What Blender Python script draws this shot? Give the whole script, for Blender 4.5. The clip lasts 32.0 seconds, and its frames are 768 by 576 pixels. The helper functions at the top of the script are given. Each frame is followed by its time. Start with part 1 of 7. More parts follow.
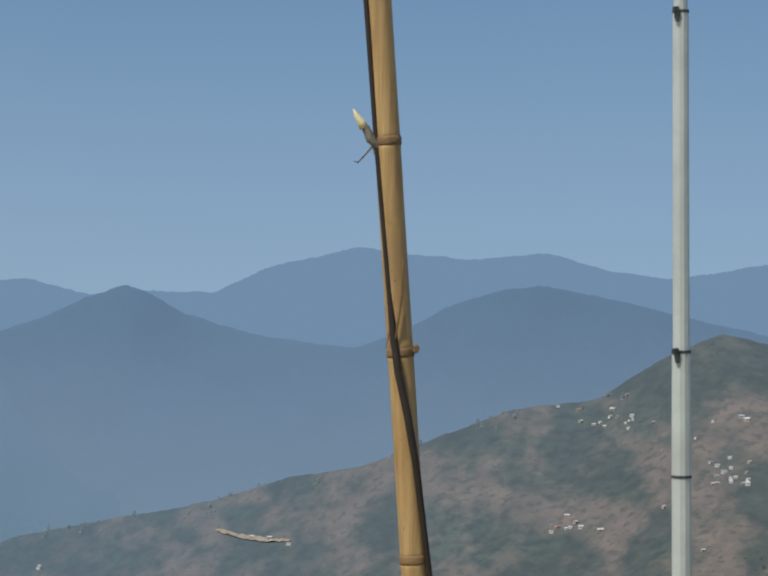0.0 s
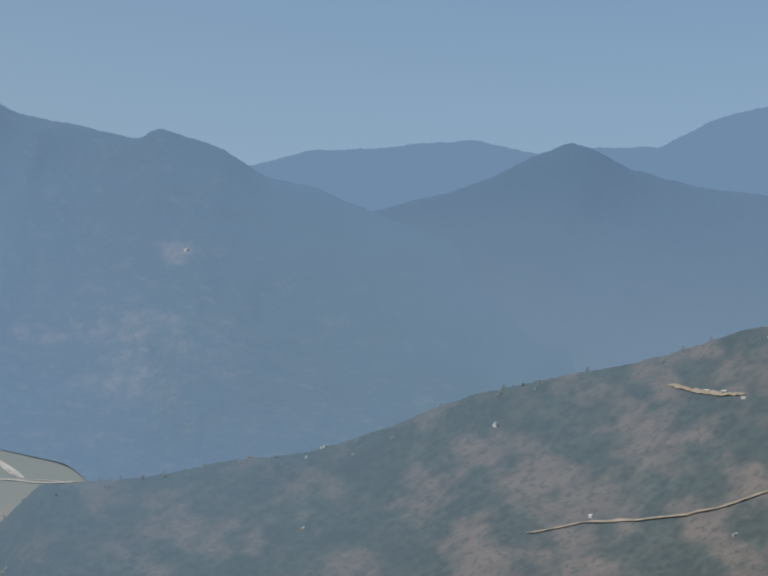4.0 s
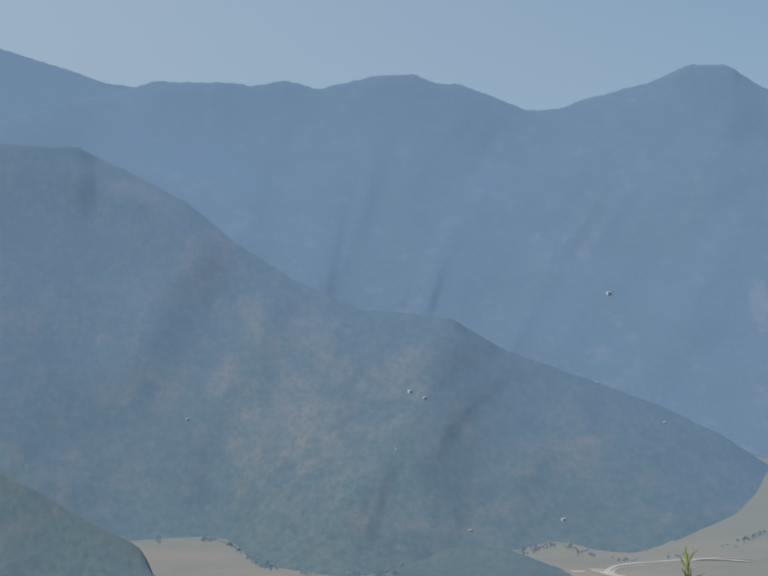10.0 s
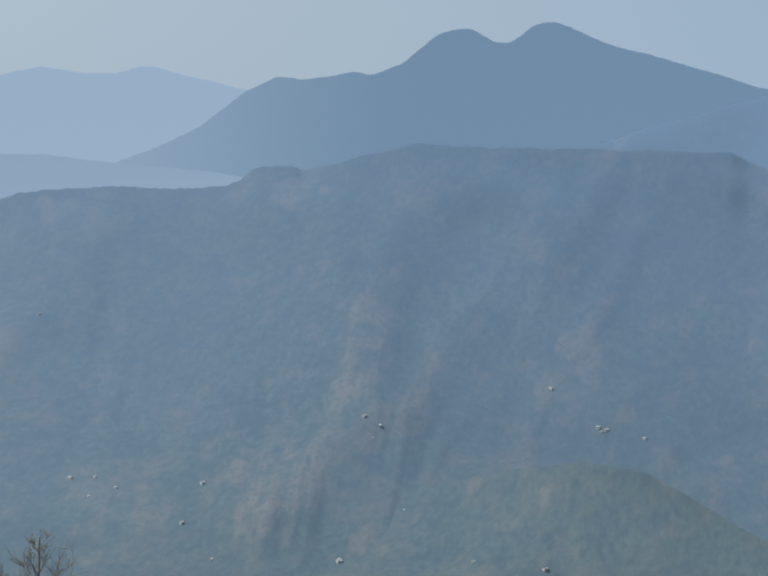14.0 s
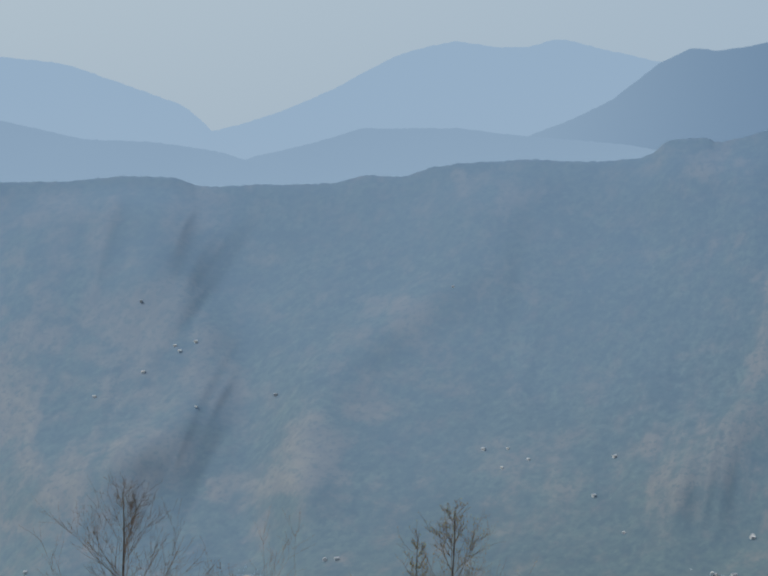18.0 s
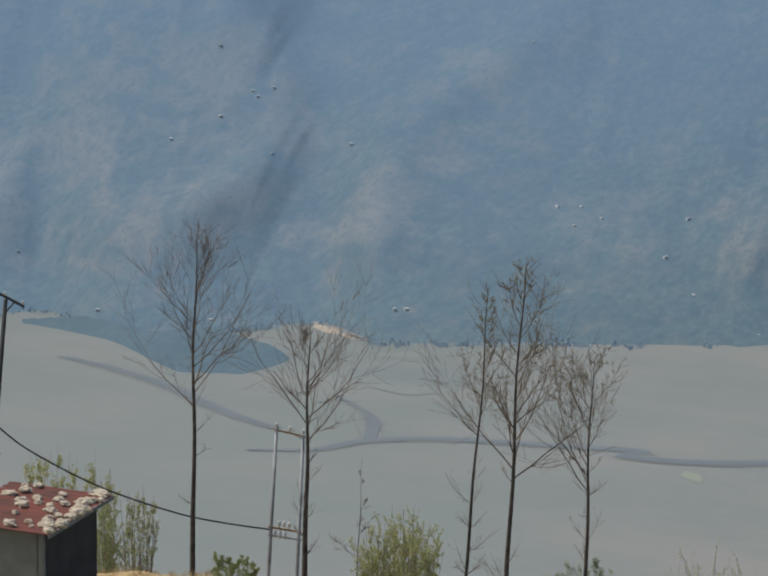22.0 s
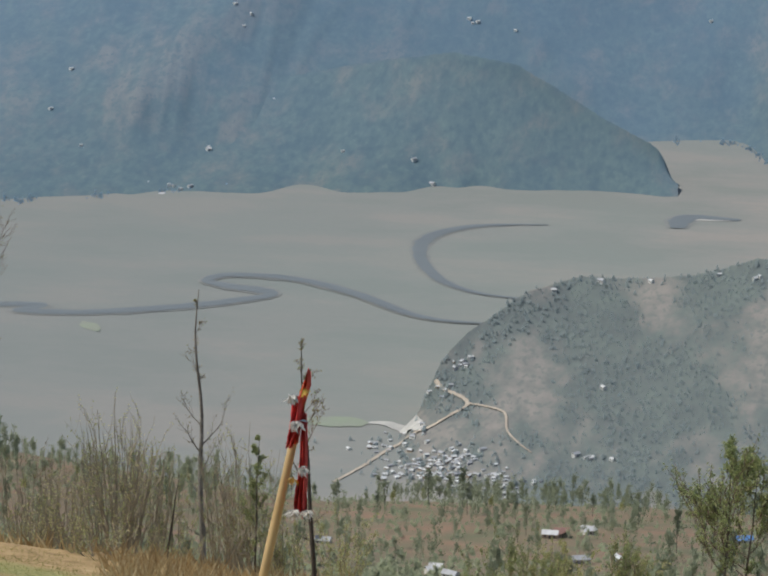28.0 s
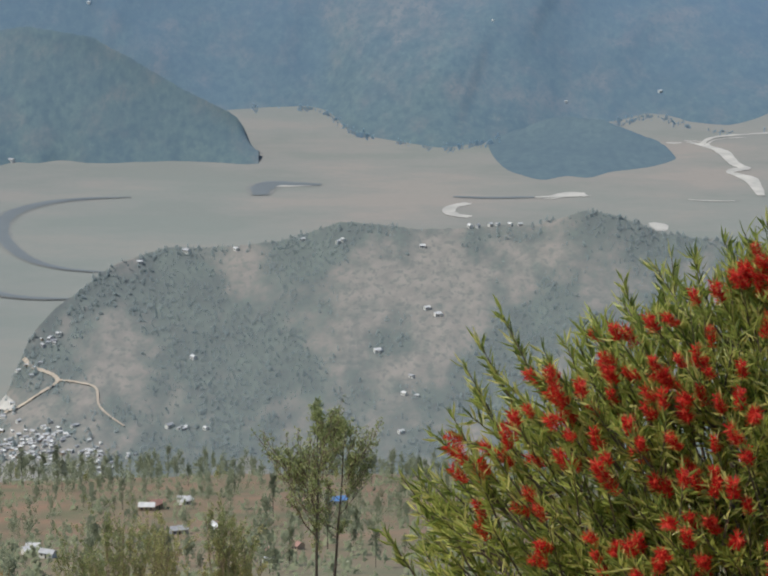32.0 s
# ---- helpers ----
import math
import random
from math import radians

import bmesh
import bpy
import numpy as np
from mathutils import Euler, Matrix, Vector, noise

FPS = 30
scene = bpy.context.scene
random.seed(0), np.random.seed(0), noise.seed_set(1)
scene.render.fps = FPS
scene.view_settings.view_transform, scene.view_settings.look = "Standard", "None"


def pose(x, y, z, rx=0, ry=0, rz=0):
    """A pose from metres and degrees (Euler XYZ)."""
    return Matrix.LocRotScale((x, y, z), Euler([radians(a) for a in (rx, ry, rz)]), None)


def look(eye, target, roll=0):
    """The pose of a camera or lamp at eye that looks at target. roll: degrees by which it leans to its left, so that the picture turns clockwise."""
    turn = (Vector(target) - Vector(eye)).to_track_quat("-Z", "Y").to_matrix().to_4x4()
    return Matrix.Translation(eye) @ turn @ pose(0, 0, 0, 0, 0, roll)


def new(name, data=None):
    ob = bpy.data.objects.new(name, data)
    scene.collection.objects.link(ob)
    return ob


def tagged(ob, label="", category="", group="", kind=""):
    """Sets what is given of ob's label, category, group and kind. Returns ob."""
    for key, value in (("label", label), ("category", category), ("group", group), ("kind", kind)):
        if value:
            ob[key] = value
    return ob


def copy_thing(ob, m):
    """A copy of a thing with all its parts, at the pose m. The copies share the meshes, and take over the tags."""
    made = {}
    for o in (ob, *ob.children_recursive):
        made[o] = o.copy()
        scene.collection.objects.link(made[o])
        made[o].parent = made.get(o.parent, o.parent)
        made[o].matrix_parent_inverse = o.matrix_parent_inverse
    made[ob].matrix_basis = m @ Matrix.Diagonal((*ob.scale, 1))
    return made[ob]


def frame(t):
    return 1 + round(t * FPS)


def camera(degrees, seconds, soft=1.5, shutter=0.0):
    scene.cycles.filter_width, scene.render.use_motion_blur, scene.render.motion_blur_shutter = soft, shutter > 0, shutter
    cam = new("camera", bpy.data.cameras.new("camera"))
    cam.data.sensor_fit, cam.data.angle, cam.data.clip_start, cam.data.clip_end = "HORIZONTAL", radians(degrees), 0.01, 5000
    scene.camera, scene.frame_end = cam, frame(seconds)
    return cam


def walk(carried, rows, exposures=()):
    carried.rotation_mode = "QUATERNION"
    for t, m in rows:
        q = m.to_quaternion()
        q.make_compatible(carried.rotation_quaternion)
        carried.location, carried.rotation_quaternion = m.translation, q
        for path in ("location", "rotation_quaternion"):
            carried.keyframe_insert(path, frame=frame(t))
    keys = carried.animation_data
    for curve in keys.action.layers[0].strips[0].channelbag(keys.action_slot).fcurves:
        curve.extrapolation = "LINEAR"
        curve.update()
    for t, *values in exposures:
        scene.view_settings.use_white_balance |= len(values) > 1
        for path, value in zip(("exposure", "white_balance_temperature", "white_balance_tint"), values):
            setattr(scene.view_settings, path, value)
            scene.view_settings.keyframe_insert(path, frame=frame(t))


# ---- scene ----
EYE_H = 1.6          # the eye over the ground where the viewer stands
REACH = 0.4          # arms' length: the lens swings round the body
FLOOR = -518.0       # the valley floor

cam = camera(18.16, 32.0, soft=2.2)
# seconds, turn to the left, tilt up, lean, in degrees
TURNS = [
    (0.0, -29.91, -0.93, 0.33),
    (0.5, -27.33, -1.27, 0.64),
    (1.0, -25.44, -1.75, 0.02),
    (1.5, -24.50, -2.50, 0.14),
    (2.0, -24.37, -2.48, -0.39),
    (2.5, -23.20, -1.51, 0.99),
    (3.0, -21.83, -2.66, 0.36),
    (3.5, -20.71, -3.79, -1.20),
    (5.5, -13.78, -4.04, -1.50),
    (6.0, -12.14, -3.27, -1.30),
    (6.5, -10.63, -3.16, -0.90),
    (7.0, -9.34, -3.18, -0.66),
    (7.5, -7.81, -3.25, -0.33),
    (8.0, -5.48, -3.07, -0.04),
    (8.5, -4.30, -3.10, 0.26),
    (9.0, -2.60, -3.43, -0.08),
    (9.5, -0.92, -3.08, 0.16),
    (10.0, 1.17, -3.38, 0.11),
    (10.5, 2.81, -3.25, 0.34),
    (11.0, 5.37, -2.97, -0.30),
    (11.5, 7.03, -2.84, -0.27),
    (12.0, 8.22, -2.76, -0.33),
    (12.5, 9.45, -2.77, -0.04),
    (13.0, 10.88, -3.18, -0.65),
    (13.5, 13.36, -3.37, -0.69),
    (14.0, 16.65, -3.16, -0.79),
    (14.5, 18.85, -3.03, -0.71),
    (16.5, 23.23, -3.25, -0.42),
    (17.0, 24.64, -3.36, -0.37),
    (17.5, 25.61, -3.42, -0.78),
    (18.0, 26.49, -3.63, -1.22),
    (18.5, 28.27, -4.64, -1.25),
    (19.0, 29.18, -5.00, -0.33),
    (19.5, 29.91, -5.23, -0.48),
    (20.0, 29.79, -6.19, 0.55),
    (20.5, 29.63, -7.00, 0.56),
    (21.0, 29.56, -7.70, 0.68),
    (21.5, 28.94, -8.70, 0.96),
    (22.0, 28.31, -9.53, 0.83),
    (22.5, 27.27, -10.47, 0.65),
    (23.0, 25.83, -11.84, 0.46),
    (23.5, 24.83, -12.35, 0.59),
    (24.0, 23.78, -12.46, 0.44),
    (24.5, 22.50, -12.51, 0.47),
    (25.0, 21.75, -12.19, 0.40),
    (25.5, 20.80, -12.32, 0.14),
    (27.5, 15.15, -12.82, 1.01),
    (28.0, 13.57, -12.94, 0.43),
    (28.5, 12.14, -13.22, 0.37),
    (29.0, 10.57, -13.34, 0.43),
    (29.5, 9.19, -13.27, 0.59),
    (30.0, 7.61, -13.62, 0.59),
    (30.5, 6.03, -13.61, 0.65),
    (31.0, 4.89, -13.54, 0.38),
    (31.5, 4.33, -13.59, 0.14),
    (32.0, 3.46, -13.60, 0.11),
]


def stand(t, turn, tilt, lean):
    a, e = radians(turn), radians(tilt)
    eye = Vector((-math.sin(a) * REACH, math.cos(a) * REACH, EYE_H))
    ahead = Vector((-math.sin(a) * math.cos(e), math.cos(a) * math.cos(e), math.sin(e)))
    return t, look(eye, eye + ahead * 10, lean)


walk(cam, [stand(*r) for r in TURNS], exposures=[(0.0, -0.1), (6.0, -0.13), (10.0, -0.05), (14.0, 0.02), (18.0, 0.0), (24.0, 0.0), (28.0, 0.05), (32.0, 0.13)])

# ---- light ----
SUN_AZ, SUN_EL = -104.0, 57.0      # bearing to the right of straight ahead, height
world = bpy.data.worlds.new("world")
scene.world = world
world.use_nodes = True
wn = world.node_tree
sky = wn.nodes.new("ShaderNodeTexSky")
sky.sky_type = 'NISHITA'
sky.sun_disc = False
sky.sun_elevation = radians(SUN_EL)
sky.sun_rotation = radians(SUN_AZ)
sky.altitude = 1800
sky.air_density = 1.0
sky.dust_density = 0.9
sky.ozone_density = 1.0
# the lower sky is as blue as the sky higher up: the lookup is lifted
coord = wn.nodes.new("ShaderNodeTexCoord")
lift = wn.nodes.new("ShaderNodeVectorMath")
lift.operation = 'ADD'
lift.inputs[1].default_value = (0, 0, 0.20)
wn.links.new(coord.outputs["Generated"], lift.inputs[0])
wn.links.new(lift.outputs[0], sky.inputs[0])
# dust takes the violet out of it
dusty = wn.nodes.new("ShaderNodeMix")
dusty.data_type, dusty.blend_type = 'RGBA', 'MULTIPLY'
dusty.inputs[0].default_value = 1.0
dusty.inputs[7].default_value = (0.97, 1.04, 0.97, 1)
wn.links.new(sky.outputs[0], dusty.inputs[6])
wn.links.new(dusty.outputs[2], wn.nodes["Background"].inputs[0])
wn.nodes["Background"].inputs[1].default_value = 0.125
# towards the sun the haze makes the sky pale
glow = wn.nodes.new("ShaderNodeBackground")
glow.inputs[0].default_value = (0.50, 0.58, 0.62, 1)
glow.inputs[1].default_value = 1.0
axis = wn.nodes.new("ShaderNodeVectorMath")
axis.operation = 'DOT_PRODUCT'
axis.inputs[1].default_value = (-0.93, 0.0, -0.36)
wn.links.new(coord.outputs["Generated"], axis.inputs[0])
share = wn.nodes.new("ShaderNodeMapRange")
share.interpolation_type = 'SMOOTHSTEP'
for i, v in ((1, -0.45), (2, 0.62), (3, 0.0), (4, 0.85)):
    share.inputs[i].default_value = v
wn.links.new(axis.outputs["Value"], share.inputs[0])
blend = wn.nodes.new("ShaderNodeMixShader")
wn.links.new(share.outputs[0], blend.inputs[0])
wn.links.new(wn.nodes["Background"].outputs[0], blend.inputs[1])
wn.links.new(glow.outputs[0], blend.inputs[2])
# dust over the valleys pales the sky towards the horizon all round
dust = wn.nodes.new("ShaderNodeBackground")
dust.inputs[0].default_value = (0.29, 0.37, 0.47, 1)
up = wn.nodes.new("ShaderNodeSeparateXYZ")
wn.links.new(coord.outputs["Generated"], up.inputs[0])
low = wn.nodes.new("ShaderNodeMapRange")
low.interpolation_type = 'SMOOTHSTEP'
for i, v in ((1, 0.12), (2, -0.03), (3, 0.0), (4, 0.42)):
    low.inputs[i].default_value = v
wn.links.new(up.outputs[2], low.inputs[0])
veil = wn.nodes.new("ShaderNodeMixShader")
wn.links.new(low.outputs[0], veil.inputs[0])
wn.links.new(blend.outputs[0], veil.inputs[1])
wn.links.new(dust.outputs[0], veil.inputs[2])
wn.links.new(veil.outputs[0], wn.nodes["World Output"].inputs[0])
sun = new("sun", bpy.data.lights.new("sun", 'SUN'))
sun.data.energy = 3.4
sun.data.angle = radians(0.53)
sun.data.color = (1.0, 0.95, 0.87)
sd = Vector((math.sin(radians(SUN_AZ)) * math.cos(radians(SUN_EL)), math.cos(radians(SUN_AZ)) * math.cos(radians(SUN_EL)), math.sin(radians(SUN_EL))))
sun.matrix_world = look(sd * 50, (0, 0, 0))


# ---- materials ----
def S(r, g, b):
    """A colour from its 0-255 screen values."""
    f = lambda c: c / 12.92 / 255 if c <= 10 else ((c / 255 + 0.055) / 1.055) ** 2.4
    return (f(r), f(g), f(b), 1)


class Nodes:
    """Short hand for node trees."""
    def __init__(self, name):
        self.mat = bpy.data.materials.new(name)
        self.mat.use_nodes = True
        self.t = self.mat.node_tree
        self.bsdf = self.t.nodes["Principled BSDF"]
        self.out = self.t.nodes["Material Output"]

    def add(self, kind, **inputs):
        n = self.t.nodes.new(kind)
        for k, v in inputs.items():
            self.put(n, k.replace("_", " "), v)
        return n

    def put(self, n, key, v):
        s = n.inputs[int(key)] if key.isdigit() else n.inputs[key]
        if hasattr(v, "is_linked"):
            self.t.links.new(v, s)
        else:
            s.default_value = v

    def place(self):
        return self.add("ShaderNodeNewGeometry").outputs["Position"]

    def local(self):
        return self.add("ShaderNodeTexCoord").outputs["Object"]

    def noise(self, scale, detail=4.0, rough=0.55, vec=None, stretch=None, warp=0.0):
        vec = vec or self.place()
        if stretch:
            m = self.add("ShaderNodeMapping", Vector=vec, Scale=stretch)
            vec = m.outputs[0]
        n = self.add("ShaderNodeTexNoise", Vector=vec, Scale=scale, Detail=detail, Roughness=rough, Distortion=warp)
        return n.outputs[0]

    def ramp(self, fac, stops, smooth=True):
        r = self.add("ShaderNodeValToRGB", Fac=fac)
        cr = r.color_ramp
        cr.interpolation = 'EASE' if smooth else 'LINEAR'
        while len(cr.elements) < len(stops):
            cr.elements.new(0.5)
        for e, (p, c) in zip(cr.elements, stops):
            e.position = p
            e.color = c if hasattr(c, "__len__") else (c, c, c, 1)
        return r.outputs[0]

    def mix(self, fac, a, b, blend='MIX'):
        n = self.add("ShaderNodeMix")
        n.data_type, n.blend_type = 'RGBA', blend
        self.put(n, "0", fac)
        for i, v in ((6, a), (7, b)):
            self.put(n, str(i), v)
        return n.outputs[2]

    def math(self, op, a, b=0.0):
        n = self.add("ShaderNodeMath")
        n.operation = op
        self.put(n, "0", a)
        self.put(n, "1", b)
        return n.outputs[0]

    def zpart(self, vec=None):
        return self.add("ShaderNodeSeparateXYZ", Vector=vec or self.place()).outputs[2]

    def span(self, v, a, b):
        n = self.add("ShaderNodeMapRange", Value=v)
        n.inputs[1].default_value, n.inputs[2].default_value = a, b
        n.interpolation_type = 'SMOOTHSTEP'
        return n.outputs[0]

    def bump(self, height, strength=0.4, dist=0.02):
        return self.add("ShaderNodeBump", Height=height, Strength=strength, Distance=dist).outputs[0]

    def through_air(self, shader, haze_tint, share, glow=False, thin=False):
        """Mixes painted haze into a surface's own shader by share; no real haze hangs in the scene."""
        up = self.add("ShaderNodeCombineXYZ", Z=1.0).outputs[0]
        # glow: the painted haze emits its colour, so no shading falls on it
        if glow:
            far = self.add("ShaderNodeEmission", Color=haze_tint).outputs[0]
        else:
            far = self.add("ShaderNodeBsdfDiffuse", Color=haze_tint, Normal=up).outputs[0]
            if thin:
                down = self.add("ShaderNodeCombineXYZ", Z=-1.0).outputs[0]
                other = self.add("ShaderNodeBsdfTranslucent", Color=haze_tint, Normal=down).outputs[0]
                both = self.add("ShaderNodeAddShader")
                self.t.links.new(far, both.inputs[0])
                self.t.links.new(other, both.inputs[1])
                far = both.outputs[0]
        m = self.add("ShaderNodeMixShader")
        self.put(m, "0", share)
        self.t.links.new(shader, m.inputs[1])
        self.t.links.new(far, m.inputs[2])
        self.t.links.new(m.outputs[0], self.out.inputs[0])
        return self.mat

    def done(self, color, rough=0.8, normal=None, metallic=0.0, spec=0.3):
        self.put(self.bsdf, "Base Color", color)
        self.put(self.bsdf, "Roughness", rough)
        self.put(self.bsdf, "Metallic", metallic)
        self.put(self.bsdf, "Specular IOR Level", spec)
        if normal:
            self.put(self.bsdf, "Normal", normal)
        return self.mat


def simple(name, a, b=None, scale=8.0, rough=0.7, bump=0.0, metallic=0.0, spec=0.3, vec="local"):
    """A paint or matter with two tones, mottled at two scales."""
    n = Nodes(name)
    v = n.local() if vec == "local" else n.place()
    b = b or tuple(c * 0.7 for c in a[:3]) + (1,)
    big, fine = n.noise(scale, 3, 0.5, v), n.noise(scale * 7, 5, 0.6, v)
    col = n.mix(n.ramp(big, [(0.3, 0.0), (0.7, 1.0)]), a, b)
    col = n.mix(n.math('MULTIPLY', fine, 0.35), col, tuple(c * 0.55 for c in a[:3]) + (1,))
    return n.done(col, rough, n.bump(fine, bump, 0.01) if bump else None, metallic, spec)


def slopes(name, haze_tint, haze, low_haze, green=(0.045, 0.075, 0.045, 1), tan=(0.34, 0.24, 0.17, 1), z0=-500.0, z1=0.0, grain=0.09, bald=0.28, soft=0.65, tufts=1.0, low_haze_tint=None, pale=None, glow=False, far=None, smoke=0.0, thick=None):
    """Forested slopes with cleared patches; distance haze is mixed into their material as a colour.
    far: the distances between which the painted haze thickens, in place of heights; smoke: uneven drifts of it."""
    n = Nodes(name)
    p = n.place()
    fall = n.add("ShaderNodeAttribute")
    fall.attribute_name = "fall"
    run = fall.outputs["Vector"]
    tint = lambda c, k: tuple(v * k for v in c[:3]) + (1,)
    # stands of different age, drawn out down the slope
    woods = n.ramp(n.noise(grain * 0.22, 4, 0.58, p, stretch=(1, 0.6, 0.8), warp=0.3), [(0.32, tint(green, 1 - 0.4 * min(tufts, 1.2))), (0.52, green), (0.72, tint(green, 1 + 0.45 * tufts))])
    crowns = n.noise(grain * 1.2, 2.5, 0.55, p, stretch=(1, 0.55, 0.75))
    woods = n.mix(n.ramp(crowns, [(0.34, 0.7 * min(tufts, 1.3)), (0.56, 0.0)]), woods, tint(green, 0.42))
    woods = n.mix(n.ramp(crowns, [(0.54, 0.0), (0.74, 0.5)]), woods, tint(green, 1.8))
    soil = n.ramp(n.noise(grain * 0.5, 4, 0.6, run, stretch=(1, 0.6, 1)), [(0.3, tint(tan, 0.72)), (0.7, tint(tan, 1.12))])
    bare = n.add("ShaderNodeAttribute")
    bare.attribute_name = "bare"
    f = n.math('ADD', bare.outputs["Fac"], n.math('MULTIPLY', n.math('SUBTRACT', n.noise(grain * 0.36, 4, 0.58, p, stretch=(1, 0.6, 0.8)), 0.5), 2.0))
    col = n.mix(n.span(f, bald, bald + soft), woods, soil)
    scrub = n.math('MULTIPLY', n.ramp(n.noise(grain * 1.5, 3, 0.58, p, stretch=(1, 0.6, 0.8)), [(0.50, 0.0), (0.64, 0.6)]), min(tufts, 1.0))
    col = n.mix(scrub, col, tint(green, 0.8))
    near = n.add("ShaderNodeBsdfDiffuse", Color=col, Normal=n.bump(crowns, 0.22, 1.2)).outputs[0]
    # share and colour of the painted haze, by distance or height
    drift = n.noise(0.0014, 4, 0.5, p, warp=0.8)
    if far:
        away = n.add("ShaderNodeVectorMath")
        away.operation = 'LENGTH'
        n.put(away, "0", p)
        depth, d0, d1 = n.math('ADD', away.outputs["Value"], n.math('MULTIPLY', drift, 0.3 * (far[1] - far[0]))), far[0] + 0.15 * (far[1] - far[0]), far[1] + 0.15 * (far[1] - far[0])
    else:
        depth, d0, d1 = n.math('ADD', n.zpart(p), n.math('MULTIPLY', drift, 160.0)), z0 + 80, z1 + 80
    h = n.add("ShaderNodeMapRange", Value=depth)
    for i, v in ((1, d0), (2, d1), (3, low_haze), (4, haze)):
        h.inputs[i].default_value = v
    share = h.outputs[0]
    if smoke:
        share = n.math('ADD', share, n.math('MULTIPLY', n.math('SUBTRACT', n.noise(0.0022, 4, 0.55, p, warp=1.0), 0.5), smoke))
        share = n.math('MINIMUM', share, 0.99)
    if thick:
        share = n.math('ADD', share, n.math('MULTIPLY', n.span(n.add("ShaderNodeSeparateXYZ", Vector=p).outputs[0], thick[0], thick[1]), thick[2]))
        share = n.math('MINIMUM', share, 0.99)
    if low_haze_tint:
        haze_tint = n.mix(n.span(depth, d0, d1), low_haze_tint, haze_tint)
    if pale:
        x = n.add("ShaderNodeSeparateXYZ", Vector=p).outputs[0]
        haze_tint = n.mix(n.span(x, pale[0], pale[1]), pale[2], haze_tint)
    return n.through_air(near, haze_tint, share, glow)


# ---- making ----
def mesh_of(name, verts, faces, mat, smooth=True):
    me = bpy.data.meshes.new(name)
    me.from_pydata(verts, [], faces)
    me.materials.append(mat)
    if smooth:
        me.polygons.foreach_set("use_smooth", [True] * len(me.polygons))
    me.update()
    return me


def grid_mesh(name, X, Y, Z, mat):
    """A sheet from three arrays of one shape."""
    nu, nv = X.shape
    me = bpy.data.meshes.new(name)
    idx = np.arange(nu * nv).reshape(nu, nv)
    q = np.stack([idx[:-1, :-1], idx[1:, :-1], idx[1:, 1:], idx[:-1, 1:]], -1).reshape(-1, 4)
    me.vertices.add(nu * nv)
    me.vertices.foreach_set("co", np.stack([X, Y, Z], -1).astype(np.float32).ravel())
    me.loops.add(q.size)
    me.loops.foreach_set("vertex_index", q.astype(np.int32).ravel())
    me.polygons.add(len(q))
    me.polygons.foreach_set("loop_start", np.arange(0, q.size, 4, dtype=np.int32))
    me.polygons.foreach_set("loop_total", np.full(len(q), 4, dtype=np.int32))
    me.update(calc_edges=True)
    me.polygons.foreach_set("use_smooth", np.ones(len(q), dtype=bool))
    me.materials.append(mat)
    me.validate()
    return me


def part(name, bm, mat, parent, label=""):
    """Links a bmesh as one mesh object under a thing or a part."""
    me = bpy.data.meshes.new(name)
    bm.to_mesh(me)
    bm.free()
    me.materials.append(mat)
    ob = new(name, me)
    ob.parent = parent
    return tagged(ob, label)


def thing(name, m, label, category, group="", kind=""):
    ob = new(name)
    ob.matrix_world = m
    return tagged(ob, label, category, group, kind)


def at(az, r, z=0.0):
    """A place by bearing and distance from the viewer."""
    return Vector((r * math.sin(radians(az)), r * math.cos(radians(az)), z))


def seen(az, el, r):
    """The same by bearing, height angle from the eye and distance."""
    return at(az, r, EYE_H + r * math.tan(radians(el)))


# value noise on arrays
def lattice(seed):
    return np.random.RandomState(seed).rand(256, 256)


LAT = [lattice(i) for i in range(4)]


def vnoise(x, y, k=0):
    xi, yi = np.floor(x).astype(int), np.floor(y).astype(int)
    fx, fy = x - xi, y - yi
    fx, fy = fx * fx * (3 - 2 * fx), fy * fy * (3 - 2 * fy)
    L = LAT[k % 4]
    g = lambda i, j: L[i % 256, j % 256]
    return (g(xi, yi) * (1 - fx) + g(xi + 1, yi) * fx) * (1 - fy) + (g(xi, yi + 1) * (1 - fx) + g(xi + 1, yi + 1) * fx) * fy


def fractal(x, y, n=5, k=0, ridged=False, gain=0.5):
    s, a, tot = 0.0, 1.0, 0.0
    for i in range(n):
        v = vnoise(x * 2 ** i + 17.3 * i, y * 2 ** i + 5.1 * i, k + i)
        if ridged:
            v = 1.02 - np.sqrt((2 * v - 1) ** 2 + 0.12)
        s, tot, a = s + a * v, tot + a, a * gain
    return s / tot


def profile(pts, az):
    """A line through bearings and values, rounded a little at the corners."""
    p = np.array(pts, float)
    return np.interp(az, p[:, 0], p[:, 1])


def rounded(y, step, width):
    """A line with its corners rounded over that many degrees."""
    n = max(1, int(width / step))
    k = np.hanning(2 * n + 3)[1:-1]
    return np.convolve(np.pad(y, n, mode='edge'), k / k.sum(), mode='valid')


SHEETS, BARE = {}, {}


def step01(x, a, b):
    f = np.clip((x - a) / (b - a), 0, 1)
    return f * f * (3 - 2 * f)


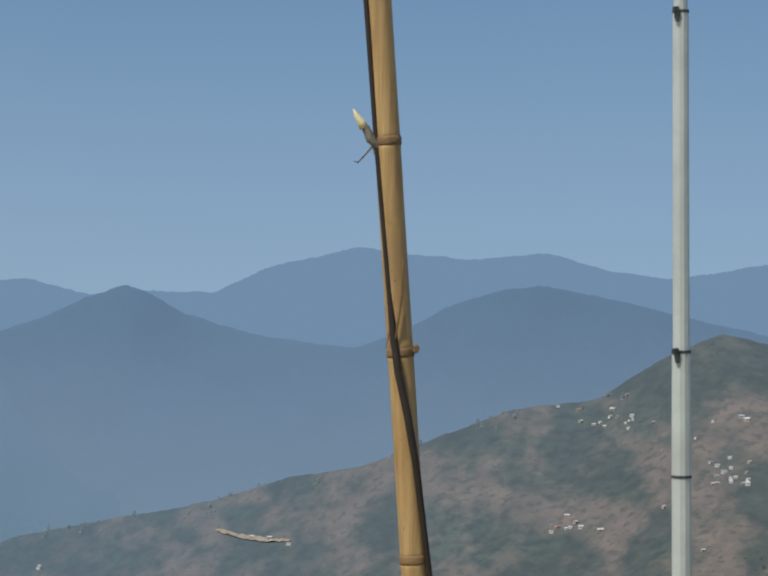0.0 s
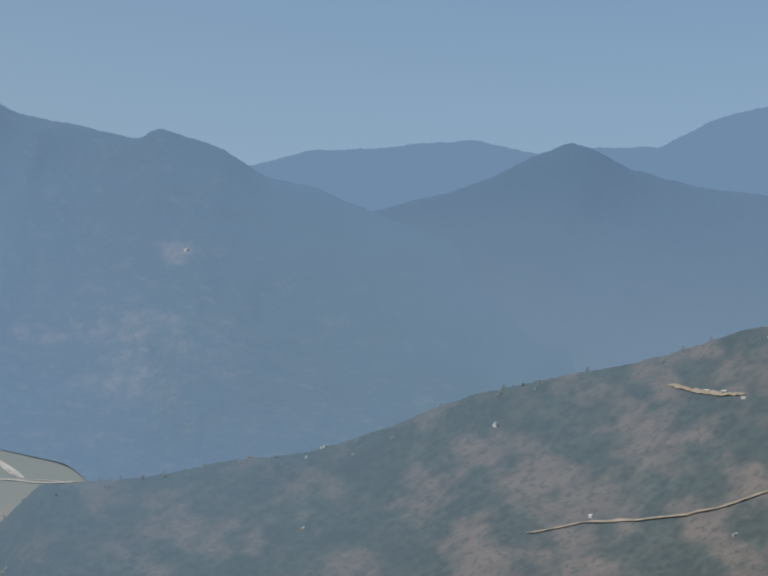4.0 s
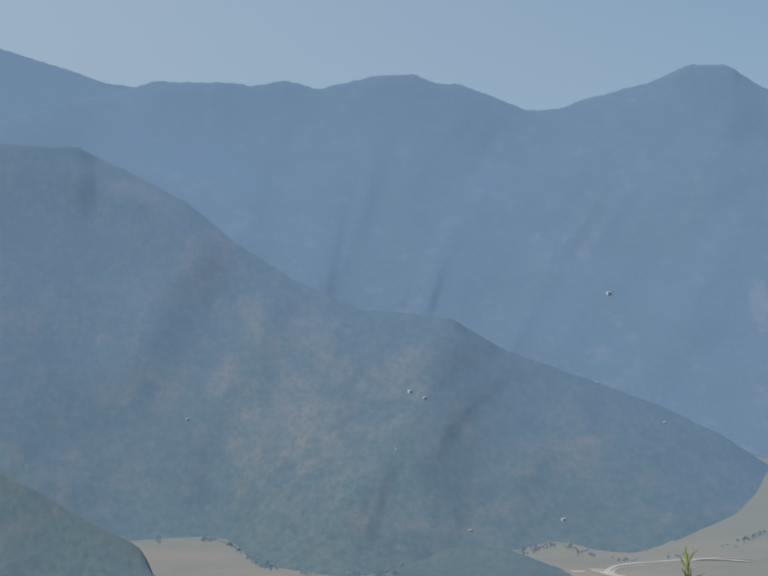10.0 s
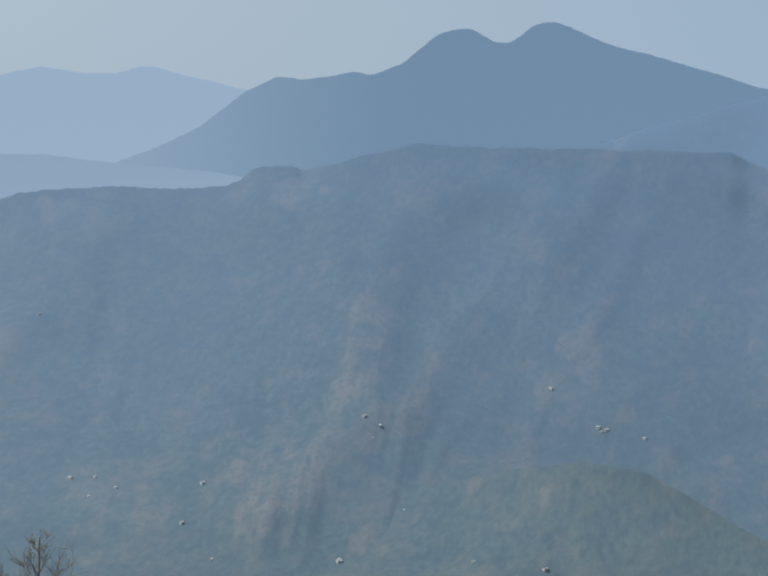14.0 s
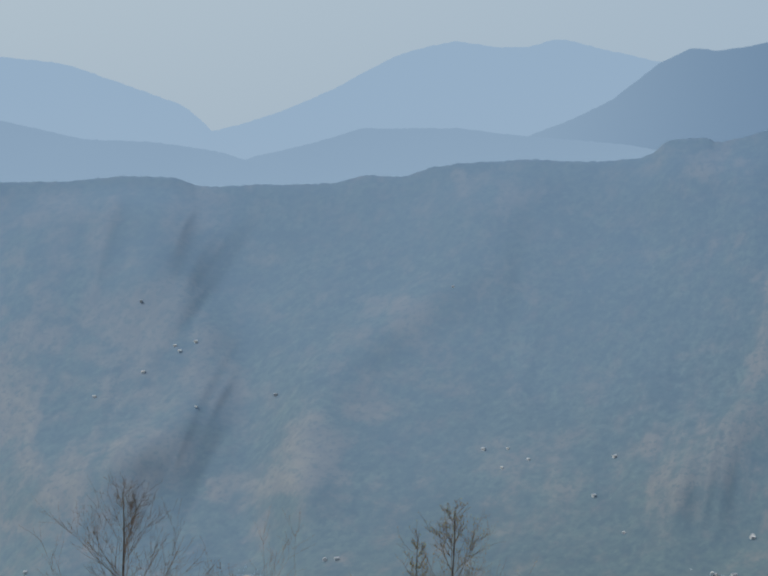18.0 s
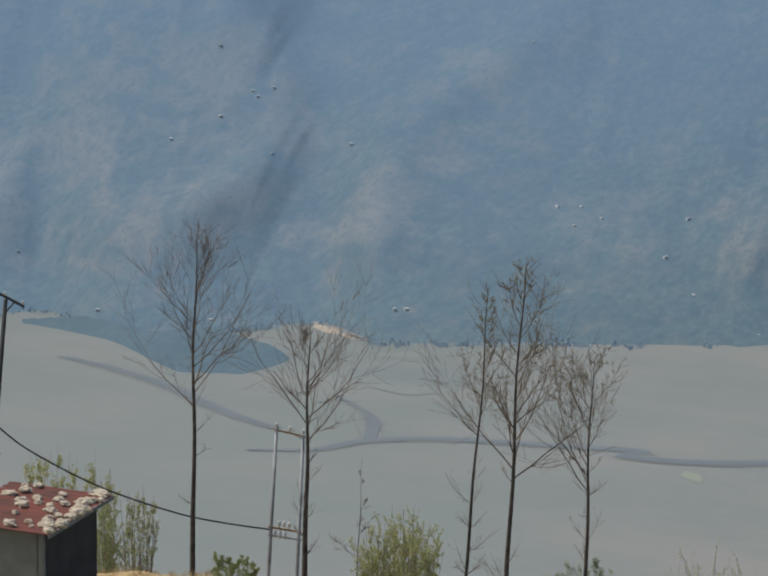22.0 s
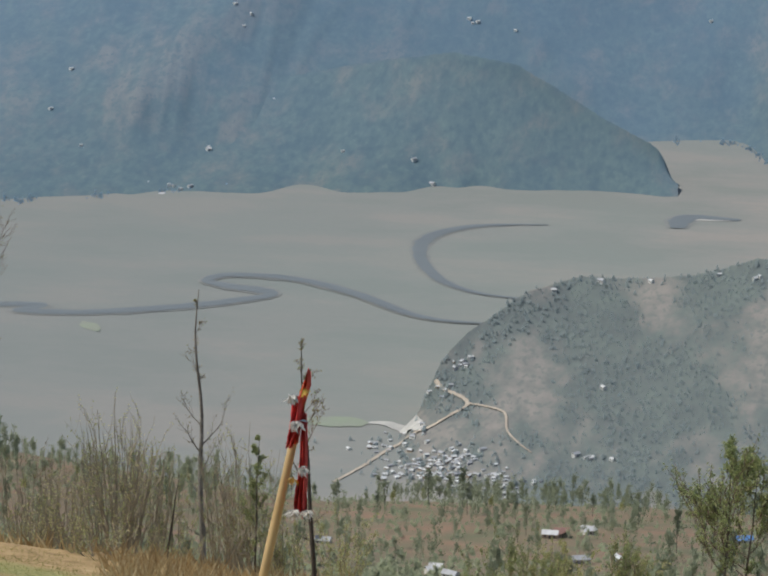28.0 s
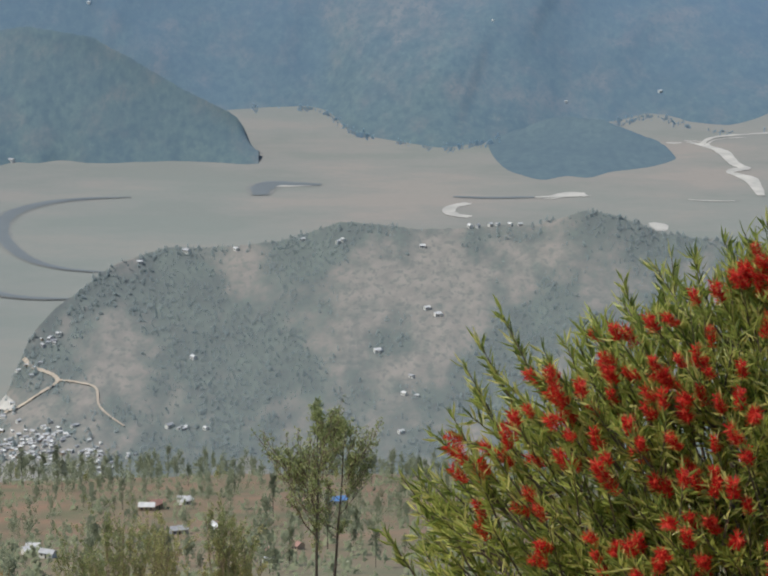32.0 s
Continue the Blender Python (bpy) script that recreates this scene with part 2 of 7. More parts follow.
def range_sheet(name, crest, dist, foot, mat, label, a0, a1, step=0.05, rows=150, spurs=1.0, rough=1.0, seed=0, back=400.0, clear=(), wild=0.5, bulge=0.38, soft=0.22, bays=0.0, ridges=(), ribs=1.0, lean_by=4.2, wave=1.0, dry=0.0):
    """A mountain range: from its foot line up spurs and gullies to its crest, and down behind.
    crest: bearings and height angles of its summits and saddles; dist: the crest's distance; foot: bearing, distance,
    height;
    clear: cleared fields by bearing, height angle, half width, half height and bareness;
    ridges: single spurs (height in metres, below zero for a ravine; half width in degrees; then bearing and height
    angle from the top down);
    dry: how far spurs are coloured as pale grass and ravines as dark woods, which also paints in relief shading; ribs:
    depth of the small side spurs; lean_by: degrees by which they lean on the way down; wave: their width."""
    az = np.arange(a0, a1 + step / 2, step)
    el = rounded(profile(crest, az), step, soft)
    dc = profile(dist, az)
    df = rounded(profile([(a, d) for a, d, z in foot], az), step, 0.5)
    zf = profile([(a, z) for a, d, z in foot], az)
    crown = rough * 0.035 * (fractal(az * 2.2, az * 0 + seed, 4, seed) - 0.5) * 2 + rough * 0.018 * (vnoise(az * 14, az * 0 + 3.3, seed) - 0.5) * 2
    zc = EYE_H + dc * np.tan(np.radians(el))
    crown = crown * dc * math.pi / 180
    v = np.linspace(0, 1, rows) ** 0.95
    A, V = np.meshgrid(az, v, indexing='ij')
    C = lambda w: np.repeat(w[:, None], rows, 1)
    R = C(df) + (C(dc) - C(df)) * V
    # the foot runs out in small bays and noses
    R = R + C(np.minimum(bays * df, 0.55 * (dc - df)) * (fractal(az * 0.9 + 7, az * 0 + seed, 2, seed) - 0.5)) * (1 - V) ** 3
    # small summits fade out down the slope
    zs = rounded(zc, step, 2.2)
    Z = C(zf) + (C(zs) - C(zf)) * ((1 - bulge) * V + bulge * V ** 2) + C(zc - zs) * V ** 9
    # spurs come down from the crest and lean as they go
    deg = C(dc) * math.pi / 180                       # metres to a degree
    E0 = np.degrees(np.arctan2(Z - EYE_H, R))
    tall = (C(dc) - C(df)) / deg                      # depth of the slope in the same measure
    bend = 0.9 * (fractal(A * 0.45, V * tall / 9 + seed, 3, seed + 1) - 0.5)
    lean = A + (1 - V) * (lean_by + 0.43 * lean_by * np.sin(A * 0.36 + seed * 2.1)) + bend
    big = fractal(lean / 4.4, V * tall / 12 + seed * 3, 2, seed, True, 0.4)
    mid = fractal(lean / (1.5 * wave) + 0.5 * bend, V * tall / 6 + seed, 3, seed + 2, True, 0.42)
    fine = fractal(lean * 2.4 / wave + 0.8 * mid, V * tall * 0.42, 3, seed + 3, True)
    env = step01(V, 0, 0.22) * (1 - step01(V, 0.86, 1.0))
    env = env * np.clip(C(zc - zf) / 380, 0.12, 1.0)
    lift = spurs * deg * ((big - 0.62) * 0.8 + ribs * (mid - 0.62) * 0.46) + rough * ribs * deg * 0.03 * (fine - 0.62)
    for h, w, *line in ridges:
        at_el = np.array(line[1::2])[::-1]
        axis = np.interp(E0, at_el, np.array(line[0::2])[::-1])
        off = (A - axis + 0.3 * bend + 0.12 * (mid - 0.6)) / w
        ends = step01(E0, at_el[0] - 0.9, at_el[0] + 0.7) * (1 - step01(E0, at_el[-1] - 0.3, at_el[-1] + 0.6))
        lift = lift + h * ends / (1 + off * off)
    Z = Z + np.maximum(env * lift, -0.3 * (Z - C(zf)))
    Z = Z + C(crown) * V ** 14
    E = np.degrees(np.arctan2(Z - EYE_H, R))
    # the dry term follows the relief: plant cover, plus shading contrast put into colour
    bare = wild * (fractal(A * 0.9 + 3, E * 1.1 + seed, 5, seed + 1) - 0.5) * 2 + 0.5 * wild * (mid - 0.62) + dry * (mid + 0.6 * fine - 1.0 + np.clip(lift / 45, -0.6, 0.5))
    for a, e, wa, we, s in clear:
        bare = (np.maximum(bare, 0.15 * bare) if s > 0 else bare) + 0.55 * s * np.exp(-((A - a) / wa) ** 2 - ((E - e) / we) ** 2) * (0.35 + 1.3 * fractal(A * 3, E * 3, 4, 2))
    SHEETS[name] = (az, R, Z)
    BARE[name] = bare
    # behind the crest
    vb = np.array([0.25, 0.6, 1.0])
    R = np.concatenate([R, C(dc)[:, :3] + vb * back], 1)
    Z = np.concatenate([Z, C(zc + crown)[:, :3] - vb * back * 0.55 - 4], 1)
    A = np.concatenate([A, C(az)[:, :3]], 1)
    longer = lambda w: np.concatenate([w, w[:, -1:].repeat(3, 1)], 1)
    me = grid_mesh(name, R * np.sin(np.radians(A)), R * np.cos(np.radians(A)), Z, mat)
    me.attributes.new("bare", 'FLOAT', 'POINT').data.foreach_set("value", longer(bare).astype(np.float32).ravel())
    # how far across and how far up the slope, following the spurs
    fall = np.stack([longer(lean * deg), longer(V * tall * deg * 1.25), 0 * A + seed * 40.0], -1)
    me.attributes.new("fall", 'FLOAT_VECTOR', 'POINT').data.foreach_set("vector", fall.astype(np.float32).ravel())
    return tagged(new(name, me), label, "mountains", kind="structure")


def on_sheet(name, az, el):
    """The place on a range where it shows at that bearing and height angle."""
    a, R, Z = SHEETS[name]
    i = int(np.clip(np.searchsorted(a, az), 0, len(a) - 1))
    e = np.degrees(np.arctan2(Z[i] - EYE_H, R[i]))
    k = int(np.argmax(np.maximum.accumulate(e) >= el)) or len(e) - 1
    return at(az, R[i, k], Z[i, k])


def sheet_height(name, x, y):
    """The height of a range at a place, below every floor where the range does not reach."""
    a, R, Z = SHEETS[name]
    az, r = math.degrees(math.atan2(x, y)), math.hypot(x, y)
    if az < a[0] or az > a[-1]:
        return -9999.0
    i = int(np.clip(np.searchsorted(a, az), 0, len(a) - 1))
    if r < R[i, 0] or r > R[i, -1]:
        return -9999.0
    return float(np.interp(r, R[i], Z[i]))

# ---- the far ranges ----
# all these carry painted haze; the glow=True ones emit it themselves
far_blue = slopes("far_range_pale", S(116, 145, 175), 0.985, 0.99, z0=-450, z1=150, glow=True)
far_left = slopes("far_range_left", S(150, 175, 199), 0.985, 0.995, z0=-450, z1=150, glow=True, low_haze_tint=S(158, 180, 200))
mid_left = slopes("mid_range_left", S(137, 162, 187), 0.97, 0.99, z0=-300, z1=150, glow=True, low_haze_tint=S(146, 171, 194))
mid_blue = slopes("mid_range_blue", S(101, 126, 154), 0.86, 0.95, (0.06, 0.085, 0.06, 1), z0=-500, z1=0, low_haze_tint=S(116, 137, 156), smoke=0.12)
main_blue = slopes("main_range", S(102, 128, 155), 0.87, 0.75, (0.085, 0.105, 0.07, 1), (0.40, 0.30, 0.21, 1), z0=-480, z1=60, bald=0.0, soft=0.9, tufts=0.6, low_haze_tint=S(109, 132, 151), pale=(500.0, 1400.0, S(113, 139, 168)), smoke=0.2, thick=(950.0, 1450.0, 0.2))
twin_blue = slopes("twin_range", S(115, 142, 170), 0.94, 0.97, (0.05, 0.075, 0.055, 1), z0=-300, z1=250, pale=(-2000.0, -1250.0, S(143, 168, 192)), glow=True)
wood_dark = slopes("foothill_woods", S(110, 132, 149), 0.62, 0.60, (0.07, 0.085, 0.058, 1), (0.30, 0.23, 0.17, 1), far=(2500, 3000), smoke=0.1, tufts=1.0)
wall_green = slopes("valley_wall", S(106, 133, 161), 0.80, 0.46, (0.105, 0.122, 0.065, 1), (0.27, 0.205, 0.11, 1), bald=-0.1, soft=0.8, tufts=0.95, low_haze_tint=S(102, 127, 146), far=(2550, 3650), pale=(-1500.0, -750.0, S(113, 139, 164)), smoke=0.10)

back_foot = lambda a0, a1, d, z: [(a0, d, z), (a1, d, z)]
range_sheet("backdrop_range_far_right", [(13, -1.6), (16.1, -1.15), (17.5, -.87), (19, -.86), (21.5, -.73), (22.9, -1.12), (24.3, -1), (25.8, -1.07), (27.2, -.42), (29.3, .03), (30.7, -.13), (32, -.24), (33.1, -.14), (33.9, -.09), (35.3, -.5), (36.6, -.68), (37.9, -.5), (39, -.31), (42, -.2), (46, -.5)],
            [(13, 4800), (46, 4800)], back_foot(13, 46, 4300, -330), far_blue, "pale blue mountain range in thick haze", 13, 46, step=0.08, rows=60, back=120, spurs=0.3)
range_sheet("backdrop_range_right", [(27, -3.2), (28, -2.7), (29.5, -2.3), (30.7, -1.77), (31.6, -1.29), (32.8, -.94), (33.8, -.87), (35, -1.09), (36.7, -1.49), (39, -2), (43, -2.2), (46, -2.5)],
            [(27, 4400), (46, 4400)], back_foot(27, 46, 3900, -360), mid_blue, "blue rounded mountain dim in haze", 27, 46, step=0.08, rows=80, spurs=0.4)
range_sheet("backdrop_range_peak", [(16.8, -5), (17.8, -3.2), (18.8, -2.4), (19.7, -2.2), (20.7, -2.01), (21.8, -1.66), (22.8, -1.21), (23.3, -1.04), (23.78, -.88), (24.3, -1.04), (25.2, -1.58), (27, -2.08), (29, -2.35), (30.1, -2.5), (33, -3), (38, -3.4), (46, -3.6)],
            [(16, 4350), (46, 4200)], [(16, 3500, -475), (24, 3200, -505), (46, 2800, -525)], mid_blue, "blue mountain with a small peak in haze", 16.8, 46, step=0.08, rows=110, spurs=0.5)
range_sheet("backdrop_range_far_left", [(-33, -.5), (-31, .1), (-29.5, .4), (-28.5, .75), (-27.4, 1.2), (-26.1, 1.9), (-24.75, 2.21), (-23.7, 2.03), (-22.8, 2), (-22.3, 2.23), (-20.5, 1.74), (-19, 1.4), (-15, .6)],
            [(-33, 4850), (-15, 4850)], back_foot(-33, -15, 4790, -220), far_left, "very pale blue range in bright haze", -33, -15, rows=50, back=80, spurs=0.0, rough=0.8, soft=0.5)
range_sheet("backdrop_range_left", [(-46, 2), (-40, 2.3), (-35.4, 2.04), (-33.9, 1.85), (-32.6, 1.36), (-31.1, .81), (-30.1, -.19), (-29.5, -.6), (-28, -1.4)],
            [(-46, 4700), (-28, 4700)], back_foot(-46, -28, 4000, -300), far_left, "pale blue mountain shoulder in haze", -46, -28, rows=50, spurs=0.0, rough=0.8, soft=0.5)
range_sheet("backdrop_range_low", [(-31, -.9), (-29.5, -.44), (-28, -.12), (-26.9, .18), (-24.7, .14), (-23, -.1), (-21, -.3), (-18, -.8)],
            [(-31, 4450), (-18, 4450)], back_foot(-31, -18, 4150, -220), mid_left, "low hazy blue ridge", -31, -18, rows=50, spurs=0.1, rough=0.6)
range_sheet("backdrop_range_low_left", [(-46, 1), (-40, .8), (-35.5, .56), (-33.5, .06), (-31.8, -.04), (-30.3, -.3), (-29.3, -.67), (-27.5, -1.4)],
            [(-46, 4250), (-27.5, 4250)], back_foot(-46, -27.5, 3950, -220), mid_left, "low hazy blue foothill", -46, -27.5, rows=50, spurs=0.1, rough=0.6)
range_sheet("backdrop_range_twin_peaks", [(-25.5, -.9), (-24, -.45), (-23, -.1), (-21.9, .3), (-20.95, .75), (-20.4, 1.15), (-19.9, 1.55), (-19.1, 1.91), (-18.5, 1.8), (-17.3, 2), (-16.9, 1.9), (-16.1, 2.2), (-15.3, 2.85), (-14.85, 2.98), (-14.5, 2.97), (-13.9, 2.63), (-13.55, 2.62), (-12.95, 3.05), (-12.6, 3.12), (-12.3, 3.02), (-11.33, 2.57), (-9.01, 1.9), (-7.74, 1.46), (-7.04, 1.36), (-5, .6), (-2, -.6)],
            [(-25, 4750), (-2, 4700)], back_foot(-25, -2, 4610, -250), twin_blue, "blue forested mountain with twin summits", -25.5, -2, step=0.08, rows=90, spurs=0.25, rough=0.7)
MAIN_FIELDS = [(7.7, -3.7, .25, .6, 2.2), (14.3, -3.2, .25, .25, 3.2), (13.5, -4.8, 1.2, .7, .6), (12.9, -6.1, 1.2, .8, .6), (15.2, -5.6, .6, .6, .6), (11, -4.9, 1.2, .3, .5), (1.6, -1.9, .7, .4, .4)]
WALL_FIELDS = [(-32.7, -4.7, 1.2, 1.5, .6), (-31.8, -6.5, .8, .9, .7), (-35.4, -5.8, 1, .8, .5), (-34.8, -9, 1.5, .4, .6), (-26, -4, .7, .3, .8), (-24.5, -1.2, .6, .5, .6),
               (-25.5, -5.6, .9, .8, .4), (-22.6, -8, 1.5, 1, .5), (-12.3, -6.4, .6, .3, .8), (-17, -6.7, .3, .4, .8), (-6.25, -6, .6, .5, .8), (-7.7, -5.8, .6, .3, .6)]
WALL_FIELDS += [(-3.7, -5.7, 1.2, 1.3, .45), (-2.7, -7, 1, .7, .5), (-11.4, -.1, .8, .15, .6), (-7.9, -.4, .6, .25, .7), (-10.1, -4, .4, .3, .6), (-8.8, -7.4, .8, .2, .6),
                (-2.7, -6.5, 1.8, 1, .35), (-.95, -5.4, .8, .6, .8), (.2, -9.2, .7, .3, .8), (-1.4, -8.8, 1.2, .3, .6), (1.8, -8.5, .3, .5, .7), (3.95, -7.5, .3, .3, .7)]
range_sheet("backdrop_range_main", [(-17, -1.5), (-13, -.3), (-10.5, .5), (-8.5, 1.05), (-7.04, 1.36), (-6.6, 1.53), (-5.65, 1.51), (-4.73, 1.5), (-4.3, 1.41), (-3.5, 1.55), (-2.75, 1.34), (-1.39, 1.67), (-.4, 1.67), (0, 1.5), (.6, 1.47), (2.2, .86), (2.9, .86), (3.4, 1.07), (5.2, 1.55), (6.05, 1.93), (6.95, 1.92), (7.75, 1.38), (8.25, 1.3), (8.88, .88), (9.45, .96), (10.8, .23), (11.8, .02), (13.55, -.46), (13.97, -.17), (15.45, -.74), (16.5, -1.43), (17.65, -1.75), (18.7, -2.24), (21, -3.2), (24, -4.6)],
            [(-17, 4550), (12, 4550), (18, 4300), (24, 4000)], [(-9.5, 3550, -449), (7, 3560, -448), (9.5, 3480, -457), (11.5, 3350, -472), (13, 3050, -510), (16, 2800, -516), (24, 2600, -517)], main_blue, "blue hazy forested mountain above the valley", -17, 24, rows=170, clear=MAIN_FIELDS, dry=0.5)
EDGE = [(-46, -10.2), (-38, -10.2), (-36.4, -10.1), (-34.9, -10.6), (-33.4, -10.7), (-31.8, -10.6), (-29.8, -10.35), (-28.5, -10.9), (-24, -10.8), (-20, -10.7), (-16.5, -10.4), (-12.5, -10), (-9, -9.6), (-7.5, -9.4), (-5.1, -9.33), (-4.6, -9.6), (-4.3, -9.95), (-3.4, -10.1), (-2.1, -10.3), (-0.5, -10.1), (1.0, -9.8), (2.3, -9.55), (3.1, -9.4), (3.6, -9.62), (4.6, -9.75), (5.7, -9.7), (7.5, -9.2), (8.75, -8.7), (9.4, -8.4)]


def floor_foot(edge):
    """Where those height angles meet the valley floor, which rises upstream."""
    out = []
    for a, e in edge:
        t = math.tan(radians(-e))
        r = (EYE_H - FLOOR) / t
        if r > 3000:
            r = (EYE_H - FLOOR + 375) / (t + 0.125)
        out.append((a, r, FLOOR - 3 + max(0.0, r - 3000) * 0.125))
    return out


# the great spurs of the valley side, and the ravines between them
WALL_SPURS = [(32, 1.29, -24.1, -.7, -24.6, -3.5, -26.2, -4.7, -27.7, -5.9, -28.6, -7.8, -28.8, -9.3),
              (35, 1.38, -32.1, -1.2, -31.9, -3.7, -31.0, -4.9, -30.9, -6.3, -31.5, -7.2, -33.4, -8.6),
              (26, 1.20, -33.8, -1.2, -34.6, -3.0, -35.8, -5, -36.9, -6.8, -37.6, -8.4),
              (-5, 1.12, -30.6, -1.4, -30.4, -3, -30.1, -4.7, -29.7, -6.3, -29.6, -8)]
WALL_SPURS += [(27, 1.20, -18.7, -.6, -17.6, -3, -16.9, -6.3, -18.6, -7.7, -19.3, -9),
               (-8, 0.69, -20.6, -1.6, -20.1, -3.3, -19.6, -6, -20, -8.6),
               (24, 1.03, -14.2, -.2, -13.0, -2.3, -12.0, -4.6, -11.2, -6.3, -9.8, -7.4, -8.3, -8.9),
               (-7, 0.69, -13.9, -1.5, -13.7, -3.3, -13.9, -5.5)]
WALL_SPURS += [(26, 0.95, -8.5, -.5, -7.1, -1.2, -5.5, -1.9, -5.5, -2.8, -6.5, -4, -7.4, -6),
               (26, 1.03, .6, -4.2, -.1, -5.4, -.2, -6.4, -.9, -7.4, -2, -8.8),
               (15, 0.69, -3.4, -3.6, -4.2, -5, -5.4, -6.5, -6.4, -8.4),
               (14, 0.78, 3.4, -5.7, 2.9, -7, 2.2, -8.3)]
wall_foot = floor_foot(EDGE)
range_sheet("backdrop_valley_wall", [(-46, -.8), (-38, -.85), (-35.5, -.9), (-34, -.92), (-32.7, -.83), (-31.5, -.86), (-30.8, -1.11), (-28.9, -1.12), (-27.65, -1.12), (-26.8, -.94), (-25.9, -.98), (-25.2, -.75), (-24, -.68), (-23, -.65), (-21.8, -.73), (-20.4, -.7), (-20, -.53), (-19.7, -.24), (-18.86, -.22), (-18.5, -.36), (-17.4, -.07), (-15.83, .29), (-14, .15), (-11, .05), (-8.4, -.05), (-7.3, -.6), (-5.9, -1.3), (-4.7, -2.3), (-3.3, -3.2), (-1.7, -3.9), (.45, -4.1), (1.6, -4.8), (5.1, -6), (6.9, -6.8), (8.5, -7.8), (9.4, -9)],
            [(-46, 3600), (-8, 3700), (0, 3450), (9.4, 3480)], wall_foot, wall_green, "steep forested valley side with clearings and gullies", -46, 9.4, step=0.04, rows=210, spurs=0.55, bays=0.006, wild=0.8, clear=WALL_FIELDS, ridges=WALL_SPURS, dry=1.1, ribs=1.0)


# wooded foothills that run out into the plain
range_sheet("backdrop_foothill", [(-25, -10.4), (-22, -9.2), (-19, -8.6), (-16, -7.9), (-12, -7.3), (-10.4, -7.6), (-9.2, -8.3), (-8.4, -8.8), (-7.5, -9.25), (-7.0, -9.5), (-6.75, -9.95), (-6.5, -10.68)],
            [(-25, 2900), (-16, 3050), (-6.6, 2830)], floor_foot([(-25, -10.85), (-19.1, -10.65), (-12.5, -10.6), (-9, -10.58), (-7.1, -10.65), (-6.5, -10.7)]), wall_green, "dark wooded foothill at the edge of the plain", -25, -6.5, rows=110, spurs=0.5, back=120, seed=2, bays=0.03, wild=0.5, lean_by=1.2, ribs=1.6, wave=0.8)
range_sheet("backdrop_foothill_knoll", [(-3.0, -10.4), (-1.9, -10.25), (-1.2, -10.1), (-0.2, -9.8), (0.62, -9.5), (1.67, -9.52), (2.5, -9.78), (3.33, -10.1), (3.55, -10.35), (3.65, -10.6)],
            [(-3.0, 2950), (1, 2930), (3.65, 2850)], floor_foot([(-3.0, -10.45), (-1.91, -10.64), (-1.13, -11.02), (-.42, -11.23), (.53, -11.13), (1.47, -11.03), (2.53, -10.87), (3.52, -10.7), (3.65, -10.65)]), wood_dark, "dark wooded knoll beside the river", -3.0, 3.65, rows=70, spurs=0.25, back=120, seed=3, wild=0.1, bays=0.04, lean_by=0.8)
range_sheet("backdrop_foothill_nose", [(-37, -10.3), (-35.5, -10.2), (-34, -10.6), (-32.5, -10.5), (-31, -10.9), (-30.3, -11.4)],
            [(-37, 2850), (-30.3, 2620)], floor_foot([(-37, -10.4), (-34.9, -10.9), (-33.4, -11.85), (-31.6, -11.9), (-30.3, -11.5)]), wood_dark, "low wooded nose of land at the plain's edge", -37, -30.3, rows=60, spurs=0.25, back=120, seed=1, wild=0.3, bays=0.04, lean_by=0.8)

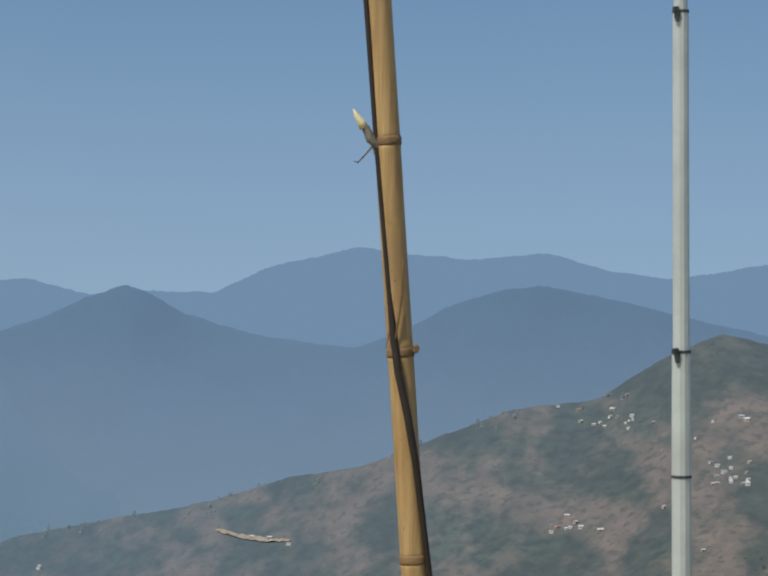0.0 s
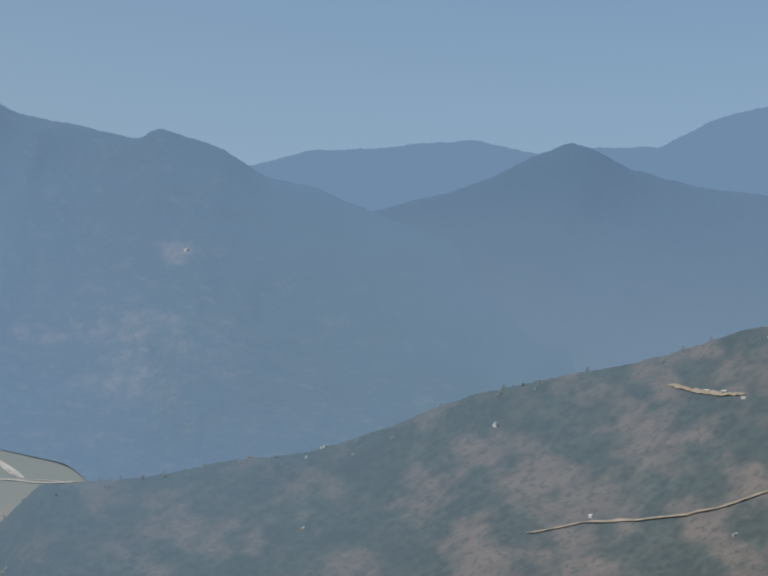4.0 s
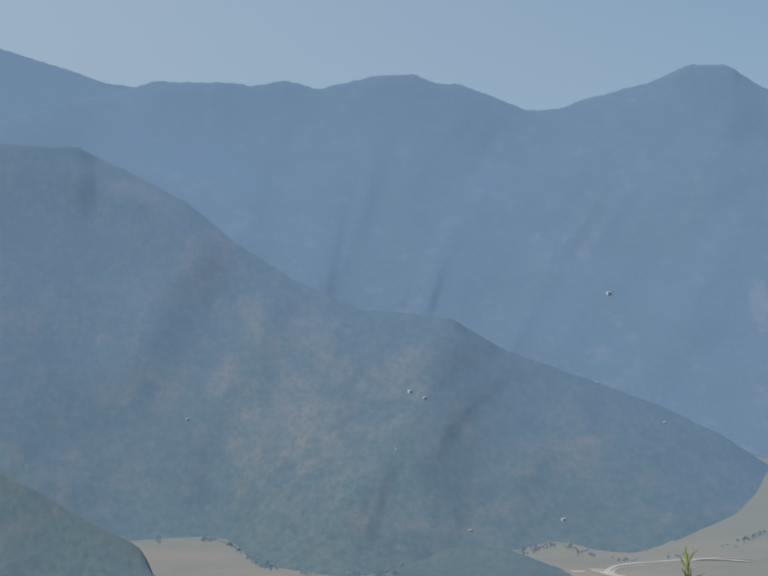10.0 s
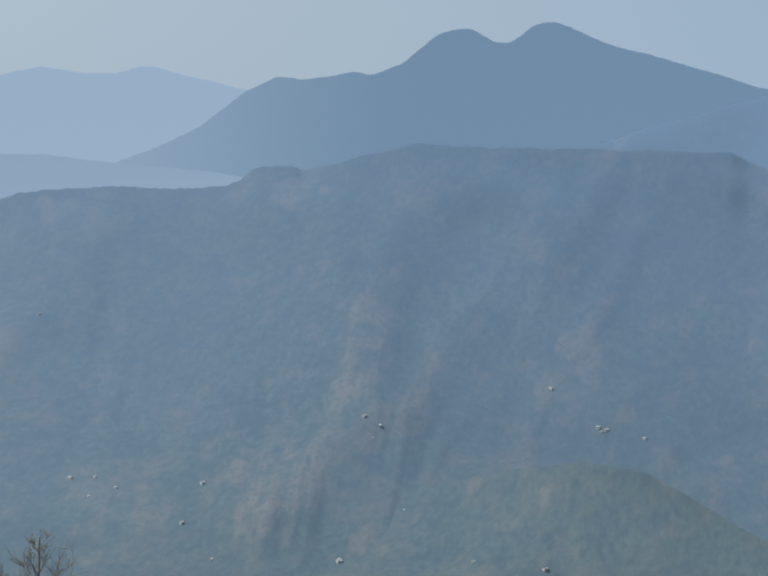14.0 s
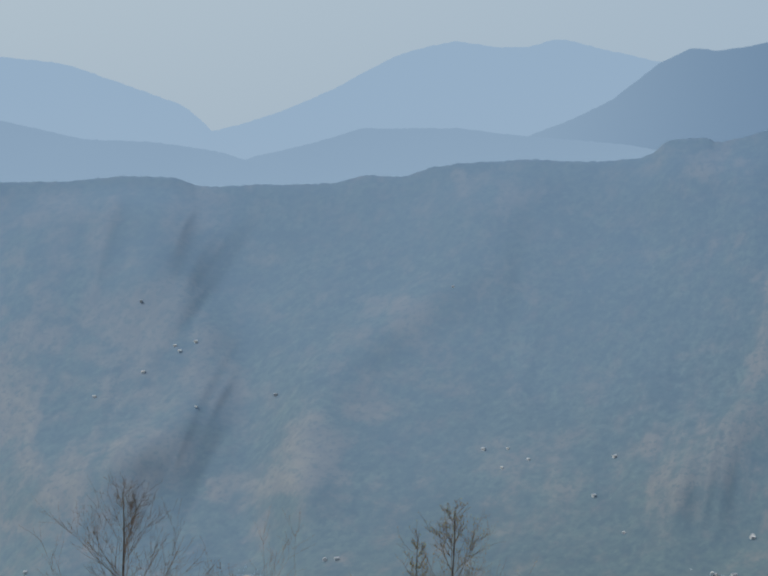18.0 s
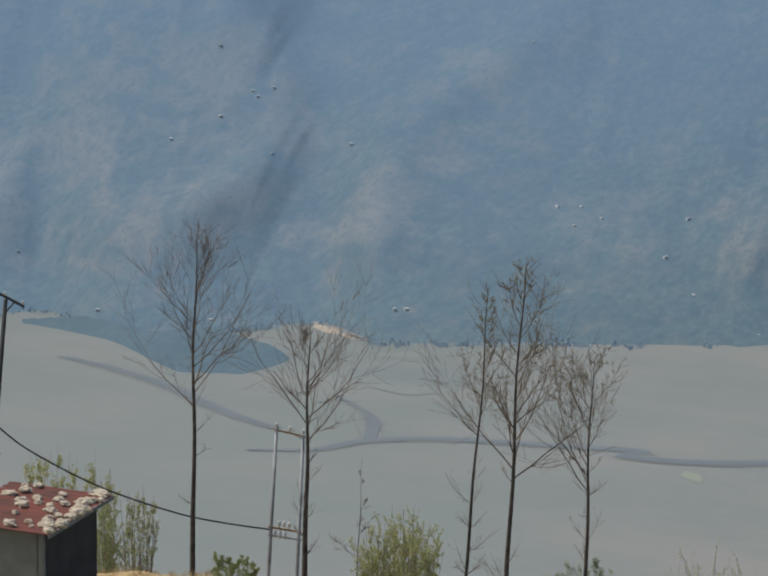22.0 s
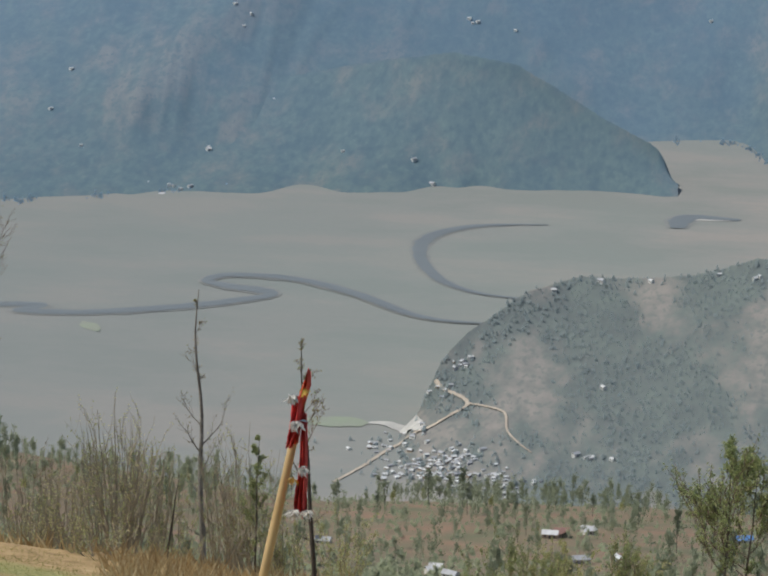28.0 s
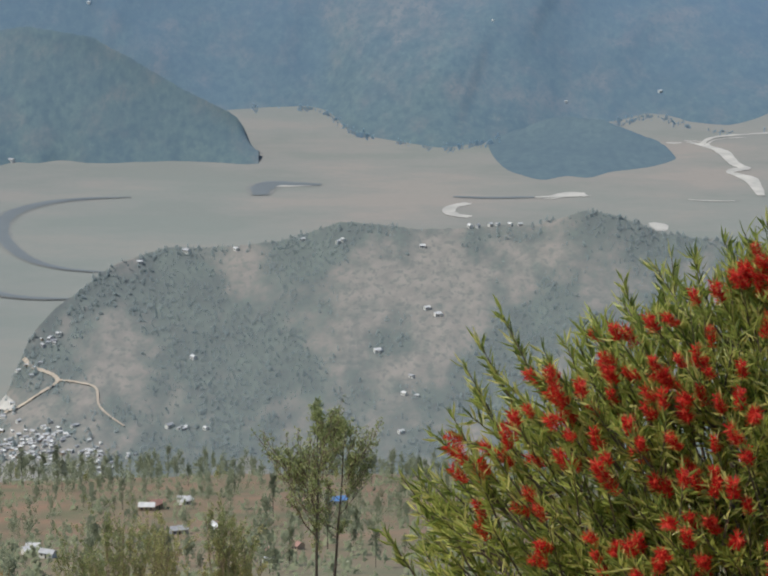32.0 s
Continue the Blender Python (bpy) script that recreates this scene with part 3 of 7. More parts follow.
# ---- the ground ----
def ground_matter():
    n = Nodes("dry_ground")
    p = n.place()
    straw = n.ramp(n.noise(1.4, 6, 0.7, p), [(0.3, (0.25, 0.17, 0.085, 1)), (0.6, (0.44, 0.305, 0.155, 1)), (0.75, (0.55, 0.44, 0.28, 1))])
    turf = n.ramp(n.noise(5.0, 4, 0.7, p), [(0.3, (0.21, 0.205, 0.075, 1)), (0.7, (0.41, 0.375, 0.165, 1))])
    away = n.add("ShaderNodeVectorMath")
    away.operation = 'LENGTH'
    n.put(away, "0", p)
    edge = n.math('ADD', away.outputs["Value"], n.math('MULTIPLY', n.noise(0.3, 4, 0.6, p), 8.0))
    patchy = n.ramp(n.noise(0.22, 5, 0.6, p), [(0.36, 0.15), (0.60, 1.0)])
    near = n.mix(n.math('MULTIPLY', patchy, n.span(edge, 68.0, 62.0)), straw, turf)
    scrub = n.ramp(n.noise(0.05, 7, 0.65, p), [(0.35, (0.15, 0.15, 0.095, 1)), (0.50, (0.205, 0.16, 0.11, 1)), (0.66, (0.26, 0.17, 0.12, 1))])
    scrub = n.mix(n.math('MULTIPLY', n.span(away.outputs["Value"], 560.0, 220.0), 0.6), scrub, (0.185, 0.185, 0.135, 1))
    z = n.zpart(p)
    hill = n.mix(n.span(away.outputs["Value"], 76.0, 92.0), near, scrub)
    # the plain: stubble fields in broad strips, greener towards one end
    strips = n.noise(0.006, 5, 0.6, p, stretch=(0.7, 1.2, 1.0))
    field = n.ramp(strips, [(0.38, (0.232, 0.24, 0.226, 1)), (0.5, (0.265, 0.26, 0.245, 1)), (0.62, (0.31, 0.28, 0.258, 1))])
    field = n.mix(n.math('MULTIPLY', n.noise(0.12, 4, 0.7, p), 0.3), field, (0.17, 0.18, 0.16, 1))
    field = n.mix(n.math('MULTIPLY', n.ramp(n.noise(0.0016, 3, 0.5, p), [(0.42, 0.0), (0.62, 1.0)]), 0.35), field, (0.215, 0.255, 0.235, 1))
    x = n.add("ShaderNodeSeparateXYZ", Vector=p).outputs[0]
    # the left end: duller green with some haze painted into the colour
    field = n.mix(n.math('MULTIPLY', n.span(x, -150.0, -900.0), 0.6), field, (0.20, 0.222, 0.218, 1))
    # upstream the field colour turns bluish to stand for distance haze
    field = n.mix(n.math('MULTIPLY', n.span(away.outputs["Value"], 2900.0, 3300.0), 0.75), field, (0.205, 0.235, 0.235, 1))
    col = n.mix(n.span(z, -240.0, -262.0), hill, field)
    return n.done(col, 0.95, n.bump(n.noise(9, 4, 0.7, p), 0.5, 0.03), spec=0.1)


ground_mat = ground_matter()


LAWN_EDGE = [(-60, -16.2), (-37, -16.3), (-34.3, -16.36), (-30.1, -16.77), (-28.4, -17.3), (-26.1, -17.7), (-23.4, -18.6), (-19.2, -19.3), (-16.3, -19.8), (-10, -20.8), (60, -20.8)]
MID_EDGE = [(-60, -17.6), (-36, -17.3), (-31, -16.9), (-26, -16.8), (-23.5, -16.7), (-20, -17.3), (-15, -17.9), (0, -17.9), (12, -18.0), (60, -16)]


def ground_height(R, A):
    """The hillside below the viewer with its lawn, the slope with the farms, and the valley floor that rises upstream."""
    lawn, mid = -profile(LAWN_EDGE, A), -profile(MID_EDGE, A)
    knots = [0.0, 2.0, 4, 8, 20, 42, 68, 84, 130, 300, 520, 660, 950, 1300, 1520, 1600]
    down = [0 * A, 0 * A + 38, 0 * A + 31, 0 * A + 25, 0 * A + 22.5, 19.5 + 2.3 * np.clip((A + 24) / 8, 0, 1), lawn, lawn + 1.6, lawn + 2.2, 0.35 * lawn + 0.65 * mid + 1.9, mid + 0.7, mid, mid + 2, 0 * A + 20.2, 0 * A + 19.2, 0 * A + 18.2]
    E = 0 * R + down[0]
    for i in range(len(knots) - 1):
        f = np.clip((R - knots[i]) / (knots[i + 1] - knots[i]), 0, 1)
        E = np.where(R >= knots[i], down[i] * (1 - f) + down[i + 1] * f, E)
    z = EYE_H - R * np.tan(np.radians(E))
    X, Y = R * np.sin(np.radians(A)), R * np.cos(np.radians(A))
    z = np.where(R < 2, -0.02 * R, z)
    bank = np.exp(-((R - 66) / 5.0) ** 2) * np.clip((-26 - A) / 3, 0, 1)
    z = z + np.clip((R - 30) / 12, 0, 1) * (1 - np.clip((R - 90) / 20, 0, 1)) * ((fractal(X * 0.16, Y * 0.16, 4) - 0.5) * 0.55 + (fractal(X * 1.3, Y * 1.3, 3, 1) - 0.5) * 0.14)
    z = z + bank * (0.1 + 1.0 * (fractal(X * 0.5, Y * 0.5, 3, 2) - 0.45))
    z = z + np.clip((R - 120) / 100, 0, 1) * (fractal(X * 0.012, Y * 0.012, 4, 3) - 0.5) * 9 * np.clip((1500 - R) / 300, 0, 1)
    floor = FLOOR + np.clip(R - 3000, 0, None) * 0.125
    return np.where(R > 1560, floor, np.maximum(z, floor))


def gz(x, y):
    """The ground's height."""
    return float(ground_height(np.array([math.hypot(x, y)]), np.array([math.degrees(math.atan2(x, y))]))[0])


def build_ground():
    az = np.concatenate([np.arange(-180, -46, 4.0), np.arange(-46, 46, 0.2), np.linspace(46, 180, 35)])
    r = np.unique(np.concatenate([[0.004], np.geomspace(1.0, 1560, 190), np.linspace(38, 84, 120), np.linspace(1570, 4950, 90)]))
    A, R = np.meshgrid(az, r, indexing='ij')
    Z = ground_height(R, A)
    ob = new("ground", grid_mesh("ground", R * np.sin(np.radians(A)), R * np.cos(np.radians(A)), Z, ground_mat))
    return tagged(ob, "dry grassy hillside and flat brown valley floor", "ground", kind="structure")


build_ground()

# both nearer hills have haze mixed into their colour too
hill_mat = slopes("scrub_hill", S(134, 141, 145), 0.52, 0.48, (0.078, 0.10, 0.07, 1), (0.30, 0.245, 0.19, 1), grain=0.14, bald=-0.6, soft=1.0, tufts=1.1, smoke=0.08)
slope_mat = slopes("scrub_slope", S(103, 123, 139), 0.80, 0.32, (0.055, 0.065, 0.042, 1), (0.23, 0.162, 0.122, 1), far=(950, 2150), grain=0.13, bald=-0.4, soft=0.8, tufts=1.3, smoke=0.12, low_haze_tint=S(106, 115, 120))
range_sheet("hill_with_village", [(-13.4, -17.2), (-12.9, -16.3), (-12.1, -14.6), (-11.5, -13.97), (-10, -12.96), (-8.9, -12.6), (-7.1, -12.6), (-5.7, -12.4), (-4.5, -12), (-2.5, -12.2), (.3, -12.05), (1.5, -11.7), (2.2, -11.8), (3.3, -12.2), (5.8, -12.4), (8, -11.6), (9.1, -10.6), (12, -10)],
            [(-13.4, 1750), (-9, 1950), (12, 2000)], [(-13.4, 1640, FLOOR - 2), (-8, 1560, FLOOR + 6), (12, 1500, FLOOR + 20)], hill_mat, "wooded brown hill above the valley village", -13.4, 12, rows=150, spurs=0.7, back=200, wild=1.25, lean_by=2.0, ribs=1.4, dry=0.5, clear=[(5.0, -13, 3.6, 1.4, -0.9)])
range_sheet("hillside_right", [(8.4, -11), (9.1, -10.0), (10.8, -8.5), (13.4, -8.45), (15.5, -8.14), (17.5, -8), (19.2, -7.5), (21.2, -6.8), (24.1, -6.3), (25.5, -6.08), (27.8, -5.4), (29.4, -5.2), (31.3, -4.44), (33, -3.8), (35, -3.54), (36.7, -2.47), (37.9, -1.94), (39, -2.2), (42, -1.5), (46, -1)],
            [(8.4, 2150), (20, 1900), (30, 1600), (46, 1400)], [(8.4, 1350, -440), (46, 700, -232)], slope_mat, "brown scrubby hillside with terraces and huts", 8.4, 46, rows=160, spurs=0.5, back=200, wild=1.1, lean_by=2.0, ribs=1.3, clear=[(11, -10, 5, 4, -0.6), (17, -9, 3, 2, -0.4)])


# ---- shapes ----
class Shape:
    """Vertices and faces of one part."""
    def __init__(self):
        self.V, self.F = [], []

    def tube(self, pts, radii, n=6, cap=True):
        pts = [Vector(p) for p in pts]
        b = len(self.V)
        side = None
        for i, p in enumerate(pts):
            d = (pts[min(i + 1, len(pts) - 1)] - pts[max(i - 1, 0)]).normalized()
            if side is None:
                side = d.orthogonal().normalized()
            side = (side - d * side.dot(d)).normalized()
            up = d.cross(side)
            for k in range(n):
                a = 2 * math.pi * k / n
                self.V.append(p + (side * math.cos(a) + up * math.sin(a)) * radii[i])
        for i in range(len(pts) - 1):
            for k in range(n):
                a, c = b + i * n + k, b + i * n + (k + 1) % n
                self.F.append((a, c, c + n, a + n))
        if cap:
            self.F.append(tuple(b + k for k in reversed(range(n))))
            self.F.append(tuple(b + (len(pts) - 1) * n + k for k in range(n)))

    def leaf(self, p, d, length, width, side=None, bend=0.15):
        d = Vector(d).normalized()
        s = (side or d.orthogonal()).normalized() * width / 2
        u = d.cross(s).normalized() * length * bend
        b = len(self.V)
        self.V += [p, p + d * length * 0.45 - s + u, p + d * length * 0.45 + u * 0.4, p + d * length * 0.45 + s + u, p + d * length]
        self.F += [(b, b + 1, b + 2), (b, b + 2, b + 3), (b + 1, b + 4, b + 2), (b + 2, b + 4, b + 3)]

    def box(self, c, size, m=None, taper=1.0):
        b = len(self.V)
        c, m = Vector(c), m or Matrix()
        for z in (-1, 1):
            k = taper if z > 0 else 1
            for x, y in ((-1, -1), (1, -1), (1, 1), (-1, 1)):
                self.V.append(c + m.to_3x3() @ Vector((x * size[0] / 2 * k, y * size[1] / 2 * k, z * size[2] / 2)))
        self.F += [tuple(b + i for i in f) for f in ((3, 2, 1, 0), (4, 5, 6, 7), (0, 1, 5, 4), (1, 2, 6, 5), (2, 3, 7, 6), (3, 0, 4, 7))]

    def blob(self, c, size, seed, lumps=0.25, nu=10, nv=7):
        """An uneven stone or clump."""
        b = len(self.V)
        c = Vector(c)
        for j in range(1, nv):
            for i in range(nu):
                d = Vector((math.cos(2 * math.pi * i / nu) * math.sin(math.pi * j / nv), math.sin(2 * math.pi * i / nu) * math.sin(math.pi * j / nv), math.cos(math.pi * j / nv)))
                k = 1 + lumps * noise.noise(d * 1.7 + Vector((seed * 3.7, seed, 0))) * 2
                self.V.append(c + Vector((d.x * size[0], d.y * size[1], d.z * size[2])) * k)
        top, bot = len(self.V), len(self.V) + 1
        self.V += [c + Vector((0, 0, size[2])), c - Vector((0, 0, size[2]))]
        for j in range(nv - 2):
            for i in range(nu):
                a, d = b + j * nu + i, b + j * nu + (i + 1) % nu
                self.F.append((a, a + nu, d + nu, d))
        for i in range(nu):
            self.F.append((top, b + i, b + (i + 1) % nu))
            self.F.append((bot, b + (nv - 2) * nu + (i + 1) % nu, b + (nv - 2) * nu + i))

    def mesh(self, name, mat, smooth=False):
        return mesh_of(name, [tuple(v) for v in self.V], self.F, mat, smooth)


def piece(name, shape, mat, parent, label="", smooth=False):
    """One part under its thing, from a Shape in the thing's own coordinates."""
    ob = new(name, shape if isinstance(shape, bpy.types.Mesh) else shape.mesh(name, mat, smooth))
    ob.parent = parent
    return tagged(ob, label)


def on_ground(p):
    return Vector((p[0], p[1], gz(p[0], p[1])))


# ---- plants ----
bark_dark = simple("dark_bark", (0.125, 0.105, 0.088, 1), (0.055, 0.047, 0.04, 1), 3.0, 0.9, 0.5)
bark_pale = simple("pale_bark", (0.36, 0.33, 0.29, 1), (0.16, 0.14, 0.12, 1), 2.5, 0.85, 0.4)
twig_mat = simple("twig_bark", (0.20, 0.155, 0.12, 1), (0.12, 0.09, 0.07, 1), 2.0, 0.9)
stem_mat = simple("tan_stems", (0.40, 0.35, 0.26, 1), (0.26, 0.22, 0.16, 1), 2.0, 0.9)


def leaf_matter(name, dark, light, dry=None, rough=0.5, gleam=0.3, haze_tint=None, share=0.0):
    n = Nodes(name)
    isl = n.add("ShaderNodeNewGeometry").outputs["Random Per Island"]
    stops = [(0.0, dark), (0.65, light)] + ([(0.95, dry)] if dry else [])
    col = n.ramp(isl, stops)
    n.done(col, rough, spec=gleam)
    trans = n.add("ShaderNodeBsdfTranslucent", Color=col)
    m = n.add("ShaderNodeMixShader")
    m.inputs[0].default_value = 0.5
    n.t.links.new(n.bsdf.outputs[0], m.inputs[1])
    n.t.links.new(trans.outputs[0], m.inputs[2])
    n.t.links.new(m.outputs[0], n.out.inputs[0])
    # distant foliage gets painted haze mixed into its leaf shader
    return n.through_air(m.outputs[0], haze_tint, share, thin=True) if haze_tint else n.mat


bud_mat = leaf_matter("budding_leaves", (0.20, 0.14, 0.07, 1), (0.30, 0.24, 0.10, 1), (0.22, 0.26, 0.08, 1))
willow_mat = leaf_matter("willow_leaves", (0.30, 0.33, 0.12, 1), (0.52, 0.52, 0.24, 1), (0.66, 0.58, 0.36, 1))
green_mat = leaf_matter("young_leaves", (0.18, 0.22, 0.085, 1), (0.34, 0.38, 0.16, 1), (0.46, 0.47, 0.25, 1))


def rand_dir(rng, d, spread):
    v = Vector((rng.uniform(-1, 1), rng.uniform(-1, 1), rng.uniform(-1, 1)))
    return (Vector(d).normalized() + v * spread).normalized()


def grow_limb(wood, leaves, rng, p, d, length, r, level, leafy, up=0.25, leaf_size=0.05, twigs=4):
    """A limb that bends upwards and bears smaller ones."""
    n = 5
    pts, q, dd = [p], p.copy(), Vector(d)
    for i in range(n):
        dd = (dd + Vector((0, 0, up)) + Vector((rng.uniform(-1, 1), rng.uniform(-1, 1), rng.uniform(-1, 1))) * 0.17).normalized()
        q = q + dd * length / n
        pts.append(q.copy())
    wood.tube(pts, [max(r * (1 - 0.75 * i / n), 0.004) for i in range(n + 1)], 5 if level < 1 else 3, False)
    if level < 2:
        for k in range(twigs if level else twigs + 2):
            i = rng.randint(1, n)
            grow_limb(wood, leaves, rng, pts[i], rand_dir(rng, (pts[i] - pts[i - 1]), 0.75), length * rng.uniform(0.28, 0.62), r * (1 - 0.7 * i / n) * 0.52, level + 1, leafy, up * 0.7, leaf_size, twigs)
    for k in range(int(leafy * (2 + level * 2))):
        i = rng.randint(1, n)
        leaves.leaf(pts[i] + rand_dir(rng, (0, 0, 0.01), 1) * 0.06, rand_dir(rng, (0, 0, -0.2), 1), leaf_size * rng.uniform(0.7, 1.6), leaf_size * 0.5)


def bare_tree(low, top, r0, crown, limbs, reach, label, seed, bark=None, leafy=0.8, leaf_mat=None, up=0.11, side_twigs=6, leaf_size=0.06, twigs=4, name="bare_tree", group="bare trees below the lawn", wander=0.25):
    """A tall thin tree: low and top are where its stem starts and ends; crown: the share of the stem under the limbs."""
    rng = random.Random(seed)
    low, top = Vector(low), Vector(top)
    base = on_ground(low)
    base.z -= 0.05
    t = thing(name, Matrix.Translation(base), label, "tree", group)
    h = top - low
    trunk, leaves = Shape(), Shape()
    arms = []
    n = 14
    amp = h.length * 0.016 * wander * 4
    line = [Vector((0, 0, -0.1))] + [low - base + h * (i / n) + Vector((math.sin(i * 0.9 + seed) * amp * 0.3, math.cos(i * 0.7 + seed) * amp * 0.3, 0)) * (i / n) for i in range(n + 1)]
    rad = [r0 * 1.1] + [r0 * (1 - 0.86 * (i / n) ** 1.1) for i in range(n + 1)]
    trunk.tube(line, rad, 8)
    for k in range(limbs):
        f = crown + (0.97 - crown) * (k + rng.random()) / limbs
        i = min(int(f * n) + 1, n)
        a = rng.uniform(0, 2 * math.pi)
        steep = 0.4 + 0.9 * f
        d = Vector((math.cos(a), math.sin(a), steep))
        wood = Shape()
        arms.append(("limb", wood))
        grow_limb(wood, leaves, rng, line[i].lerp(line[i + 1], f * n + 1 - i if i + 1 < len(line) else 0) if i + 1 < len(line) else line[i], d, reach * h.length * rng.uniform(0.6, 1.1) * (1.32 - 1.2 * (f - crown) / (1 - crown)), rad[i] * 0.42, 0, leafy, up, leaf_size, twigs)
    for k in range(side_twigs):
        i = rng.randint(3, int(crown * n) + 2)
        a = rng.uniform(0, 2 * math.pi)
        wood = Shape()
        arms.append(("side_twig", wood))
        grow_limb(wood, leaves, rng, line[i], Vector((math.cos(a), math.sin(a), 0.6)), h.length * rng.uniform(0.04, 0.09), rad[i] * 0.22, 1, leafy, up, leaf_size, twigs)
    piece("trunk", trunk, bark or bark_dark, t, smooth=True)
    for nm, wood in arms:
        piece(nm, wood, twig_mat if bark is None else bark, t)
    if leaves.V:
        piece("leaves", leaves, leaf_mat or bud_mat, t)
    return t


def stem_shrub(low, height, spread, stems, label, seed, leafy=1.5, mat=None, wood_mat=None, name="shrub", group="shrubs below the lawn", leaf_size=0.07, twigs=3):
    """Many upright stems from one stool."""
    rng = random.Random(seed)
    base = on_ground(low)
    base.z -= 0.05
    t = thing(name, Matrix.Translation(base), label, "shrub", group)
    wood, leaves = Shape(), Shape()
    hide = low[2] - base.z
    for k in range(stems):
        a, s = rng.uniform(0, 2 * math.pi), spread * math.sqrt(rng.random())
        foot = Vector((math.cos(a) * s * 0.35, math.sin(a) * s * 0.35, 0))
        tip = Vector((math.cos(a) * s, math.sin(a) * s, hide + height * rng.uniform(0.62, 1.0) * (1.06 - 0.4 * (s / spread) ** 2)))
        n = 7
        line = [foot.lerp(tip, i / n) + Vector((rng.uniform(-1, 1), rng.uniform(-1, 1), 0)) * height * 0.012 for i in range(n + 1)]
        r = height * 0.0065 * rng.uniform(0.7, 1.4)
        wood.tube(line, [r * (1 - 0.8 * i / n) for i in range(n + 1)], 4, False)
        for j in range(6):
            i = rng.randint(2, n - 1)
            grow_limb(wood, leaves, rng, line[i], rand_dir(rng, tip - foot, 0.5), height * rng.uniform(0.10, 0.26), r * 0.5, 1, leafy, 0.2, leaf_size, twigs)
    piece("wood", wood, wood_mat or stem_mat, t)
    if leaves.V:
        piece("leaves", leaves, mat or willow_mat, t)
    return t


def leafy_tree(base, height, width, label, seed, mat, n=260, trunk_r=None, name="tree", group="trees among the farms", leaf=0.5, drop=0.0, conic=0.5):
    """A tree of the middle distance: stem, a few limbs, and a crown of many small sprays with gaps."""
    rng = random.Random(seed)
    t = thing(name, Matrix.Translation(base), label, "tree", group)
    trunk, crown = Shape(), Shape()
    r = trunk_r or height * 0.012
    trunk.tube([(0, 0, -0.6), (0, 0, height * 0.45), (height * 0.01, 0, height * 0.96)], [r, r * 0.7, r * 0.15], 5, False)
    for k in range(7):
        a, z = rng.uniform(0, 6.283), height * rng.uniform(0.3, 0.8)
        trunk.tube([(0, 0, z), (math.cos(a) * width * 0.25, math.sin(a) * width * 0.25, z + height * 0.10)], [r * 0.4, r * 0.1], 3, False)
    lobes = [(rng.uniform(0.28, 0.98), rng.uniform(0, 6.283), rng.uniform(0.2, 1.0)) for k in range(14)]
    for k in range(n):
        f, a, s = rng.choice(lobes)
        z = min(1.0, max(0.15, f + rng.gauss(0, 0.07)))
        w = width / 2 * (1 - conic * z) * math.sqrt(max(0.05, 1 - (2 * z - 1) ** 6))
        c = Vector((math.cos(a) * w * s * 0.8 + rng.gauss(0, 0.13) * width, math.sin(a) * w * s * 0.8 + rng.gauss(0, 0.13) * width, z * height))
        crown.leaf(c, rand_dir(rng, (0, 0, 0.5), 1.0), leaf * rng.uniform(0.6, 1.4), leaf * 0.55, bend=0.3)
    piece("trunk", trunk, bark_dark, t)
    piece("crown", crown, mat, t)
    return t


# the bare trees beyond the lawn
bare_tree((-45.84, 70.86, -23.12), (-45.77, 70.91, -10.65), 0.104, 0.50, 21, 0.28, "tall bare tree with dark trunk and upswept branches", 3, leafy=0.09, side_twigs=6, leaf_size=0.05, twigs=6)
bare_tree((-41.40, 71.24, -23.10), (-41.31, 71.29, -13.71), 0.112, 0.58, 16, 0.36, "bare dark tree with a wide fan of branches", 8, leafy=0.13, side_twigs=16, leaf_size=0.05, twigs=6)
bare_tree((-38.24, 77.47, -25.34), (-37.55, 77.81, -12.74), 0.080, 0.55, 15, 0.13, "slender leaning tree with sparse twigs", 12, leafy=0.20, side_twigs=20, leaf_size=0.05, twigs=6)
bare_tree((-34.31, 72.71, -24.21), (-33.91, 72.90, -10.89), 0.104, 0.42, 27, 0.23, "tall bare tree with dense fine branches", 15, leafy=0.20, side_twigs=6, leaf_size=0.05, twigs=6)
scarf_tree = bare_tree((-31.01, 72.01, -24.51), (-30.95, 72.03, -13.74), 0.096, 0.58, 16, 0.29, "bare tree with a red cloth tied round its trunk", 21, leafy=0.23, side_twigs=20, leaf_size=0.05, twigs=6)
bare_tree((-24.88, 76.45, -27.12), (-25.00, 76.41, -16.81), 0.12, 0.30, 9, 0.11, "pale-barked tree with few crooked branches", 26, bark=bark_pale, leafy=0.33, side_twigs=4, wander=0.5)
bare_tree((-15.89, 58.27, -19.97), (-16.26, 58.17, -13.51), 0.07, 0.35, 8, 0.16, "thin dark tree behind the flag pole", 33, leafy=0.28, side_twigs=4)
bare_tree((-24.79, 72.26, -25.04), (-24.36, 72.41, -22.13), 0.05, 0.9, 1, 0.03, "dead leaning stake of dark wood", 40, leafy=0, side_twigs=0, name="dead_trunk")
bare_tree((-42.72, 77.39, -25.57), (-42.55, 77.49, -19.62), 0.028, 0.3, 6, 0.11, "thin bare sapling below the lawn", 44, leafy=0.08, side_twigs=2, leaf_size=0.05, twigs=6)
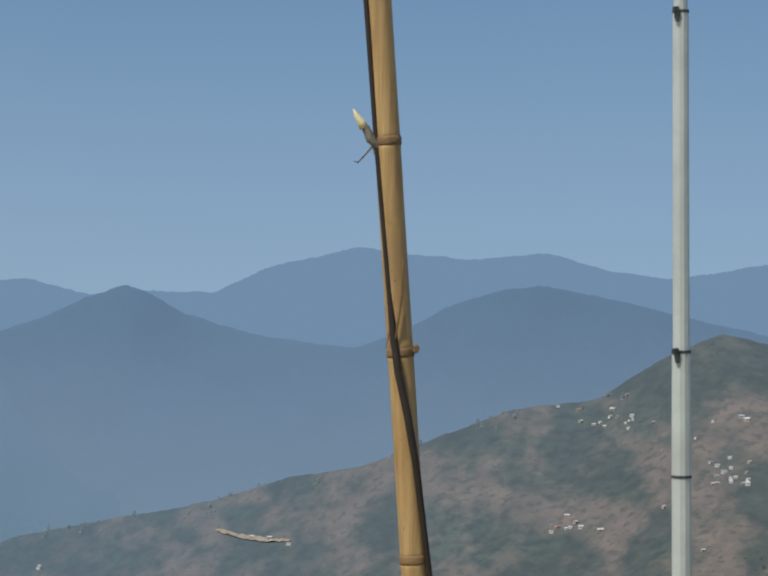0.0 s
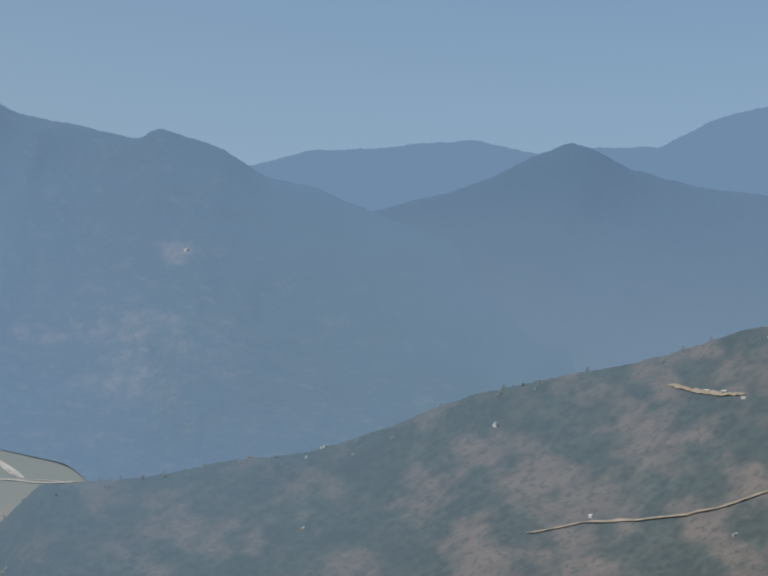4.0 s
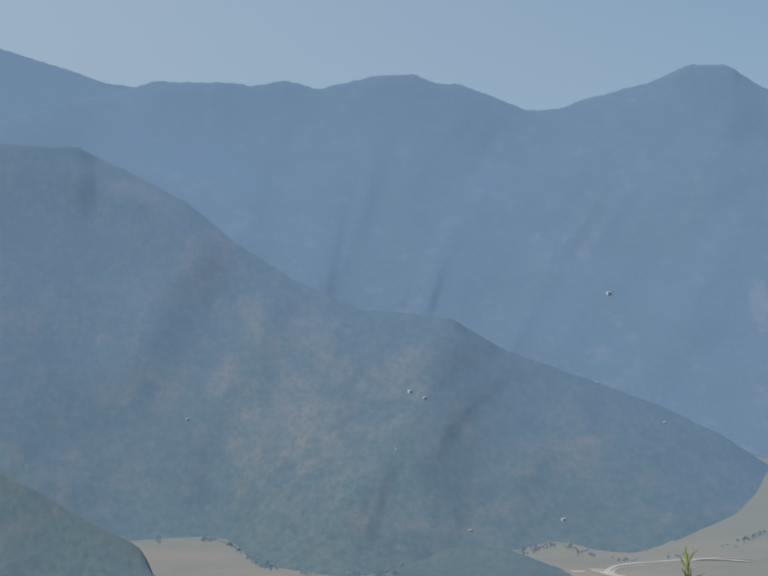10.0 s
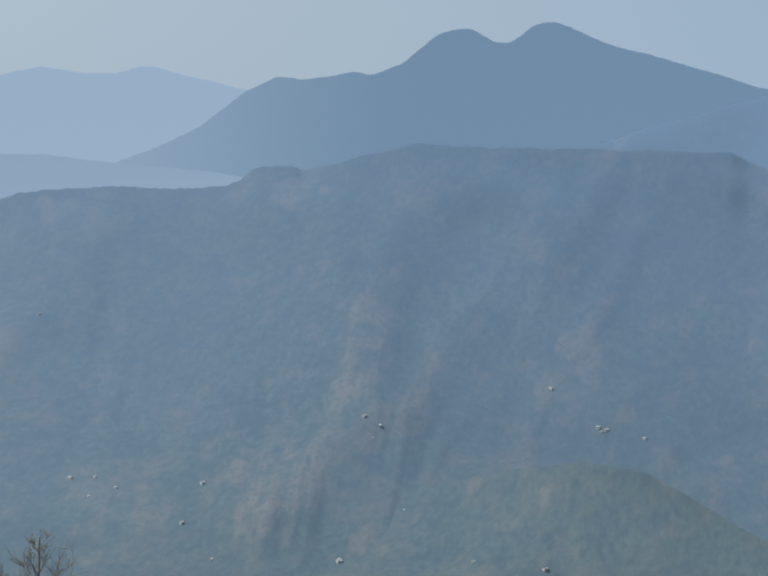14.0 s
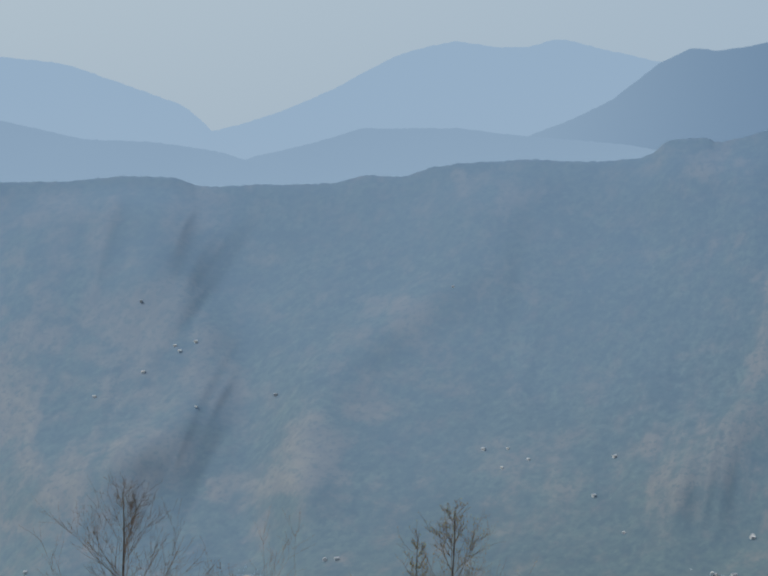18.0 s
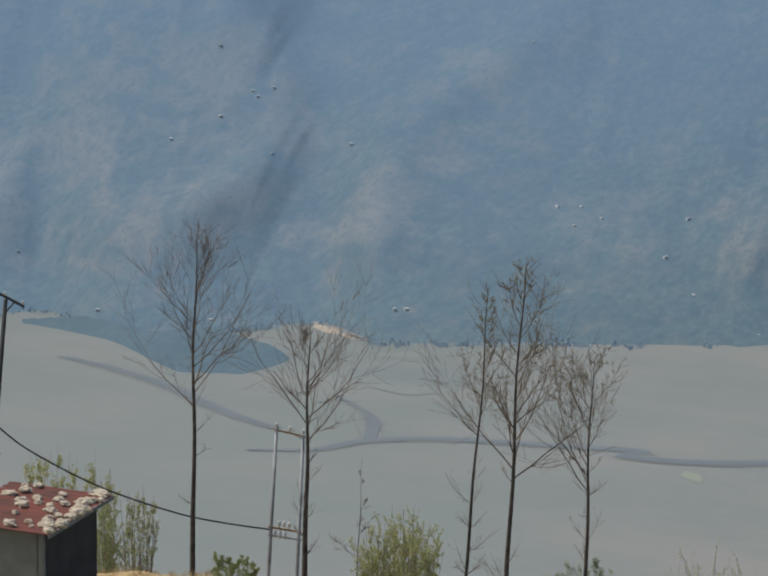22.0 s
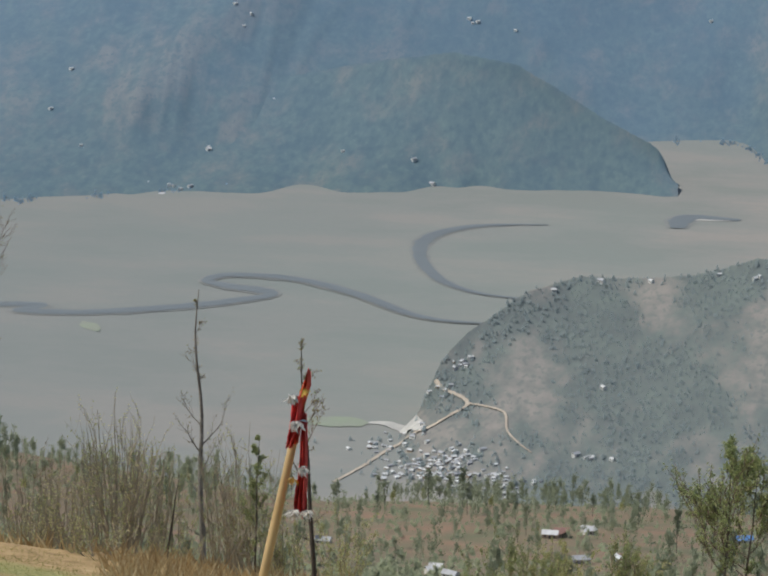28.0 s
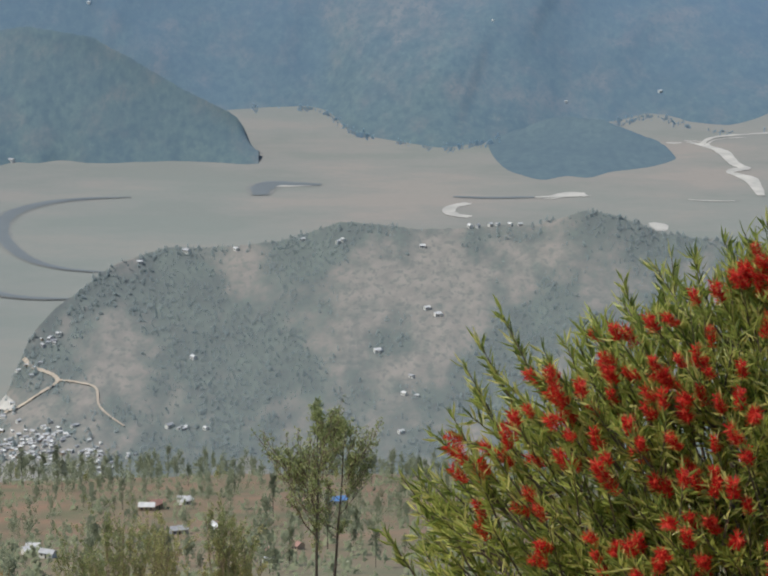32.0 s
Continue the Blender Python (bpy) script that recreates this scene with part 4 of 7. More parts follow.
bare_tree((-20.86, 69.33, -24.28), (-20.72, 69.37, -19.60), 0.04, 0.15, 13, 0.18, "young tree with fresh green leaves", 47, leafy=1.8, leaf_mat=green_mat, side_twigs=6, leaf_size=0.055)
# the young leafy tree with two stems beside the flowering bush
bare_tree((-2.72, 30.28, -9.57), (-2.68, 30.28, -7.37), 0.020, 0.24, 15, 0.42, "young leafy tree with thin dark stems", 51, leafy=1.25, leaf_mat=green_mat, side_twigs=3, leaf_size=0.042, name="young_tree", group="young leafy trees", up=0.22)
bare_tree((-2.52, 30.80, -9.76), (-2.37, 30.81, -7.73), 0.020, 0.26, 14, 0.42, "young leafy tree with thin dark stems", 57, leafy=1.25, leaf_mat=green_mat, side_twigs=3, leaf_size=0.042, name="young_tree", group="young leafy trees", up=0.22)

# shrubs beyond the lawn
stem_shrub((-39.83, 75.54, -24.84), 4.2, 1.75, 64, "yellow-green willow bush at the lawn's edge", 60, leafy=2.3, leaf_size=0.08)
stem_shrub((-27.05, 73.58, -24.56), 4.8, 1.3, 22, "upright bare stems of a coppiced shrub", 61, leafy=0.6)
stem_shrub((-24.17, 66.12, -23.05), 5.0, 1.4, 24, "upright bare stems of a coppiced shrub", 62, leafy=0.4)
stem_shrub((-45.30, 66.42, -21.88), 2.9, 0.9, 16, "shrub of thin grey stems at the lawn's edge", 63, leafy=0.5, wood_mat=twig_mat)
stem_shrub((-44.83, 64.31, -21.09), 3.2, 1.0, 14, "shrub with a few green leaves at the lawn's edge", 64, leafy=2.0, mat=green_mat)
stem_shrub((-40.73, 64.63, -20.79), 0.95, 0.5, 18, "small green shrub on the bank", 65, leafy=3.0, mat=green_mat, leaf_size=0.045)
stem_shrub((-40.05, 65.06, -20.80), 0.85, 0.45, 18, "small green shrub on the bank", 66, leafy=3.0, mat=green_mat, leaf_size=0.045)
stem_shrub((-47.68, 64.74, -19.66), 2.6, 1.1, 18, "shrub with yellow leaves behind the hut", 67, leafy=2.2)
stem_shrub((-47.49, 67.34, -20.22), 2.4, 0.6, 14, "shrub with yellow leaves behind the hut", 68, leafy=2.0)
stem_shrub((-45.10, 66.56, -20.67), 2.2, 0.6, 12, "shrub of thin grey stems behind the hut", 69, leafy=0.7, wood_mat=twig_mat)
rng = random.Random(5)
for i, (x, h) in enumerate([(690, 1.6), (900, 2.0), (1060, 3.0), (1120, 3.2), (1180, 2.6), (1330, 3.0), (1390, 2.2), (1500, 2.6), (1550, 3.4)]):
    stem_shrub(seen(-25.83 + (x - 784) / 85.6, -19.0, 74 + 6 * rng.random()), h + 1.0, 1.2, 16, "tangled scrub below the lawn", 70 + i, leafy=rng.choice([0.25, 0.45, 0.8]), mat=rng.choice([willow_mat, green_mat, bud_mat]))
for i, (x, h) in enumerate([(30, 2.4), (110, 2.8), (180, 1.6), (330, 1.8), (470, 2.4), (580, 2.2), (700, 1.6)]):
    stem_shrub(seen(-13.57 + (x - 784) / 85.6, -20.0, 66 + 8 * rng.random()), h + 0.8, 1.1, 16, "tangled scrub below the lawn", 90 + i, leafy=rng.choice([0.25, 0.45, 0.8]), mat=rng.choice([willow_mat, green_mat, bud_mat]))
for i, (x, h) in enumerate([(130, 1.9), (220, 2.6), (300, 2.2), (430, 2.3), (460, 1.6)]):
    stem_shrub(seen(-3.46 + (x - 784) / 85.6, -20.9, 70 + 8 * rng.random()), h + 1.0, 1.2, 16, "yellow-green scrub on the slope", 110 + i, leafy=2.4, mat=rng.choice([willow_mat, green_mat]))


# ---- the poles near the viewer ----
def bamboo_matter():
    n = Nodes("dry_bamboo")
    v = n.local()
    grain = n.noise(90, 5, 0.65, v, stretch=(1, 1, 0.03))
    col = n.ramp(grain, [(0.28, (0.26, 0.145, 0.055, 1)), (0.45, (0.42, 0.26, 0.105, 1)), (0.60, (0.50, 0.325, 0.14, 1)), (0.74, (0.60, 0.45, 0.24, 1))])
    blotch = n.ramp(n.noise(7, 5, 0.65, v, stretch=(1, 1, 0.35)), [(0.46, 0.0), (0.66, 0.55)])
    col = n.mix(blotch, col, (0.27, 0.165, 0.075, 1))
    specks = n.ramp(n.noise(160, 3, 0.6, v, stretch=(1, 1, 0.5)), [(0.66, 0.0), (0.74, 0.8)])
    col = n.mix(specks, col, (0.10, 0.065, 0.035, 1))
    return n.done(col, n.ramp(grain, [(0.3, 0.6), (0.7, 0.42)]), n.bump(grain, 0.35, 0.002), spec=0.4)


bamboo_mat = bamboo_matter()
bamboo_node = simple("bamboo_node", (0.30, 0.18, 0.08, 1), (0.16, 0.10, 0.05, 1), 20.0, 0.6, 0.3)
dark_strap = simple("dark_strap", (0.045, 0.032, 0.024, 1), (0.03, 0.022, 0.018, 1), 20.0, 0.55)
bud_sheath = simple("grey_sheath", (0.30, 0.27, 0.22, 1), (0.10, 0.09, 0.08, 1), 60.0, 0.8)
bud_tip = simple("cream_bud", (0.80, 0.72, 0.42, 1), (0.70, 0.60, 0.32, 1), 40.0, 0.5)
white_steel = simple("painted_steel", (0.62, 0.66, 0.62, 1), (0.50, 0.53, 0.50, 1), 6.0, 0.35, spec=0.5)
clamp_mat = simple("dull_clamp", (0.16, 0.17, 0.17, 1), (0.05, 0.05, 0.05, 1), 30.0, 0.5, metallic=0.4)


def bamboo_pole(low, top, r, nodes, label, name="bamboo_pole", grow=1.0):
    """A cane from the ground past top; nodes: heights of its rings as shares of low to top."""
    low, top = Vector(low), Vector(top)
    d = top - low
    k = (gz(low.x, low.y) - low.z) / d.z
    foot = low + d * k
    t = thing(name, Matrix.Translation(foot), label, "pole")
    marks = [k - 0.04] + [n for n in nodes] + [1.0 + 0.35 * grow]
    for a, b in zip(marks, marks[1:]):
        s = Shape()
        pa, pb = low + d * a - foot, low + d * b - foot
        s.tube([pa, pa.lerp(pb, 0.04), pa.lerp(pb, 0.5), pa.lerp(pb, 0.96), pb], [r * 1.03, r * 0.985, r * 0.97, r * 0.985, r * 1.04], 20)
        piece("internode", s, bamboo_mat, t, smooth=True)
    for n in nodes:
        s = Shape()
        p, u = low + d * n - foot, d.normalized()
        s.tube([p - u * r * 0.35, p - u * r * 0.12, p, p + u * r * 0.2, p + u * r * 0.4], [r * 1.0, r * 1.10, r * 1.06, r * 1.09, r * 1.0], 20)
        piece("node_ring", s, bamboo_node, t, "dull brown ring", smooth=True)
    return t, foot


cane, foot = bamboo_pole((2.750, 4.647, 0.919), (2.680, 4.688, 2.117), 0.0277, [-0.72, -0.34, 0.028, 0.388, 0.755, 1.13], "thick dry bamboo pole set in the ground")
rel = lambda *ps: [Vector(p) - foot for p in ps]
s = Shape()
s.tube(rel((2.641, 4.699, 2.268), (2.650, 4.688, 2.115), (2.671, 4.676, 1.811), (2.693, 4.658, 1.507), (2.696, 4.646, 1.416), (2.702, 4.636, 1.345), (2.717, 4.622, 1.255), (2.733, 4.614, 1.153), (2.749, 4.613, 1.041), (2.770, 4.618, 0.921), (2.795, 4.620, 0.690)), [0.006, 0.006, 0.006, 0.0065, 0.008, 0.0085, 0.0085, 0.008, 0.007, 0.0065, 0.006], 8)
piece("strap", s, dark_strap, cane, "dark brown strap wound round the cane", smooth=True)
s = Shape()
s.tube(rel((2.673, 4.674, 1.811), (2.660, 4.682, 1.827), (2.651, 4.687, 1.850), (2.645, 4.691, 1.862)), [0.006, 0.011, 0.009, 0.005], 8)
bud = piece("bud_sheath", s, bud_sheath, cane, "scaly grey bud sheath")
s = Shape()
s.tube(rel((2.648, 4.689, 1.850), (2.643, 4.692, 1.862), (2.634, 4.697, 1.876), (2.628, 4.700, 1.890)), [0.010, 0.009, 0.006, 0.0012], 8)
piece("bud_tip", s, bud_tip, cane, "cream pointed bud", smooth=True)
s = Shape()
s.tube(rel((2.668, 4.678, 1.819), (2.656, 4.685, 1.803), (2.645, 4.690, 1.789), (2.637, 4.695, 1.779), (2.629, 4.699, 1.782)), [0.003, 0.0025, 0.0018, 0.0018, 0.001], 5)
s.tube(rel((2.665, 4.680, 1.816), (2.666, 4.678, 1.795)), [0.003, 0.001], 5)
piece("twig", s, bud_sheath, cane, "thin dry twig")
s = Shape()
s.tube(rel((2.712, 4.635, 1.583), (2.708, 4.632, 1.507), (2.699, 4.634, 1.447), (2.696, 4.640, 1.406)), [0.0012, 0.003, 0.003, 0.001], 5)
s.tube(rel((2.697, 4.649, 1.467), (2.691, 4.653, 1.431), (2.687, 4.661, 1.393)), [0.002, 0.002, 0.0008], 5)
s.blob(rel((2.738, 4.625, 1.394))[0], (0.007, 0.006, 0.009), 3, 0.4)
piece("splinter", s, bamboo_node, cane, "split slivers of cane")

p0, p1 = Vector((4.535, 6.095, 0.631)), Vector((4.522, 6.105, 2.344))
d = p1 - p0
k = (gz(p0.x, p0.y) - p0.z) / d.z
foot = p0 + d * k
mast = thing("steel_pole", Matrix.Translation(foot), "white-painted steel pole in telescoped sections", "pole")
for a, b, r in ((k - 0.03, 0.173, 0.0305), (0.173, 0.39, 0.0292), (0.39, 0.98, 0.0248), (0.98, 1.6, 0.0205)):
    s = Shape()
    s.tube([p0 + d * a - foot, p0 + d * b - foot], [r * 1.02, r * 0.97], 12)
    piece("section", s, white_steel, mast)
for b, r in ((0.173, 0.0312), (0.39, 0.030), (0.98, 0.0255)):
    s = Shape()
    q = p0 + d * b - foot
    s.tube([q - Vector((0, 0, 0.004)), q + Vector((0, 0, 0.005))], [r, r], 12)
    piece("joint_ring", s, clamp_mat, mast, "dark joint ring")
    if b > 0.2:
        s = Shape()
        s.box(q + Vector((-r * 1.15, -r * 0.62, 0.002)), (0.016, 0.012, 0.020))
        s.box(q + Vector((-r * 0.95, -r * 0.62, -0.018)), (0.008, 0.010, 0.026), taper=1.6)
        s.tube([q + Vector((-r * 1.6, -r * 0.8, 0.008)), q + Vector((-r * 0.9, -r * 0.8, 0.0))], [0.003, 0.003], 5)
        piece("clamp_lug", s, clamp_mat, mast, "dark clamp lug with bolt")

# ---- the flag pole with red cloths ----
pole_wood = simple("peeled_pole", (0.62, 0.44, 0.22, 1), (0.50, 0.34, 0.16, 1), 6.0, 0.5, 0.1)


def cloth_matter(name, a, b):
    n = Nodes(name)
    v = n.local()
    col = n.mix(n.ramp(n.noise(30, 4, 0.6, v), [(0.35, 0.0), (0.65, 1.0)]), a, b)
    return n.done(col, 0.6, n.bump(n.noise(90, 3, 0.6, v), 0.4, 0.004))


red_cloth = cloth_matter("red_cloth", (0.62, 0.07, 0.06, 1), (0.42, 0.035, 0.035, 1))
orange_cloth = cloth_matter("orange_cloth", (0.75, 0.10, 0.05, 1), (0.55, 0.05, 0.04, 1))
tinsel = simple("silver_tinsel", (0.75, 0.72, 0.66, 1), (0.45, 0.42, 0.38, 1), 60.0, 0.35, 0.3, metallic=0.3)
gold = simple("gold_trim", (0.75, 0.48, 0.10, 1), (0.55, 0.33, 0.06, 1), 40.0, 0.4)


def cloth_strip(pts, widths, seed, thick=0.004, folds=3.0, depth=0.012):
    """A hanging strip of cloth with vertical folds and a thickness."""
    s = Shape()
    pts = [Vector(p) for p in pts]
    fine = []
    for i in range(len(pts) - 1):
        for k in range(4):
            f = k / 4
            fine.append((pts[i].lerp(pts[i + 1], f), widths[i] * (1 - f) + widths[i + 1] * f))
    fine.append((pts[-1], widths[-1]))
    m = 13
    b = len(s.V)
    for side in (0, 1):
        for i, (p, w) in enumerate(fine):
            for j in range(m):
                u = j / (m - 1) - 0.5
                off = depth * math.sin(folds * 2 * math.pi * u + seed + i * 0.22) + depth * 0.7 * noise.noise(Vector((u * 4, i * 0.3, seed)))
                edge = 0.06 * w * noise.noise(Vector((i * 0.7, seed + (u > 0), 1.0)))
                s.V.append(p + Vector((u * w + edge, off + side * thick, 0.010 * noise.noise(Vector((u * 5, i * 0.4, seed + 4))))))
    n = len(fine)
    q = lambda side, i, j: b + side * n * m + i * m + j
    for i in range(n - 1):
        for j in range(m - 1):
            s.F.append((q(0, i, j), q(0, i + 1, j), q(0, i + 1, j + 1), q(0, i, j + 1)))
            s.F.append((q(1, i, j), q(1, i, j + 1), q(1, i + 1, j + 1), q(1, i + 1, j)))
    return s


def tassel(s, p, n, size, seed, down=0.6):
    rng2 = random.Random(seed)
    for k in range(n):
        s.leaf(Vector(p) + rand_dir(rng2, (0, 0, 0.01), 1) * size * 0.35, rand_dir(rng2, (0, 0, -down), 0.9), size * rng2.uniform(0.5, 1.0), size * 0.22)


a, b = Vector((-2.030, 6.907, -0.844)), Vector((-1.902, 6.944, -0.224))
d = b - a
k = (gz(a.x, a.y) - a.z) / d.z
foot = a + d * k
flag = thing("flag_pole", Matrix.Translation(foot), "leaning peeled pole hung with red prayer cloths", "flag pole")
rel = lambda *ps: [Vector(p) - foot for p in ps]
s = Shape()
line = [a + d * (k - 0.04 + (0.99 - k) * i / 8) - foot for i in range(9)]
s.tube(line, [0.016, 0.0158, 0.0155, 0.015, 0.0148, 0.0145, 0.014, 0.0125, 0.011], 12)
piece("shaft", s, pole_wood, flag, smooth=True)
s = cloth_strip(rel((-1.896, 6.925, -0.206), (-1.904, 6.923, -0.255), (-1.921, 6.918, -0.314), (-1.929, 6.916, -0.374), (-1.934, 6.914, -0.426)), [0.008, 0.024, 0.029, 0.024, 0.018], 1, folds=2)
piece("cloth", s, orange_cloth, flag, "bright red cloth wound round the tip")
s = cloth_strip(rel((-1.896, 6.883, -0.325), (-1.896, 6.873, -0.404), (-1.896, 6.863, -0.490), (-1.902, 6.861, -0.565), (-1.903, 6.861, -0.633)), [0.012, 0.019, 0.021, 0.031, 0.040], 4, folds=2.6)
piece("cloth", s, red_cloth, flag, "long dark red cloth hanging straight down")
s = cloth_strip(rel((-1.925, 6.907, -0.282), (-1.929, 6.895, -0.338), (-1.934, 6.883, -0.388), (-1.943, 6.881, -0.432)), [0.03, 0.034, 0.026, 0.016], 7, folds=2)
piece("cloth", s, red_cloth, flag, "short dark red cloth")
for (p, n, size, mat, lab) in ((rel((-1.925, 6.855, -0.275))[0], 36, 0.035, tinsel, "silver tinsel tassel"), (rel((-1.910, 6.859, -0.354))[0], 40, 0.04, tinsel, "silver tinsel band"), (rel((-1.893, 6.874, -0.256))[0], 16, 0.03, gold, "gold trim"),
                               (rel((-1.921, 6.845, -0.517))[0], 14, 0.03, gold, "gold trim"), (rel((-1.894, 6.843, -0.484))[0], 22, 0.03, tinsel, "silver tinsel tassel"), (rel((-1.916, 6.836, -0.616))[0], 46, 0.035, tinsel, "white fringe of the cloth"), (rel((-1.877, 6.847, -0.616))[0], 46, 0.03, tinsel, "white fringe of the cloth")):
    s = Shape()
    tassel(s, p, n, size, n)
    piece("tassel", s, mat, flag, lab)

# the red cloth on the tree
p = Vector((-30.99, 71.69, -21.39))
scarf = thing("red_scarf", Matrix.Translation(Vector((-30.96, 71.70, -22.85))), "faded red cloth knotted round a bare tree trunk", "cloth")
s = cloth_strip([p - Vector((-30.96, 71.70, -22.85)) + Vector((0, -0.05, 0)), Vector((0.02, -0.06, 0.7)), Vector((-0.02, -0.06, 0.05)), Vector((-0.1, -0.06, -0.1))], [0.2, 0.27, 0.30, 0.14], 3, 0.02, 2.2, 0.06)
piece("cloth", s, cloth_matter("faded_red_cloth", (0.50, 0.10, 0.10, 1), (0.34, 0.05, 0.06, 1)), scarf)

# ---- lines and posts ----
post_dark = simple("dark_post", (0.05, 0.05, 0.05, 1), (0.03, 0.03, 0.03, 1), 3.0, 0.7)
post_steel = simple("galvanised_post", (0.42, 0.43, 0.43, 1), (0.16, 0.15, 0.14, 1), 1.2, 0.5, spec=0.5)
porcelain = simple("porcelain", (0.72, 0.70, 0.66, 1), (0.55, 0.53, 0.5, 1), 10.0, 0.25, spec=0.6)
rust_arm = simple("rusty_arm", (0.42, 0.24, 0.10, 1), (0.28, 0.14, 0.06, 1), 4.0, 0.7)
wire_mat = simple("cable_black", (0.045, 0.045, 0.05, 1), (0.03, 0.03, 0.03, 1), 2.0, 0.6)


def insulator(parent, p, h=0.16, r=0.05, hang=False):
    s = Shape()
    z = -1 if hang else 1
    s.tube([p, p + Vector((0, 0, z * h * 0.3)), p + Vector((0, 0, z * h * 0.4)), p + Vector((0, 0, z * h * 0.6)), p + Vector((0, 0, z * h * 0.7)), p + Vector((0, 0, z * h))], [r * 0.3, r * 0.3, r, r * 0.6, r * 0.95, r * 0.4], 8)
    piece("insulator", s, porcelain, parent, "white porcelain insulator", smooth=True)


top, low = Vector((-45.12, 59.15, -11.19)), Vector((-45.59, 58.79, -17.71))
foot = on_ground(low)
pole = thing("utility_pole", Matrix.Translation(foot), "dark utility pole with cross-arm and switch box", "utility pole")
s = Shape()
s.tube([Vector((0, 0, -0.3)), low - foot, top - foot], [0.11, 0.10, 0.065], 10)
piece("post", s, post_dark, pole, smooth=True)
ca, cb = Vector((-45.52, 58.72, -10.78)) - foot, Vector((-44.62, 59.41, -11.41)) - foot
s = Shape()
s.tube([ca, cb], [0.05, 0.05], 4)
piece("cross_arm", s, post_dark, pole)
s = Shape()
s.tube([ca.lerp(cb, 0.75), (low - foot).lerp(top - foot, 0.93)], [0.022, 0.022], 4)
piece("brace", s, post_dark, pole)
for f in (0.03, 0.25, 0.5, 0.97):
    insulator(pole, ca.lerp(cb, f), 0.17, 0.045)
s = Shape()
s.box(Vector((-45.34, 58.60, -16.29)) - foot, (0.40, 0.3, 0.44))
s.box(Vector((-45.34, 58.60, -16.01)) - foot, (0.46, 0.36, 0.04))
piece("switch_box", s, post_dark, pole, "black switch box")
s = Shape()
s.tube([Vector((-45.51, 58.60, -15.78)) - foot, Vector((-45.64, 58.50, -18.76)) - foot], [0.035, 0.035], 6)
piece("cable_duct", s, post_dark, pole)

tl, bl, tr_, br = Vector((-40.22, 67.29, -16.26)), Vector((-40.45, 67.16, -21.72)), Vector((-39.71, 68.18, -16.59)), Vector((-39.88, 68.08, -22.00))
foot = on_ground(bl.lerp(br, 0.5))
hpole = thing("double_pole", Matrix.Translation(foot), "pair of galvanised poles with cross-arms and insulators", "utility pole")
for t0, b0 in ((tl, bl), (tr_, br)):
    s = Shape()
    b1 = on_ground(b0)
    s.tube([b1 - foot - Vector((0, 0, 0.2)), b0 - foot, t0 - foot], [0.075, 0.072, 0.055], 10)
    piece("post", s, post_steel, hpole, smooth=True)
for f, mat in ((0.99, rust_arm), (0.38, rust_arm), (0.33, post_steel)):
    s = Shape()
    a, b = bl.lerp(tl, f) - foot, br.lerp(tr_, f) - foot
    s.tube([a + (a - b) * 0.1, b + (b - a) * 0.1], [0.04, 0.04], 4)
    piece("cross_arm", s, mat, hpole)
    for g in (0.0, 0.5, 1.0):
        if f > 0.9:
            insulator(hpole, a.lerp(b, g), 0.24, 0.06)
        elif f > 0.35:
            insulator(hpole, a.lerp(b, 0.15 + 0.35 * g), 0.34, 0.07, True)
            insulator(hpole, a.lerp(b, 0.3 + 0.35 * g) + Vector((0, 0, 0.02)), 0.26, 0.06)


def cable(pts, r, label):
    pts = [Vector(p) for p in pts]
    t = tagged(new("cable"), label, "cable", "power cables")
    t.matrix_world = Matrix.Translation(pts[0])
    s = Shape()
    fine = []
    for i in range(len(pts) - 1):
        q0, q1, q2, q3 = pts[max(i - 1, 0)], pts[i], pts[i + 1], pts[min(i + 2, len(pts) - 1)]
        for k in range(6):
            f = k / 6
            fine.append(0.5 * ((2 * q1) + (q2 - q0) * f + (2 * q0 - 5 * q1 + 4 * q2 - q3) * f * f + (3 * q1 - q0 - 3 * q2 + q3) * f ** 3) - pts[0])
    fine.append(pts[-1] - pts[0])
    s.tube(fine, [r] * len(fine), 5)
    piece("wire", s, wire_mat, t, smooth=True)


cable([(-45.41, 58.93, -15.13), (-44.90, 59.95, -16.10), (-44.03, 62.44, -17.68), (-42.62, 64.61, -18.83), (-41.54, 65.90, -19.34), (-40.41, 67.18, -19.72)], 0.03, "thick black power cable sagging between poles")
cable([(-44.34, 52.07, -14.77), (-44.96, 55.46, -15.09), (-45.29, 57.75, -15.20), (-45.41, 58.93, -15.13)], 0.025, "black power cable running to the dark pole")

# ---- the lawn ----
concrete = simple("raw_concrete", (0.66, 0.65, 0.61, 1), (0.52, 0.51, 0.48, 1), 0.6, 0.9, 0.3)
plinth_mat = simple("weathered_concrete", (0.46, 0.41, 0.36, 1), (0.30, 0.27, 0.24, 1), 2.0, 0.9, 0.3)
rebar_mat = simple("rusty_rod", (0.16, 0.09, 0.06, 1), (0.09, 0.06, 0.045, 1), 4.0, 0.7)
stone_mat = simple("grey_stone", (0.34, 0.27, 0.19, 1), (0.20, 0.16, 0.12, 1), 1.5, 0.9, 0.5)
rubble_mat = simple("pale_stone", (0.62, 0.53, 0.41, 1), (0.46, 0.37, 0.27, 1), 3.0, 0.9, 0.3)
rust_roof = simple("rusty_sheet", (0.19, 0.055, 0.04, 1), (0.10, 0.045, 0.035, 1), 1.2, 0.75, 0.2)
